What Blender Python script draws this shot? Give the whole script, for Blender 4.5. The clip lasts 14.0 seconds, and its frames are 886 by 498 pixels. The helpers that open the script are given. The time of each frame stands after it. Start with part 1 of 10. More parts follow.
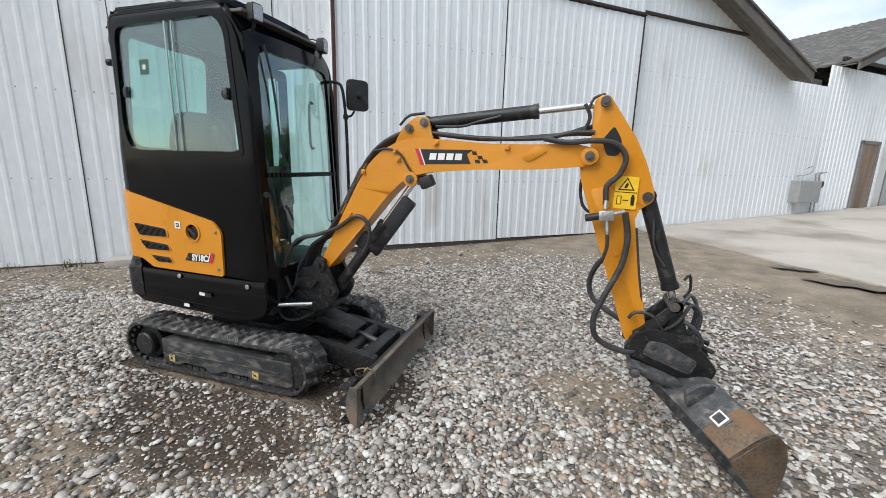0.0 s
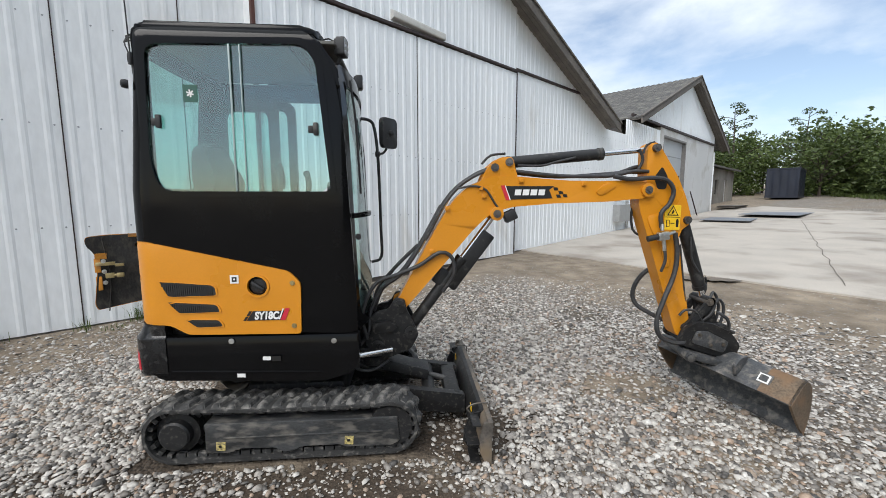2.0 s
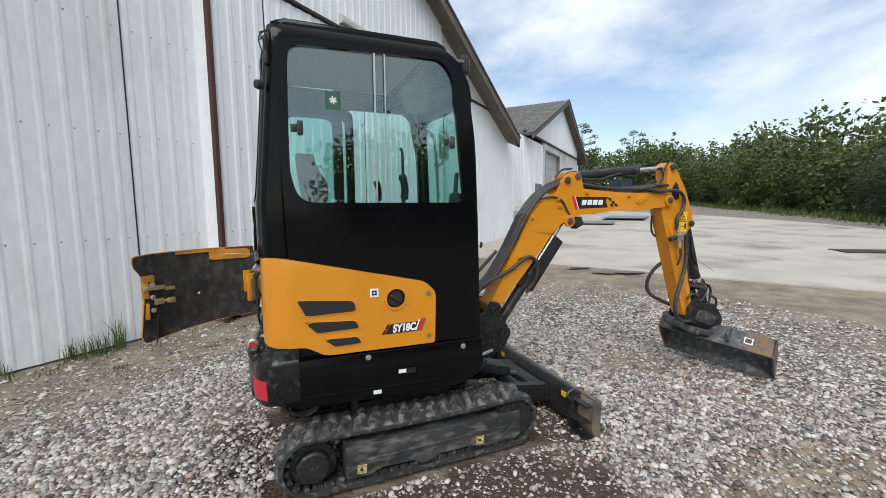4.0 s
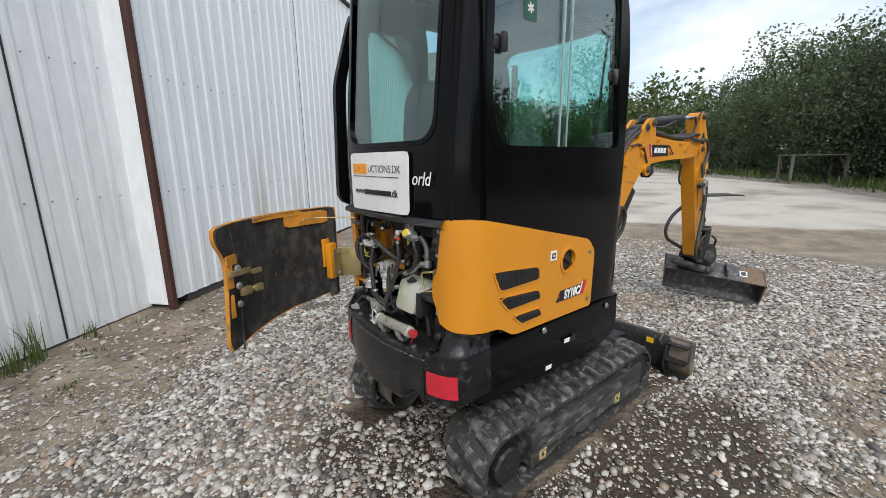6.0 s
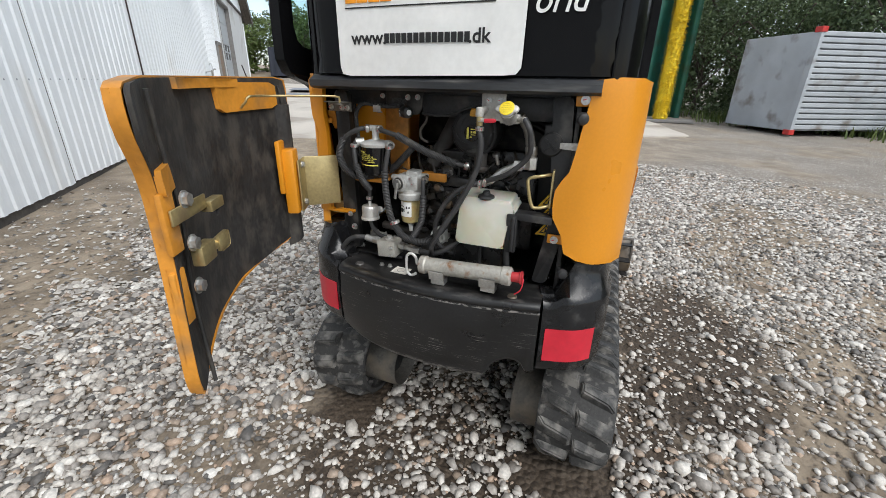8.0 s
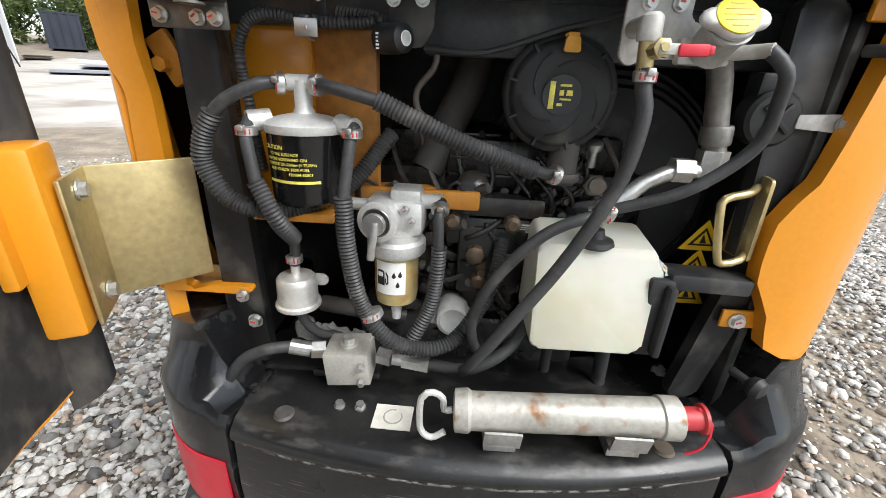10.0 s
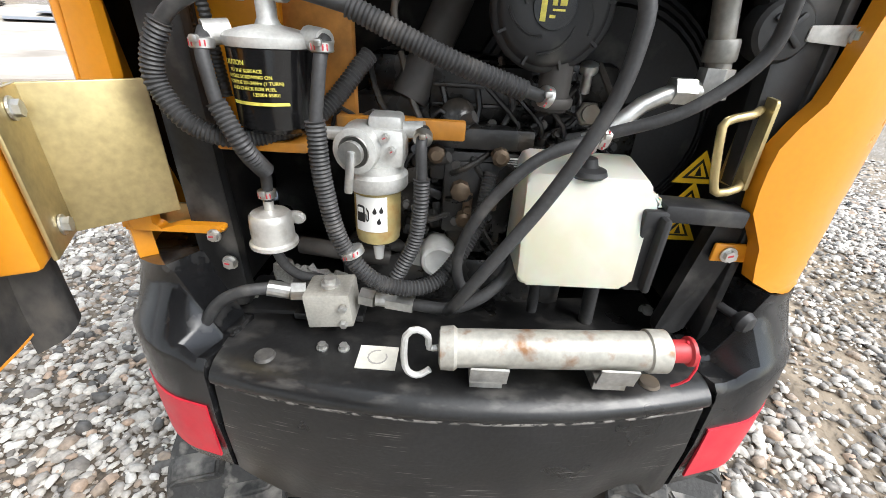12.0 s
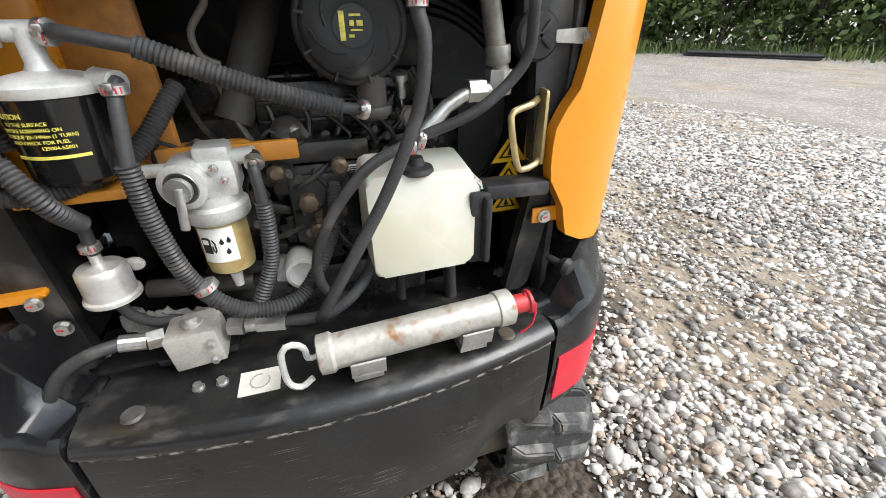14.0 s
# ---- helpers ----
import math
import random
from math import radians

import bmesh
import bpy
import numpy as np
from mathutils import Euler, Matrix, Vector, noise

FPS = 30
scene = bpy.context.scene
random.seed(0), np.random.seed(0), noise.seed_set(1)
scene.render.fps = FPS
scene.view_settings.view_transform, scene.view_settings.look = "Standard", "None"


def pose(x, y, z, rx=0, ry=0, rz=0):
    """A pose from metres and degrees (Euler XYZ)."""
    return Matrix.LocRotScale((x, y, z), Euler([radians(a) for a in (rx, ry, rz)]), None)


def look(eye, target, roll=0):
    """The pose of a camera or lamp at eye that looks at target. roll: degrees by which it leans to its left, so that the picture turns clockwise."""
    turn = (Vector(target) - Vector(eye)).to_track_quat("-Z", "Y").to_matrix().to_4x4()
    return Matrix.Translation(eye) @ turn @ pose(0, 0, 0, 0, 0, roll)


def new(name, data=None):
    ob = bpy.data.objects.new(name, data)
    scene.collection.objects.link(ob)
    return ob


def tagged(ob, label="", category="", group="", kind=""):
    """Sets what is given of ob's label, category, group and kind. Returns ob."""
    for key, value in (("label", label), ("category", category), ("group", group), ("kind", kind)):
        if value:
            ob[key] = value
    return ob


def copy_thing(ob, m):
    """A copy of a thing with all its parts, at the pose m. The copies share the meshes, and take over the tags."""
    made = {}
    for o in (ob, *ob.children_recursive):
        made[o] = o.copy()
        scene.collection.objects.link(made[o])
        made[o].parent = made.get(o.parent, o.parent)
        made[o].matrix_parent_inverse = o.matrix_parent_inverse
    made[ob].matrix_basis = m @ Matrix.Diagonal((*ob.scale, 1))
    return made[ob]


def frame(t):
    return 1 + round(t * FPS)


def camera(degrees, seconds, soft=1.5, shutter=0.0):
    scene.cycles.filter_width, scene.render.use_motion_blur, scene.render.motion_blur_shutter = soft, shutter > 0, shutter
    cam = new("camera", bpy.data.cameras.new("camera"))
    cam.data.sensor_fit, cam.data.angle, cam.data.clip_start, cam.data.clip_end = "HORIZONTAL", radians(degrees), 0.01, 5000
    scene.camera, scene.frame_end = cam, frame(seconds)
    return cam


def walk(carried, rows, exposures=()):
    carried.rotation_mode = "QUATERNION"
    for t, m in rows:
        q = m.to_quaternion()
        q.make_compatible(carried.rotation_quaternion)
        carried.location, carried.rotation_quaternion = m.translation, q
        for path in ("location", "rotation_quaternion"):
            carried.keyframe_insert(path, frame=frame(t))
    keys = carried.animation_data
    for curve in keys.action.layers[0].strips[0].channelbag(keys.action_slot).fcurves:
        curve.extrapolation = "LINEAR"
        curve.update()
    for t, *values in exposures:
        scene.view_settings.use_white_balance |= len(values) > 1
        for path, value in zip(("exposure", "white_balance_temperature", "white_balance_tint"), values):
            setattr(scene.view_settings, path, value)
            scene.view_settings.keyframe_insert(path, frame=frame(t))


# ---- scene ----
cam = camera(94.8, 14.0, 0.5)
PATH = [
    (0, (2.266, -2.556, 1.514), (1.689, -0.685, 1.107), 1.4),
    (0.5, (1.908, -2.759, 1.481), (1.508, -0.834, 1.118), 1.4),
    (1, (1.523, -2.748, 1.502), (1.299, -0.787, 1.176), 0.8),
    (1.5, (1.105, -2.841, 1.512), (1.073, -0.86, 1.232), 0.3),
    (2, (0.739, -2.832, 1.516), (0.904, -0.854, 1.273), -0.1),
    (2.5, (0.379, -2.757, 1.53), (0.724, -0.799, 1.313), -0.3),
    (3, (-0.027, -2.837, 1.524), (0.471, -0.91, 1.324), -0.4),
    (3.2, (-0.171, -2.843, 1.535), (0.384, -0.931, 1.34), -0.4),
    (5.3, (-1.455, -1.928, 1.546), (-0.408, -0.251, 1.241), -1.1),
    (5.5, (-1.548, -1.814, 1.537), (-0.449, -0.175, 1.212), -1.3),
    (6, (-1.8, -1.575, 1.513), (-0.551, -0.074, 1.081), -0.6),
    (6.5, (-1.936, -1.273, 1.427), (-0.534, 0.052, 0.9), 0.1),
    (7, (-1.948, -0.914, 1.384), (-0.41, 0.206, 0.768), 0.7),
    (7.2, (-1.969, -0.807, 1.353), (-0.385, 0.228, 0.707), 0.8),
    (9.3, (-1.427, 0.007, 1.199), (0.389, 0.181, 0.379), 2.4),
    (9.5, (-1.366, 0.032, 1.184), (0.459, 0.156, 0.375), 2.6),
    (10, (-1.25, 0.057, 1.154), (0.589, 0.088, 0.368), 3.0),
    (10.5, (-1.183, 0.056, 1.199), (0.657, 0.042, 0.414), 3.1),
    (11, (-1.165, 0.063, 1.222), (0.662, 0.035, 0.408), 3.2),
    (11.5, (-1.189, 0.06, 1.168), (0.607, 0.033, 0.288), 3.4),
    (12, (-1.238, 0.05, 1.114), (0.517, 0.014, 0.154), 3.4),
    (12.5, (-1.288, 0.029, 1.093), (0.425, -0.02, 0.061), 2.6),
    (13, (-1.27, 0.012, 1.098), (0.418, -0.197, 0.046), 1.7),
    (13.5, (-1.301, 0.043, 1.141), (0.351, -0.365, 0.09), 0.9),
    (14, (-1.276, 0.011, 1.152), (0.361, -0.546, 0.146), -0.1),
]
walk(cam, [(t, look(eye, target, roll)) for t, eye, target, roll in PATH], [(0.0, 0.89), (3.2, 0.76), (5.3, 0.75), (7.2, 0.86), (9.3, 1.42), (10.5, 1.84), (12.0, 1.98), (14.0, 1.84)])

# ---- light ----
SUN_UP, SUN_TURN = 48.0, 215.0
world = bpy.data.worlds.new("sky")
scene.world = world
world.use_nodes = True
_n, _l = world.node_tree.nodes, world.node_tree.links
_bg = _n["Background"]
_sky = _n.new("ShaderNodeTexSky")
_sky.sky_type, _sky.sun_disc = "NISHITA", False
_sky.sun_elevation, _sky.sun_rotation = radians(SUN_UP), radians(SUN_TURN)
_co = _n.new("ShaderNodeTexCoord")
_map = _n.new("ShaderNodeMapping")
_map.inputs["Scale"].default_value = (1.0, 1.0, 2.3)
_l.new(_co.outputs["Generated"], _map.inputs["Vector"])
_cl = _n.new("ShaderNodeTexNoise")
_cl.inputs["Scale"].default_value, _cl.inputs["Detail"].default_value, _cl.inputs["Roughness"].default_value = 2.0, 8.0, 0.56
_cl.inputs["Distortion"].default_value = 0.3
_l.new(_map.outputs["Vector"], _cl.inputs["Vector"])
_r = _n.new("ShaderNodeMapRange")
_r.inputs["From Min"].default_value, _r.inputs["From Max"].default_value = 0.38, 0.62
_r.inputs["To Min"].default_value = 0.12
_l.new(_cl.outputs["Fac"], _r.inputs["Value"])
_mix = _n.new("ShaderNodeMix")
_mix.data_type = "RGBA"
# thicker, paler cloud overhead, added to raise the soft light from above
_sz = _n.new("ShaderNodeSeparateXYZ")
_l.new(_co.outputs["Generated"], _sz.inputs[0])
_up = _n.new("ShaderNodeMapRange")
_up.inputs["From Min"].default_value, _up.inputs["From Max"].default_value, _up.inputs["To Max"].default_value = 0.45, 0.85, 0.95
_l.new(_sz.outputs[2], _up.inputs["Value"])
_most = _n.new("ShaderNodeMath")
_most.operation = "MAXIMUM"
_l.new(_r.outputs["Result"], _most.inputs[0])
_l.new(_up.outputs["Result"], _most.inputs[1])
_l.new(_most.outputs[0], _mix.inputs[0])
_l.new(_sky.outputs["Color"], _mix.inputs[6])
_mix.inputs[7].default_value = (6.1, 6.6, 7.1, 1)
_l.new(_mix.outputs[2], _bg.inputs["Color"])
_bg.inputs["Strength"].default_value = 0.097

sun = new("sun", bpy.data.lights.new("sun", "SUN"))
sun.data.energy, sun.data.angle, sun.data.color = 1.5, radians(40), (1.0, 0.985, 0.96)
_a = radians(SUN_TURN)
sun.matrix_world = look((0, 0, 30), (-math.sin(_a) * math.cos(radians(SUN_UP)) * 10, -math.cos(_a) * math.cos(radians(SUN_UP)) * 10, 30 - 10 * math.sin(radians(SUN_UP))))

# ---- tools ----
def part(name, bm, material, parent=None, label="", smooth=False, angle=40):
    """One mesh object from a bmesh, under a thing or a part."""
    bmesh.ops.recalc_face_normals(bm, faces=bm.faces)
    me = bpy.data.meshes.new(name)
    if smooth:
        for f in bm.faces:
            f.smooth = True
        for e in bm.edges:
            if len(e.link_faces) == 2 and e.calc_face_angle(0) > radians(angle):
                e.smooth = False
    bm.to_mesh(me)
    bm.free()
    for m in (material if isinstance(material, (list, tuple)) else [material]):
        me.materials.append(m)
    ob = new(name, me)
    if parent is not None:
        ob.parent = parent
    if label:
        tagged(ob, label)
    return ob


def B():
    return bmesh.new()


def box(bm, c, s, m=None, bev=0.0, mat=0):
    """A box of centre c and size s, turned by the matrix m round its centre."""
    t = Matrix.Translation(c)
    if m is not None:
        t = t @ m.to_4x4()
    r = bmesh.ops.create_cube(bm, size=1.0, matrix=t @ Matrix.Diagonal((*s, 1)))
    fs = {f for v in r["verts"] for f in v.link_faces}
    for f in fs:
        f.material_index = mat
    if bev:
        es = {e for v in r["verts"] for e in v.link_edges}
        bmesh.ops.bevel(bm, geom=list(es), offset=bev, segments=2, affect="EDGES", profile=0.5)


def cyl(bm, a, b, r, r2=None, n=20, mat=0):
    a, b = Vector(a), Vector(b)
    d = b - a
    m = Matrix.Translation((a + b) / 2) @ d.to_track_quat("Z", "Y").to_matrix().to_4x4()
    res = bmesh.ops.create_cone(bm, cap_ends=True, segments=n, radius1=r, radius2=r if r2 is None else r2, depth=d.length, matrix=m)
    for f in {f for v in res["verts"] for f in v.link_faces}:
        f.material_index = mat


def lathe(bm, prof, a, axis=(0, 0, 1), n=28, mat=0):
    """A turned body: pairs of radius and height along the axis from a."""
    q = Vector(axis).normalized().to_track_quat("Z", "Y").to_matrix()
    a = Vector(a)
    rings = []
    for r, h in prof:
        rings.append([bm.verts.new(a + q @ Vector((r * math.cos(2 * math.pi * i / n), r * math.sin(2 * math.pi * i / n), h))) for i in range(n)])
    for p, s in zip(rings, rings[1:]):
        for i in range(n):
            bm.faces.new((p[i], p[(i + 1) % n], s[(i + 1) % n], s[i])).material_index = mat
    bm.faces.new(rings[0][::-1]).material_index = mat
    bm.faces.new(rings[-1]).material_index = mat


def spline(pts, step=0.012):
    """Points of a smooth curve through pts."""
    p = [Vector(v) for v in pts]
    if len(p) < 3:
        k = max(2, int((p[1] - p[0]).length / step))
        return [p[0].lerp(p[1], i / k) for i in range(k + 1)]
    p = [p[0] * 2 - p[1], *p, p[-1] * 2 - p[-2]]
    out = []
    for a, b, c, d in zip(p, p[1:], p[2:], p[3:]):
        k = max(2, int((c - b).length / step))
        for i in range(k):
            t = i / k
            out.append(0.5 * (2 * b + (c - a) * t + (2 * a - 5 * b + 4 * c - d) * t * t + (3 * b - a - 3 * c + d) * t ** 3))
    out.append(p[-2])
    return out


def tube(bm, pts, r, n=10, step=0.02, ribs=0.0, mat=0):
    """A hose through pts; ribs: how far its rings stand out (a corrugated sleeve)."""
    c = spline(pts, 0.0022 if ribs else step)
    up = Vector((0.13, 0.21, 1)).normalized()
    rings = []
    for i, v in enumerate(c):
        t = (c[min(i + 1, len(c) - 1)] - c[max(i - 1, 0)]).normalized()
        x = t.cross(up)
        if x.length < 1e-3:
            x = t.cross(Vector((1, 0, 0)))
        x.normalize()
        y = t.cross(x)
        up = -y if y.dot(up) < 0 else y
        rr = r + (ribs if ribs and (i // 1) % 2 == 0 else 0.0)
        rings.append([bm.verts.new(v + rr * (math.cos(2 * math.pi * k / n) * x + math.sin(2 * math.pi * k / n) * up)) for k in range(n)])
    for p, s in zip(rings, rings[1:]):
        for i in range(n):
            bm.faces.new((p[i], p[(i + 1) % n], s[(i + 1) % n], s[i])).material_index = mat
    bm.faces.new(rings[0][::-1]).material_index = mat
    bm.faces.new(rings[-1]).material_index = mat


def rounded(pts, r, k=5):
    """A closed outline with its corners rounded; r is one radius, or one a corner."""
    n = len(pts)
    rs = [r] * n if isinstance(r, (int, float)) else r
    out = []
    for i in range(n):
        a, b, c = Vector(pts[i - 1]), Vector(pts[i]), Vector(pts[(i + 1) % n])
        u, w = (a - b), (c - b)
        rad = min(rs[i], 0.48 * u.length, 0.48 * w.length)
        if rad <= 1e-5:
            out.append(b)
            continue
        p, q = b + u.normalized() * rad, b + w.normalized() * rad
        for j in range(k + 1):
            t = j / k
            out.append((1 - t) ** 2 * p + 2 * t * (1 - t) * b + t * t * q)
    return out


def prism(bm, pts, w0, w1, axis="y", bev=0.0, mat=0, seg=2):
    """An outline drawn in the plane across the axis, and pushed from w0 to w1."""
    def at(p, w):
        return {"y": (p[0], w, p[1]), "x": (w, p[0], p[1]), "z": (p[0], p[1], w)}[axis]
    lo = [bm.verts.new(at(p, w0)) for p in pts]
    hi = [bm.verts.new(at(p, w1)) for p in pts]
    n = len(pts)
    fs = [bm.faces.new(lo), bm.faces.new(hi[::-1])]
    for i in range(n):
        bm.faces.new((lo[i], hi[i], hi[(i + 1) % n], lo[(i + 1) % n])).material_index = mat
    for f in fs:
        f.material_index = mat
    if bev:
        es = [e for f in fs for e in f.edges]
        bmesh.ops.bevel(bm, geom=es, offset=bev, segments=seg, affect="EDGES", profile=0.5)


def by_angle(loop, c, n):
    """n points of a closed outline, at even angles round c."""
    out = []
    c = Vector(c)
    for i in range(n):
        a = 2 * math.pi * (i + 0.5) / n
        d = Vector((math.cos(a), math.sin(a)))
        best = None
        for p, q in zip(loop, loop[1:] + loop[:1]):
            p, q = Vector(p) - c, Vector(q) - c
            e = q - p
            det = d.x * -e.y + d.y * e.x
            if abs(det) < 1e-12:
                continue
            t = (p.x * -e.y + p.y * e.x) / det
            s = (d.x * p.y - d.y * p.x) / det
            if t > 0 and -1e-6 <= s <= 1 + 1e-6 and (best is None or t > best):
                best = t
        out.append(c + d * (best or 0.001))
    return out


def holed(bm, outer, inner, put, depth, n=96, rings=4, mat=0):
    """A plate with a window: outlines in (u, v), and put(u, v, w) that gives the place; depth: its thickness."""
    c = sum((Vector(p) for p in inner), Vector((0, 0))) / len(inner)
    o, i = by_angle(outer, c, n), by_angle(inner, c, n)
    lay = []
    for w in (0.0, depth):
        lay.append([[bm.verts.new(put(*(a.lerp(b, k / rings)), w)) for a, b in zip(o, i)] for k in range(rings + 1)])
    for li, l in enumerate(lay):
        for p, q in zip(l, l[1:]):
            for j in range(n):
                bm.faces.new((p[j], p[(j + 1) % n], q[(j + 1) % n], q[j])).material_index = mat
    for k in (0, -1):
        p, q = lay[0][k], lay[1][k]
        for j in range(n):
            bm.faces.new((p[j], p[(j + 1) % n], q[(j + 1) % n], q[j])).material_index = mat


def sheet(bm, loop, put, n=96, rings=6, mat=0):
    """A filled outline laid on put(u, v)."""
    c = sum((Vector(p) for p in loop), Vector((0, 0))) / len(loop)
    o = by_angle(loop, c, n)
    rs = [[bm.verts.new(put(*(p.lerp(c, k / rings)))) for p in o] for k in range(rings)]
    for p, q in zip(rs, rs[1:]):
        for j in range(n):
            bm.faces.new((p[j], p[(j + 1) % n], q[(j + 1) % n], q[j])).material_index = mat
    m = bm.verts.new(put(*c))
    for j in range(n):
        bm.faces.new((rs[-1][j], rs[-1][(j + 1) % n], m)).material_index = mat


def bolt(bm, at, axis, r=0.009, h=0.007, mat=0):
    """A hexagon head on its washer."""
    at, ax = Vector(at), Vector(axis).normalized()
    cyl(bm, at, at + ax * 0.002, r * 1.35, n=14, mat=mat)
    cyl(bm, at + ax * 0.002, at + ax * (0.002 + h), r, n=6, mat=mat)


def text(name, body, size, m, material, parent=None, depth=0.0005, shear=0.0, bold=0.0, label="", width=1.0):
    """Letters in the built-in font, as a mesh."""
    cu = bpy.data.curves.new(name, "FONT")
    cu.body, cu.size, cu.extrude, cu.shear, cu.offset = body, size, depth, shear, bold
    cu.align_x, cu.align_y = "CENTER", "CENTER"
    tmp = bpy.data.objects.new(name, cu)
    me = bpy.data.meshes.new_from_object(tmp)
    bpy.data.objects.remove(tmp)
    me.materials.clear()
    me.materials.append(material)
    me.transform(m @ Matrix.Diagonal((width, 1, 1, 1)))
    me.name = name
    ob = new(name, me)
    if parent is not None:
        ob.parent = parent
    if label:
        tagged(ob, label)
    return ob


def empty(name, label, category, group="", at=(0, 0, 0)):
    ob = new(name)
    ob.location = at
    return tagged(ob, label, category, group)


# ---- materials ----
def mat(name, base, rough=0.5, metal=0.0, var=0.15, scale=8.0, fine=60.0, bump=0.1, dist=0.002, dirt=None, dirt_amount=0.0, dirt_scale=3.0, spec=0.5, coat=0.0, rvar=0.1, island=0.0, stretch=None, objrand=0.0):
    """A surface with broad and fine variation, grain as relief, and stains of another colour."""
    m = bpy.data.materials.new(name)
    m.use_nodes = True
    nt = m.node_tree
    N, L = nt.nodes, nt.links
    p = N["Principled BSDF"]
    co = N.new("ShaderNodeTexCoord")
    src = co.outputs["Object"]
    if stretch:
        mp = N.new("ShaderNodeMapping")
        mp.inputs["Scale"].default_value = stretch
        L.new(src, mp.inputs["Vector"])
        src = mp.outputs["Vector"]

    def noise_at(s, detail=4.0):
        n = N.new("ShaderNodeTexNoise")
        n.inputs["Scale"].default_value, n.inputs["Detail"].default_value = s, detail
        L.new(src, n.inputs["Vector"])
        return n.outputs["Fac"]

    def ramp(fac, a, b):
        r = N.new("ShaderNodeMapRange")
        r.inputs["From Min"].default_value, r.inputs["From Max"].default_value = 0.3, 0.7
        r.inputs["To Min"].default_value, r.inputs["To Max"].default_value = a, b
        L.new(fac, r.inputs["Value"])
        return r.outputs["Result"]

    def mul(col, fac):
        x = N.new("ShaderNodeMix")
        x.data_type, x.blend_type = "RGBA", "MULTIPLY"
        x.inputs[0].default_value = 1.0
        if isinstance(col, tuple):
            x.inputs[6].default_value = col
        else:
            L.new(col, x.inputs[6])
        L.new(fac, x.inputs[7])
        return x.outputs[2]

    n1, n2 = noise_at(scale), noise_at(fine, 6.0)
    col = mul((*base, 1), ramp(n1, 1 - var, 1 + var))
    col = mul(col, ramp(n2, 1 - var * 0.7, 1 + var * 0.7))
    if island:
        g = N.new("ShaderNodeNewGeometry")
        r = N.new("ShaderNodeMapRange")
        r.inputs["To Min"].default_value, r.inputs["To Max"].default_value = 1 - island, 1 + island
        L.new(g.outputs["Random Per Island"], r.inputs["Value"])
        col = mul(col, r.outputs["Result"])
    if objrand:
        g = N.new("ShaderNodeObjectInfo")
        r = N.new("ShaderNodeMapRange")
        r.inputs["To Min"].default_value, r.inputs["To Max"].default_value = 1 - objrand, 1 + objrand
        L.new(g.outputs["Random"], r.inputs["Value"])
        col = mul(col, r.outputs["Result"])
    rbase = None
    if dirt:
        d = noise_at(dirt_scale, 8.0)
        r = N.new("ShaderNodeMapRange")
        r.inputs["From Min"].default_value, r.inputs["From Max"].default_value = 0.62 - dirt_amount * 0.4, 0.79 - dirt_amount * 0.32
        L.new(d, r.inputs["Value"])
        x = N.new("ShaderNodeMix")
        x.data_type = "RGBA"
        L.new(r.outputs["Result"], x.inputs[0])
        L.new(col, x.inputs[6])
        x.inputs[7].default_value = (*dirt, 1)
        col = x.outputs[2]
    L.new(col, p.inputs["Base Color"])
    L.new(ramp(n1, max(0.02, rough - rvar), min(1, rough + rvar)), p.inputs["Roughness"])
    p.inputs["Metallic"].default_value = metal
    p.inputs["Specular IOR Level"].default_value = spec
    p.inputs["Coat Weight"].default_value = coat
    if bump:
        b = N.new("ShaderNodeBump")
        b.inputs["Strength"].default_value, b.inputs["Distance"].default_value = bump, dist
        L.new(n2, b.inputs["Height"])
        L.new(b.outputs["Normal"], p.inputs["Normal"])
    return m


YELLOW = mat("orange_yellow_paint", (0.63, 0.245, 0.012), 0.34, var=0.05, scale=3, fine=150, bump=0.04, dist=0.0006, coat=0.15)
YELLOW_IN = mat("dusty_orange_paint", (0.55, 0.225, 0.024), 0.5, var=0.15, scale=6, fine=80, bump=0.06, dist=0.001, dirt=(0.22, 0.13, 0.06), dirt_amount=0.2, dirt_scale=9)
BLACK = mat("glossy_black_paint", (0.004, 0.004, 0.0045), 0.13, var=0.15, scale=4, fine=120, bump=0.015, dist=0.0005, rvar=0.05, spec=0.17)
BLACK_MATT = mat("worn_black_paint", (0.018, 0.018, 0.0185), 0.42, spec=0.35, var=0.3, scale=6, fine=120, bump=0.1, dist=0.001, dirt=(0.09, 0.085, 0.078), dirt_amount=0.18, dirt_scale=14)
CAST = mat("black_cast_iron", (0.014, 0.014, 0.0145), 0.5, spec=0.35, var=0.3, scale=10, fine=200, bump=0.25, dist=0.0015, dirt=(0.075, 0.068, 0.06), dirt_amount=0.16, dirt_scale=40)
PLASTIC = mat("black_plastic", (0.024, 0.024, 0.025), 0.5, spec=0.35, var=0.15, scale=12, fine=300, bump=0.12, dist=0.0006, dirt=(0.10, 0.095, 0.085), dirt_amount=0.1, dirt_scale=16)
LUG = mat("worn_muddy_lug_rubber", (0.030, 0.0297, 0.029), 0.66, var=0.4, scale=14, fine=130, bump=0.45, dist=0.003, dirt=(0.165, 0.156, 0.142), dirt_amount=0.42, dirt_scale=20)
RUBBER = mat("dusty_track_rubber", (0.027, 0.0265, 0.0258), 0.74, var=0.35, scale=9, fine=110, bump=0.35, dist=0.003, dirt=(0.17, 0.16, 0.145), dirt_amount=0.20, dirt_scale=30)
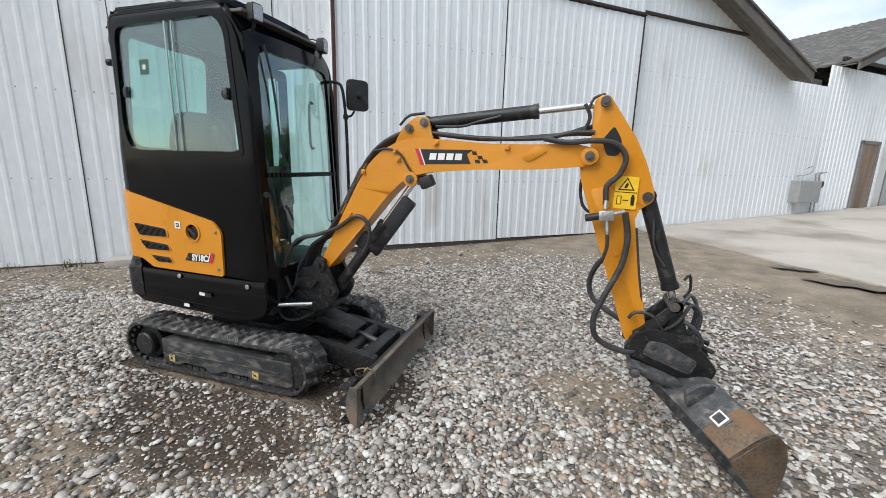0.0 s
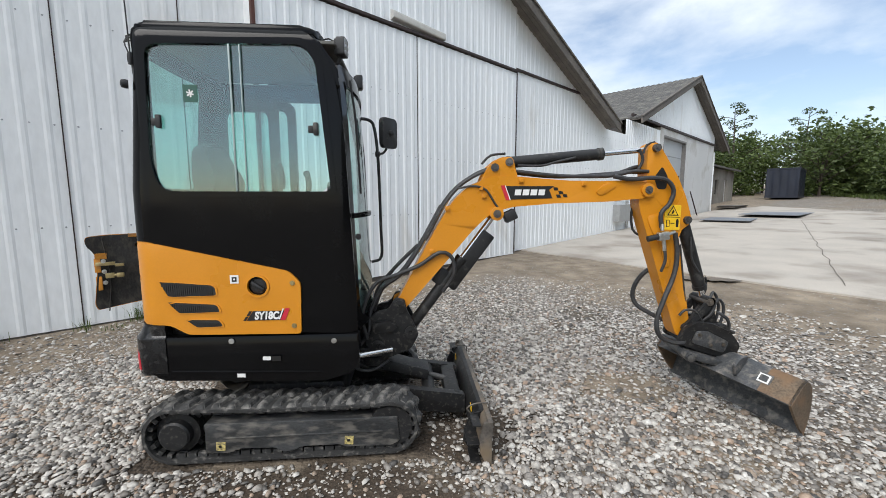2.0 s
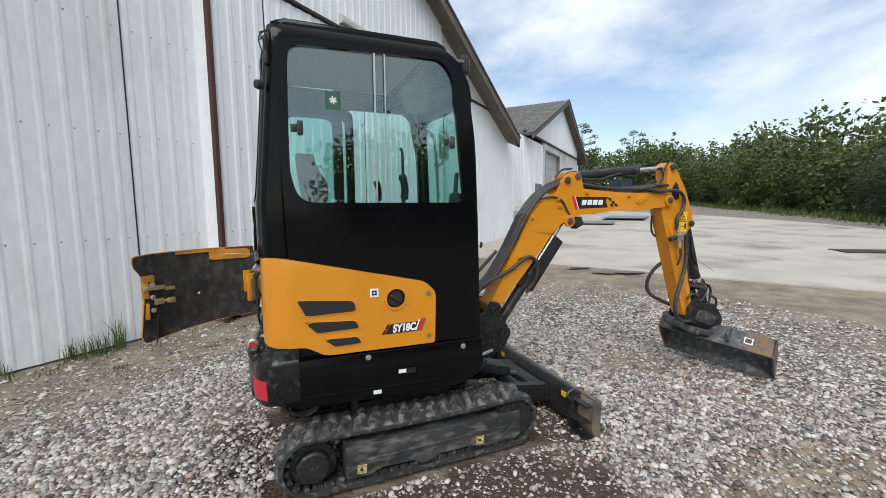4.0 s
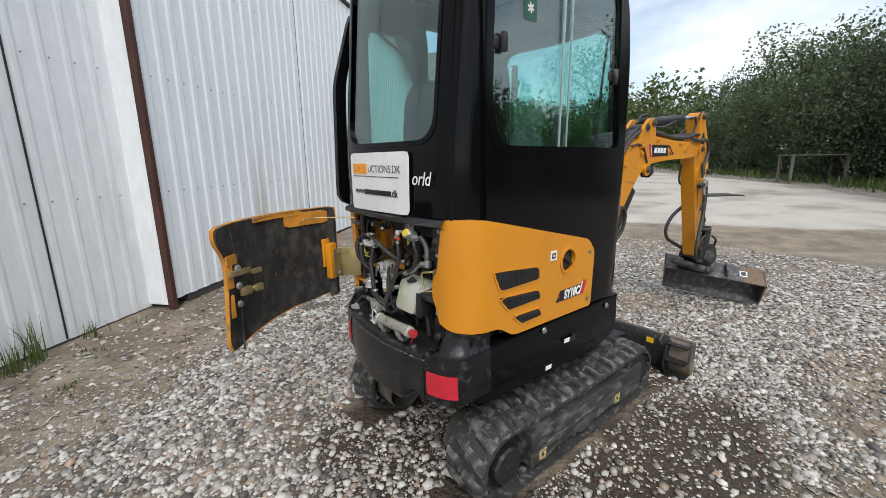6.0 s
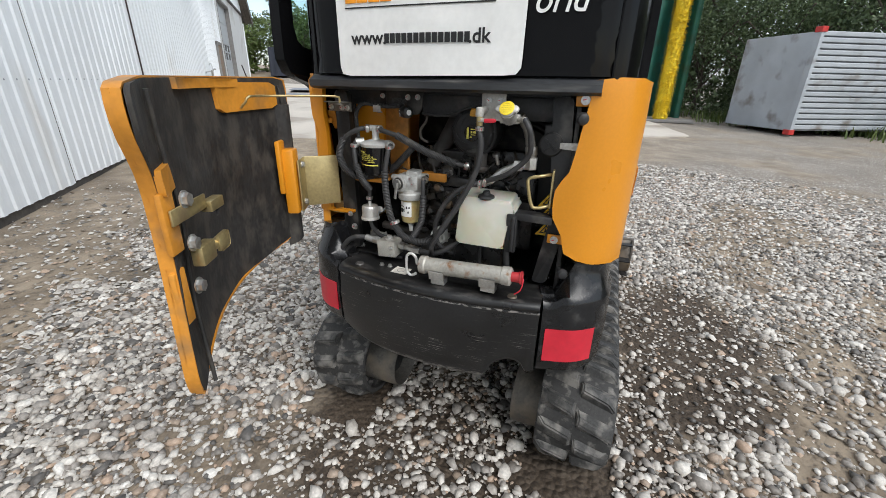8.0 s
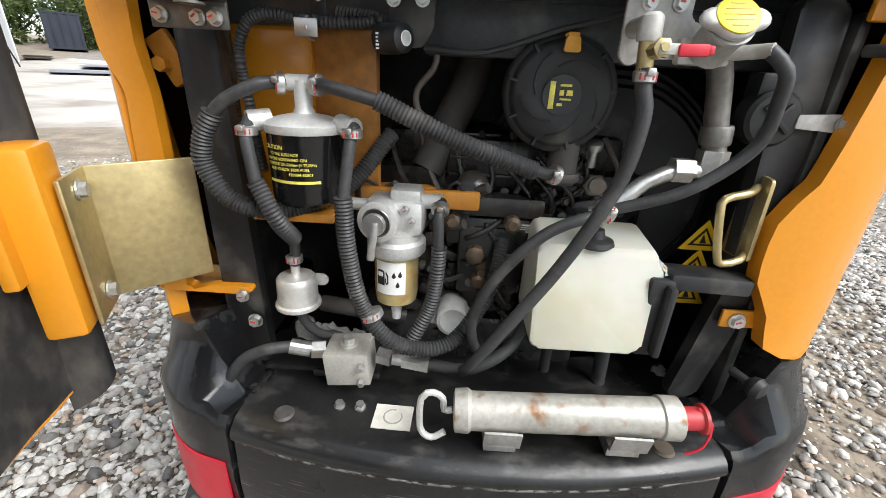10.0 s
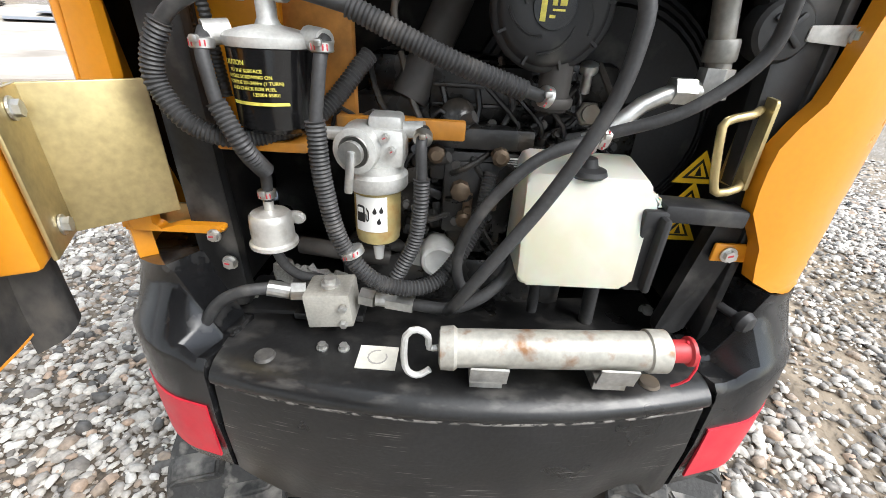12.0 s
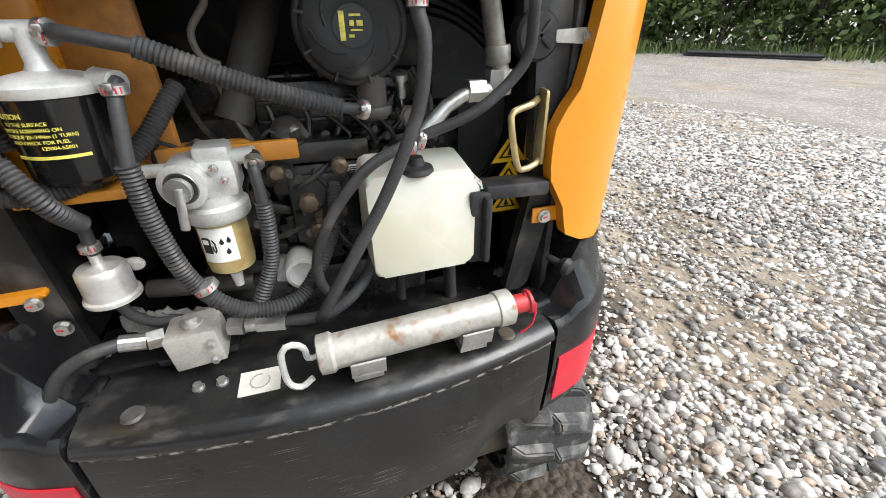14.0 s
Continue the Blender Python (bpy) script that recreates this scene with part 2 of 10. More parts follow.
HOSE = mat("black_hose_rubber", (0.038, 0.038, 0.039), 0.5, spec=0.4, var=0.25, scale=20, fine=250, bump=0.15, dist=0.0006, dirt=(0.09, 0.085, 0.08), dirt_amount=0.12, dirt_scale=25)
STEEL = mat("dirty_steel", (0.11, 0.105, 0.10), 0.55, 0.55, var=0.35, scale=7, fine=90, bump=0.25, dist=0.0015, dirt=(0.16, 0.125, 0.09), dirt_amount=0.3, dirt_scale=6)
BLADE = mat("muddy_worn_steel", (0.13, 0.115, 0.10), 0.62, 0.25, var=0.4, scale=5, fine=70, bump=0.35, dist=0.002, dirt=(0.20, 0.15, 0.10), dirt_amount=0.45, dirt_scale=5)
BUCKET = mat("scratched_black_bucket_paint", (0.062, 0.064, 0.067), 0.5, 0.2, var=0.4, scale=6, fine=90, bump=0.25, dist=0.0015, dirt=(0.19, 0.175, 0.155), dirt_amount=0.28, dirt_scale=22)
BUCKET_WORN = mat("rusty_worn_steel", (0.15, 0.11, 0.075), 0.55, 0.5, var=0.4, scale=5, fine=80, bump=0.3, dist=0.0015, dirt=(0.24, 0.14, 0.075), dirt_amount=0.45, dirt_scale=6)
CHROME = mat("chromed_rod", (0.72, 0.72, 0.72), 0.16, 1.0, var=0.06, bump=0.0, rvar=0.05)
ZINC = mat("bright_zinc", (0.54, 0.54, 0.525), 0.36, 0.9, var=0.18, scale=20, fine=150, bump=0.12, dist=0.0006, dirt=(0.30, 0.24, 0.17), dirt_amount=0.15, dirt_scale=22)
ALLOY = mat("cast_aluminium", (0.60, 0.60, 0.58), 0.48, 0.45, var=0.12, scale=25, fine=260, bump=0.25, dist=0.001, dirt=(0.36, 0.32, 0.27), dirt_amount=0.12, dirt_scale=18)
BRASS = mat("yellow_passivated_steel", (0.47, 0.375, 0.185), 0.38, 0.75, var=0.16, scale=9, fine=120, bump=0.06, dist=0.0006, dirt=(0.30, 0.22, 0.13), dirt_amount=0.16, dirt_scale=9)
WHITE = mat("white_sticker", (0.78, 0.78, 0.76), 0.4, var=0.05, scale=10, bump=0.02)
RED = mat("red_sticker", (0.52, 0.018, 0.035), 0.45, var=0.08, scale=20, bump=0.02)
INK = mat("black_print", (0.012, 0.012, 0.012), 0.45, var=0.05, bump=0.0)
SIGN_YELLOW = mat("yellow_sticker", (0.85, 0.52, 0.02), 0.4, var=0.08, scale=25, bump=0.02)

# ---- the yard ----
WALL = math.radians(40.0)
W0 = Vector((-3.3, 2.1, 0))
U = Vector((math.cos(WALL), math.sin(WALL), 0))
OUT = Vector((math.sin(WALL), -math.cos(WALL), 0))


def on_wall(s, z, off=0.0):
    """A place on the long white wall: s along it, z up, off out from it."""
    return W0 + U * s + OUT * off + Vector((0, 0, z))


def height(x, y):
    """The yard rises gently along the buildings."""
    s = (x + 3.3) * U.x + (y - 2.1) * U.y
    e = max(0.0, s - 3.0)
    return 0.031 * e * e / (e + 2.5) + 0.00012 * max(0.0, s - 28.0) ** 2


# where the stones lie thin: middle, half lengths, and whether the earth there is wet
WET = ((0.32, -0.95, 0.74, 0.36), (1.08, -0.32, 0.46, 0.38))
DAMP = ((-0.82, 0.10, 0.40, 0.56), (-1.02, -0.64, 0.40, 0.26), (-0.55, -0.72, 0.30, 0.16))
DRY = ((1.85, -1.50, 0.80, 0.34), (-0.42, -1.42, 0.46, 0.24), (0.35, -2.15, 0.75, 0.26), (3.0, -1.95, 0.9, 0.45), (2.4, 0.2, 0.5, 0.25), (0.30, -1.62, 0.55, 0.14), (1.0, -2.2, 0.6, 0.22))


def ground_material():
    m = bpy.data.materials.new("gravel_yard")
    m.use_nodes = True
    nt = m.node_tree
    N, L = nt.nodes, nt.links
    p = N["Principled BSDF"]
    co = N.new("ShaderNodeTexCoord")

    def noise_at(s, d=5.0):
        n = N.new("ShaderNodeTexNoise")
        n.inputs["Scale"].default_value, n.inputs["Detail"].default_value = s, d
        L.new(co.outputs["Object"], n.inputs["Vector"])
        return n.outputs["Fac"]

    def rng(v, a, b, c=0.0, d=1.0):
        r = N.new("ShaderNodeMapRange")
        for k, x in zip(("From Min", "From Max", "To Min", "To Max"), (a, b, c, d)):
            r.inputs[k].default_value = x
        L.new(v, r.inputs["Value"])
        return r.outputs["Result"]

    def mix(f, a, b, kind="MIX"):
        x = N.new("ShaderNodeMix")
        x.data_type, x.blend_type = "RGBA", kind
        for i, v in ((0, f), (6, a), (7, b)):
            if isinstance(v, (tuple, float)):
                x.inputs[i].default_value = v
            else:
                L.new(v, x.inputs[i])
        return x.outputs[2]

    def math_(op, a, b):
        x = N.new("ShaderNodeMath")
        x.operation = op
        for i, v in enumerate((a, b)):
            if isinstance(v, (int, float)):
                x.inputs[i].default_value = v
            else:
                L.new(v, x.inputs[i])
        return x.outputs[0]

    vor = N.new("ShaderNodeTexVoronoi")
    vor.inputs["Scale"].default_value = 38.0
    L.new(co.outputs["Object"], vor.inputs["Vector"])
    stone = N.new("ShaderNodeValToRGB")
    cr = stone.color_ramp
    cr.elements[0].position, cr.elements[0].color = 0.0, (0.13, 0.12, 0.11, 1)
    cr.elements[1].position, cr.elements[1].color = 1.0, (0.68, 0.655, 0.615, 1)
    for pos, c in ((0.3, (0.30, 0.283, 0.26, 1)), (0.55, (0.40, 0.375, 0.342, 1)), (0.8, (0.52, 0.498, 0.464, 1))):
        e = cr.elements.new(pos)
        e.color = c
    sep = N.new("ShaderNodeSeparateColor")
    L.new(vor.outputs["Color"], sep.inputs[0])
    L.new(sep.outputs[0], stone.inputs["Fac"])
    soil_n = noise_at(3.0, 8.0)
    soil = mix(rng(soil_n, 0.35, 0.65), (0.165, 0.128, 0.090, 1), (0.290, 0.235, 0.172, 1))
    gaps = rng(vor.outputs["Distance"], 0.22, 0.46)
    gravel = mix(gaps, stone.outputs["Color"], (0.200, 0.172, 0.142, 1))
    ctr = N.new("ShaderNodeVectorMath")
    ctr.operation = "DISTANCE"
    L.new(co.outputs["Object"], ctr.inputs[0])
    ctr.inputs[1].default_value = (0.2, -0.6, 0.0)
    gravel = mix(rng(ctr.outputs["Value"], 3.4, 5.2), mix(rng(noise_at(70.0, 6.0), 0.3, 0.7), (0.072, 0.056, 0.041, 1), (0.165, 0.132, 0.099, 1)), gravel)
    # trodden earth: along the wall, and in a belt before the slab
    xyz = N.new("ShaderNodeSeparateXYZ")
    L.new(co.outputs["Object"], xyz.inputs[0])
    X, Y = xyz.outputs[0], xyz.outputs[1]
    belt = math_("ADD", math_("MULTIPLY", X, 0.84), math_("MULTIPLY", Y, 0.55))
    wob = math_("MULTIPLY", math_("SUBTRACT", noise_at(0.8, 6.0), 0.5), 1.6)
    belt = math_("ADD", belt, wob)
    earth = math_("MULTIPLY", math_("MULTIPLY", rng(belt, 4.0, 5.0), rng(belt, 9.6, 8.6)), rng(Y, -3.2, -0.6))
    wall_d = math_("ADD", math_("SUBTRACT", math_("MULTIPLY", math_("ADD", X, 3.3), math.sin(WALL)), math_("MULTIPLY", math_("SUBTRACT", Y, 2.1), math.cos(WALL))), math_("MULTIPLY", wob, 0.4))
    near_wall = rng(wall_d, 2.0, 1.2)
    mask = math_("MAXIMUM", earth, near_wall)
    patch = rng(noise_at(0.55, 3.0), 0.50, 0.62, 0.0, 0.85)
    # bare patches, wet by the tracks and dry further off
    ragged = math_("MULTIPLY", math_("SUBTRACT", noise_at(3.0, 8.0), 0.5), 1.5)

    def patches(spots):
        least = None
        for cx, cy, rx, ry in spots:
            dx, dy = math_("MULTIPLY", math_("SUBTRACT", X, cx), 1 / rx), math_("MULTIPLY", math_("SUBTRACT", Y, cy), 1 / ry)
            dd = math_("SQRT", math_("ADD", math_("MULTIPLY", dx, dx), math_("MULTIPLY", dy, dy)), 0)
            least = dd if least is None else math_("MINIMUM", least, dd)
        return rng(math_("ADD", least, ragged), 1.25, 0.85)
    wet = patches(WET + DAMP)
    mask = math_("MAXIMUM", mask, patches(DRY))
    mask = math_("MAXIMUM", mask, patch)
    cover = math_("MULTIPLY", mask, rng(noise_at(18.0, 6.0), 0.30, 0.48))
    col = mix(cover, gravel, soil)
    col = mix(math_("MULTIPLY", wet, rng(noise_at(45.0, 6.0), 0.20, 0.42)), col, mix(rng(noise_at(110.0, 6.0), 0.3, 0.7), (0.026, 0.018, 0.012, 1), (0.078, 0.056, 0.037, 1)))
    col = mix(1.0, col, rng(noise_at(1.3, 4.0), 0.3, 0.7, 0.82, 1.14), "MULTIPLY")
    L.new(col, p.inputs["Base Color"])
    p.inputs["Roughness"].default_value = 0.85
    b = N.new("ShaderNodeBump")
    b.inputs["Strength"].default_value, b.inputs["Distance"].default_value = 0.9, 0.02
    hgt = math_("ADD", math_("MULTIPLY", math_("SUBTRACT", 1.0, vor.outputs["Distance"]), math_("SUBTRACT", 1.0, math_("MULTIPLY", cover, 0.8))), math_("MULTIPLY", noise_at(60.0, 6.0), 0.3))
    L.new(hgt, b.inputs["Height"])
    L.new(b.outputs["Normal"], p.inputs["Normal"])
    return m


def build_ground():
    def steps(lo, hi):
        near = np.arange(-6, 14, 0.25)
        out = [float(v) for v in near]
        v, d = -6.0, 0.3
        while v > lo:
            d *= 1.25
            v -= d
            out.append(v)
        v, d = 14.0, 0.3
        while v < hi:
            d *= 1.25
            v += d
            out.append(v)
        return sorted(out)
    xs, ys = steps(-400, 600), steps(-400, 600)
    verts, faces = [], []
    for y in ys:
        for x in xs:
            z = height(min(x, 90), min(y, 90)) + 0.012 * noise.noise(Vector((x * 0.9, y * 0.9, 0))) + 0.004 * noise.noise(Vector((x * 4, y * 4, 3)))
            verts.append((x, y, z))
    n = len(xs)
    for j in range(len(ys) - 1):
        for i in range(n - 1):
            faces.append((j * n + i, j * n + i + 1, (j + 1) * n + i + 1, (j + 1) * n + i))
    me = bpy.data.meshes.new("ground")
    me.from_pydata(verts, [], faces)
    me.materials.append(ground_material())
    me.polygons.foreach_set("use_smooth", [True] * len(faces))
    return tagged(new("ground", me), "pale grey pebble gravel yard with brown trodden earth", "ground", kind="structure")


build_ground()

CONCRETE = mat("old_yard_concrete", (0.44, 0.40, 0.35), 0.8, var=0.1, scale=1.2, fine=45, bump=0.25, dist=0.003, dirt=(0.25, 0.215, 0.18), dirt_amount=0.28, dirt_scale=0.7)


def build_slab():
    """The concrete apron before the sheds, in two pours with a joint."""
    outline = [(3.7, 7.9), (5.55, 4.8), (7.0, 2.5), (8.7, -0.2), (10.5, -2.3), (14.6, -1.4), (19.0, 2.2), (23.0, 9.0), (25.0, 16.0), (25.5, 24.0)]
    a, b = on_wall(29.5, 0, 0.12), on_wall(9.2, 0, 0.12)
    outline += [(a.x, a.y), (b.x, b.y)]
    bm = B()
    pts = []
    for p, q in zip(outline, outline[1:] + outline[:1]):
        k = max(1, int((Vector(q) - Vector(p)).length / 0.5))
        for i in range(k):
            v = Vector(p).lerp(Vector(q), i / k)
            w = 0.07
            pts.append((v.x + w * noise.noise(Vector((v.x * 2, v.y * 2, 5))), v.y + w * noise.noise(Vector((v.x * 2, v.y * 2, 9)))))
    top = [bm.verts.new((x, y, 0)) for x, y in pts]
    f = bm.faces.new(top)
    bmesh.ops.triangulate(bm, faces=[f])
    for _ in range(4):
        long = [e for e in bm.edges if e.calc_length() > 1.6]
        if long:
            bmesh.ops.subdivide_edges(bm, edges=long, cuts=1)
            bmesh.ops.triangulate(bm, faces=bm.faces[:])
    for v in bm.verts:
        v.co.z = height(v.co.x, v.co.y) + 0.028
    rim = [e for e in bm.edges if e.is_boundary]
    r = bmesh.ops.extrude_edge_only(bm, edges=rim)
    for v in r["geom"]:
        if isinstance(v, bmesh.types.BMVert):
            v.co.z -= 0.12
    ob = part("pavement", bm, CONCRETE, None, "", True)
    tagged(ob, "stained pale concrete slab before the white sheds", "pavement", kind="structure")
    # dark joint across the slab
    bm = B()
    JOINT = mat("dark_joint", (0.15, 0.13, 0.11), 0.9, var=0.2)
    p, q = Vector((7.55, 2.9)), Vector((17.5, 13.3))
    d = (q - p).normalized()
    nrm = Vector((-d.y, d.x))
    row = []
    for i in range(60):
        v = p.lerp(q, i / 59)
        o = nrm * (0.05 * noise.noise(Vector((i * 0.3, 1, 2))))
        w = 0.009 + 0.005 * noise.noise(Vector((i * 0.7, 8, 2)))
        row.append([bm.verts.new((*(v + o + nrm * e), height(v.x, v.y) + 0.033)) for e in (-w, w)])
    for a, b in zip(row, row[1:]):
        bm.faces.new((a[0], a[1], b[1], b[0]))
    part("joint", bm, JOINT, ob)
    # dark wet stains along the slab's edge
    STAIN = mat("dark_damp_stain", (0.13, 0.105, 0.08), 0.6, var=0.3, scale=4, fine=30, bump=0.1)
    for (x0, y0), (x1, y1), wide in (((5.20, 4.62), (5.75, 4.45), 0.10), ((5.32, 3.98), (6.35, 3.50), 0.16)):
        bm = B()
        row = []
        for i in range(31):
            a = i / 30
            hw = wide * math.sin(math.pi * a) ** 0.6
            x, y = x0 + (x1 - x0) * a, y0 + (y1 - y0) * a
            z = height(x, y) + 0.0325
            row.append([bm.verts.new((x + 0.3 * o, y + o, z)) for o in (-hw * (1 + 0.7 * noise.noise(Vector((a * 9, 1, x0)))) - 0.002, hw * (1 + 0.7 * noise.noise(Vector((a * 9, 5, x0)))) + 0.002)])
        for a, b in zip(row, row[1:]):
            bm.faces.new((a[0], b[0], b[1], a[1]))
        part("stain", bm, STAIN, ob)
    # rusty drain cover
    bm = B()
    c = Vector((13.4, 2.9))
    box(bm, (c.x, c.y, height(c.x, c.y) + 0.035), (1.3, 0.75, 0.03), Matrix.Rotation(radians(-35), 4, "Z"), 0.004)
    tagged(part("drain_cover", bm, mat("dark_rusty_iron", (0.06, 0.05, 0.045), 0.7, 0.3, var=0.4), None), "dark rusty iron drain cover in the concrete", "drain cover", kind="structure")


build_slab()

# ---- white corrugated shed ----
SHEET = mat("white_painted_sheet_metal", (0.80, 0.825, 0.84), 0.42, 0.0, var=0.045, scale=0.9, fine=22, bump=0.05, dist=0.002, dirt=(0.58, 0.55, 0.50), dirt_amount=0.06, dirt_scale=1.1, stretch=(1, 1, 0.35))
SHEET_OLD = mat("weathered_white_sheet_metal", (0.77, 0.785, 0.79), 0.5, 0.0, var=0.07, scale=0.7, fine=18, bump=0.06, dist=0.002, dirt=(0.52, 0.48, 0.43), dirt_amount=0.08, dirt_scale=0.9, stretch=(1, 1, 0.3))
DARK_TRIM = mat("dark_brown_steel", (0.035, 0.022, 0.02), 0.6, 0.2, var=0.3)
RUSTRED = mat("brown_red_steel_post", (0.075, 0.028, 0.02), 0.55, 0.2, var=0.3, scale=4)
GREY_WOOD = mat("grey_weathered_boards", (0.13, 0.115, 0.10), 0.8, var=0.25, scale=3, fine=40, bump=0.25, dist=0.004, stretch=(1, 1, 1), island=0.2)
SCREW = mat("screw_heads", (0.35, 0.36, 0.37), 0.4, 0.6, var=0.1)
PLINTH = mat("dark_damp_plinth", (0.085, 0.075, 0.065), 0.85, var=0.3, scale=4, fine=30, bump=0.3, dist=0.004)


def ribbed(name, s0, s1, z0, top, material, off=0.0, pitch=0.2, rib=0.045, depth=0.022, label="", parent=None, phase=0.0, screws=()):
    """A stretch of trapezoidal sheet on the wall; top(s) gives its upper edge."""
    bm = B()
    prof = []
    s = s0
    k = math.floor((s0 - phase) / pitch)
    prof.append((s0, 0.0))
    while True:
        b = phase + k * pitch
        if b > s1:
            break
        for o, d in ((0.0, 0.0), (0.024, depth), (0.024 + rib, depth), (0.048 + rib, 0.0)):
            if s0 < b + o < s1:
                prof.append((b + o, d))
        k += 1
    prof.append((s1, 0.0))
    rows = []
    for s, d in prof:
        t = top(s)
        levels = [z0 + (t - z0) * i / 3 for i in range(4)]
        jit = 0.003 * noise.noise(Vector((s * 1.3, z0, 7)))
        rows.append([bm.verts.new(on_wall(s, z, off + d + jit * math.sin(i * 2.0))) for i, z in enumerate(levels)])
    for a, b in zip(rows, rows[1:]):
        for i in range(3):
            bm.faces.new((a[i], b[i], b[i + 1], a[i + 1]))
    rim = [e for e in bm.edges if e.is_boundary]
    r = bmesh.ops.extrude_edge_only(bm, edges=rim)
    for v in r["geom"]:
        if isinstance(v, bmesh.types.BMVert):
            v.co -= OUT * 0.03
    ob = part(name, bm, material, parent)
    if label:
        tagged(ob, label, "wall", kind="structure")
    if screws:
        bm = B()
        for z in screws:
            s = phase + (math.ceil((s0 - phase) / pitch)) * pitch + 0.014 + rib + 0.05
            while s < s1:
                if z < top(s) - 0.1:
                    cyl(bm, on_wall(s, z + 0.006 * noise.noise(Vector((s * 9, z, 1))), off - 0.002), on_wall(s, z, off + 0.006), 0.011, 0.007, n=6)
                s += pitch
        tagged(part("screws", bm, SCREW, ob), "rows of small grey screw heads", kind="stuff")
    return ob


EAVE_S, EAVE_Z, PITCH = 14.05, 3.95, 0.398


def verge(s):
    """Underside of the first shed's roof over its gable wall."""
    return EAVE_Z - 0.05 + max(0.0, EAVE_S - abs(s)) * PITCH


RAIL_Z = 4.58
wall = ribbed("wall_shed", -16.0, 2.28, 0.02, lambda s: verge(s), SHEET_OLD, 0.0, 0.20, 0.03, 0.0065, "weathered white ribbed sheet-metal gable wall of the shed", None, 0.05, (1.2, 2.35, 3.5))
ribbed("sliding_door_leaf", 2.30, 5.285, 0.10, lambda s: RAIL_Z - 0.02, SHEET, 0.27, 0.2, 0.05, 0.013, "", wall, 2.32, (1.22, 2.32, 3.45))
ribbed("sliding_door_leaf", 5.315, 8.52, 0.12, lambda s: RAIL_Z - 0.02, SHEET, 0.27, 0.2, 0.05, 0.013, "", wall, 5.33, (1.22, 2.32, 3.45))
ribbed("upper_wall", 2.28, 8.60, RAIL_Z + 0.06, lambda s: verge(s), SHEET, 0.20, 0.2, 0.05, 0.013, "", wall, 2.3)
ribbed("side_wall", 8.60, 15.9, 0.15, lambda s: min(verge(s), 4.69), SHEET, 0.10, 0.2, 0.05, 0.013, "", wall, 8.76, (1.4, 2.5, 3.6))
ribbed("upper_side_wall", 8.60, 13.75, 4.75, lambda s: max(4.76, verge(s)), SHEET, 0.12, 0.2, 0.05, 0.013, "", wall, 8.72)


def wall_bar(name, s0, s1, z0, z1, o0, o1, material, parent, bev=0.004):
    bm = B()
    c = on_wall((s0 + s1) / 2, (z0 + z1) / 2, (o0 + o1) / 2)
    box(bm, c, (abs(s1 - s0), abs(o1 - o0), abs(z1 - z0)), Matrix.Rotation(WALL, 4, "Z"), bev)
    return part(name, bm, material, parent)


wall_bar("rail", 2.24, 8.55, RAIL_Z, RAIL_Z + 0.05, 0.20, 0.32, DARK_TRIM, wall)
wall_bar("trim", 8.55, 13.6, 4.70, 4.745, 0.10, 0.17, DARK_TRIM, wall)
wall_bar("post", 2.245, 2.295, 0.0, RAIL_Z, 0.235, 0.31, RUSTRED, wall)
wall_bar("return_sheet", 2.25, 2.275, 0.05, RAIL_Z, 0.0, 0.232, SHEET_OLD, wall)
wall_bar("seam", 5.287, 5.313, 0.1, RAIL_Z, 0.22, 0.265, DARK_TRIM, wall)
wall_bar("seam", 8.525, 8.545, 0.15, RAIL_Z, 0.12, 0.29, DARK_TRIM, wall)
for s in (-3.2, -1.1, 0.20, 1.42):
    wall_bar("seam", s, s + 0.012, 0.03, verge(s) - 0.2, 0.004, 0.012, DARK_TRIM, wall, 0)
wall_bar("plinth", -16, 2.5, -0.3, 0.03, -0.1, -0.005, PLINTH, wall)
wall_bar("plinth", 2.5, 9, -0.3, 0.10, -0.1, 0.25, PLINTH, wall)
wall_bar("plinth", 9, 29.4, -0.3, 0.22, -0.1, 0.09, PLINTH, wall)
wall_bar("inner_wall", -16, 15.8, 0.0, 4.1, -0.35, -0.06, PLINTH, wall)


def wall_lamp():
    bm = B()
    pr = rounded([(0.0, -0.09), (0.12, -0.07), (0.12, 0.05), (0.0, 0.10)], 0.03)
    lo = [bm.verts.new(on_wall(4.72, 4.80 + b, 0.2 + a)) for a, b in pr]
    hi = [bm.verts.new(on_wall(6.02, 4.74 + b, 0.2 + a)) for a, b in pr]
    bm.faces.new(lo)
    bm.faces.new(hi[::-1])
    for i in range(len(pr)):
        bm.faces.new((lo[i], hi[i], hi[(i + 1) % len(pr)], lo[(i + 1) % len(pr)]))
    tagged(part("wall_lamp", bm, mat("grey_lamp_housing", (0.52, 0.51, 0.48), 0.5, var=0.08)), "long grey tube lamp housing on the white shed wall", "lamp")


wall_lamp()


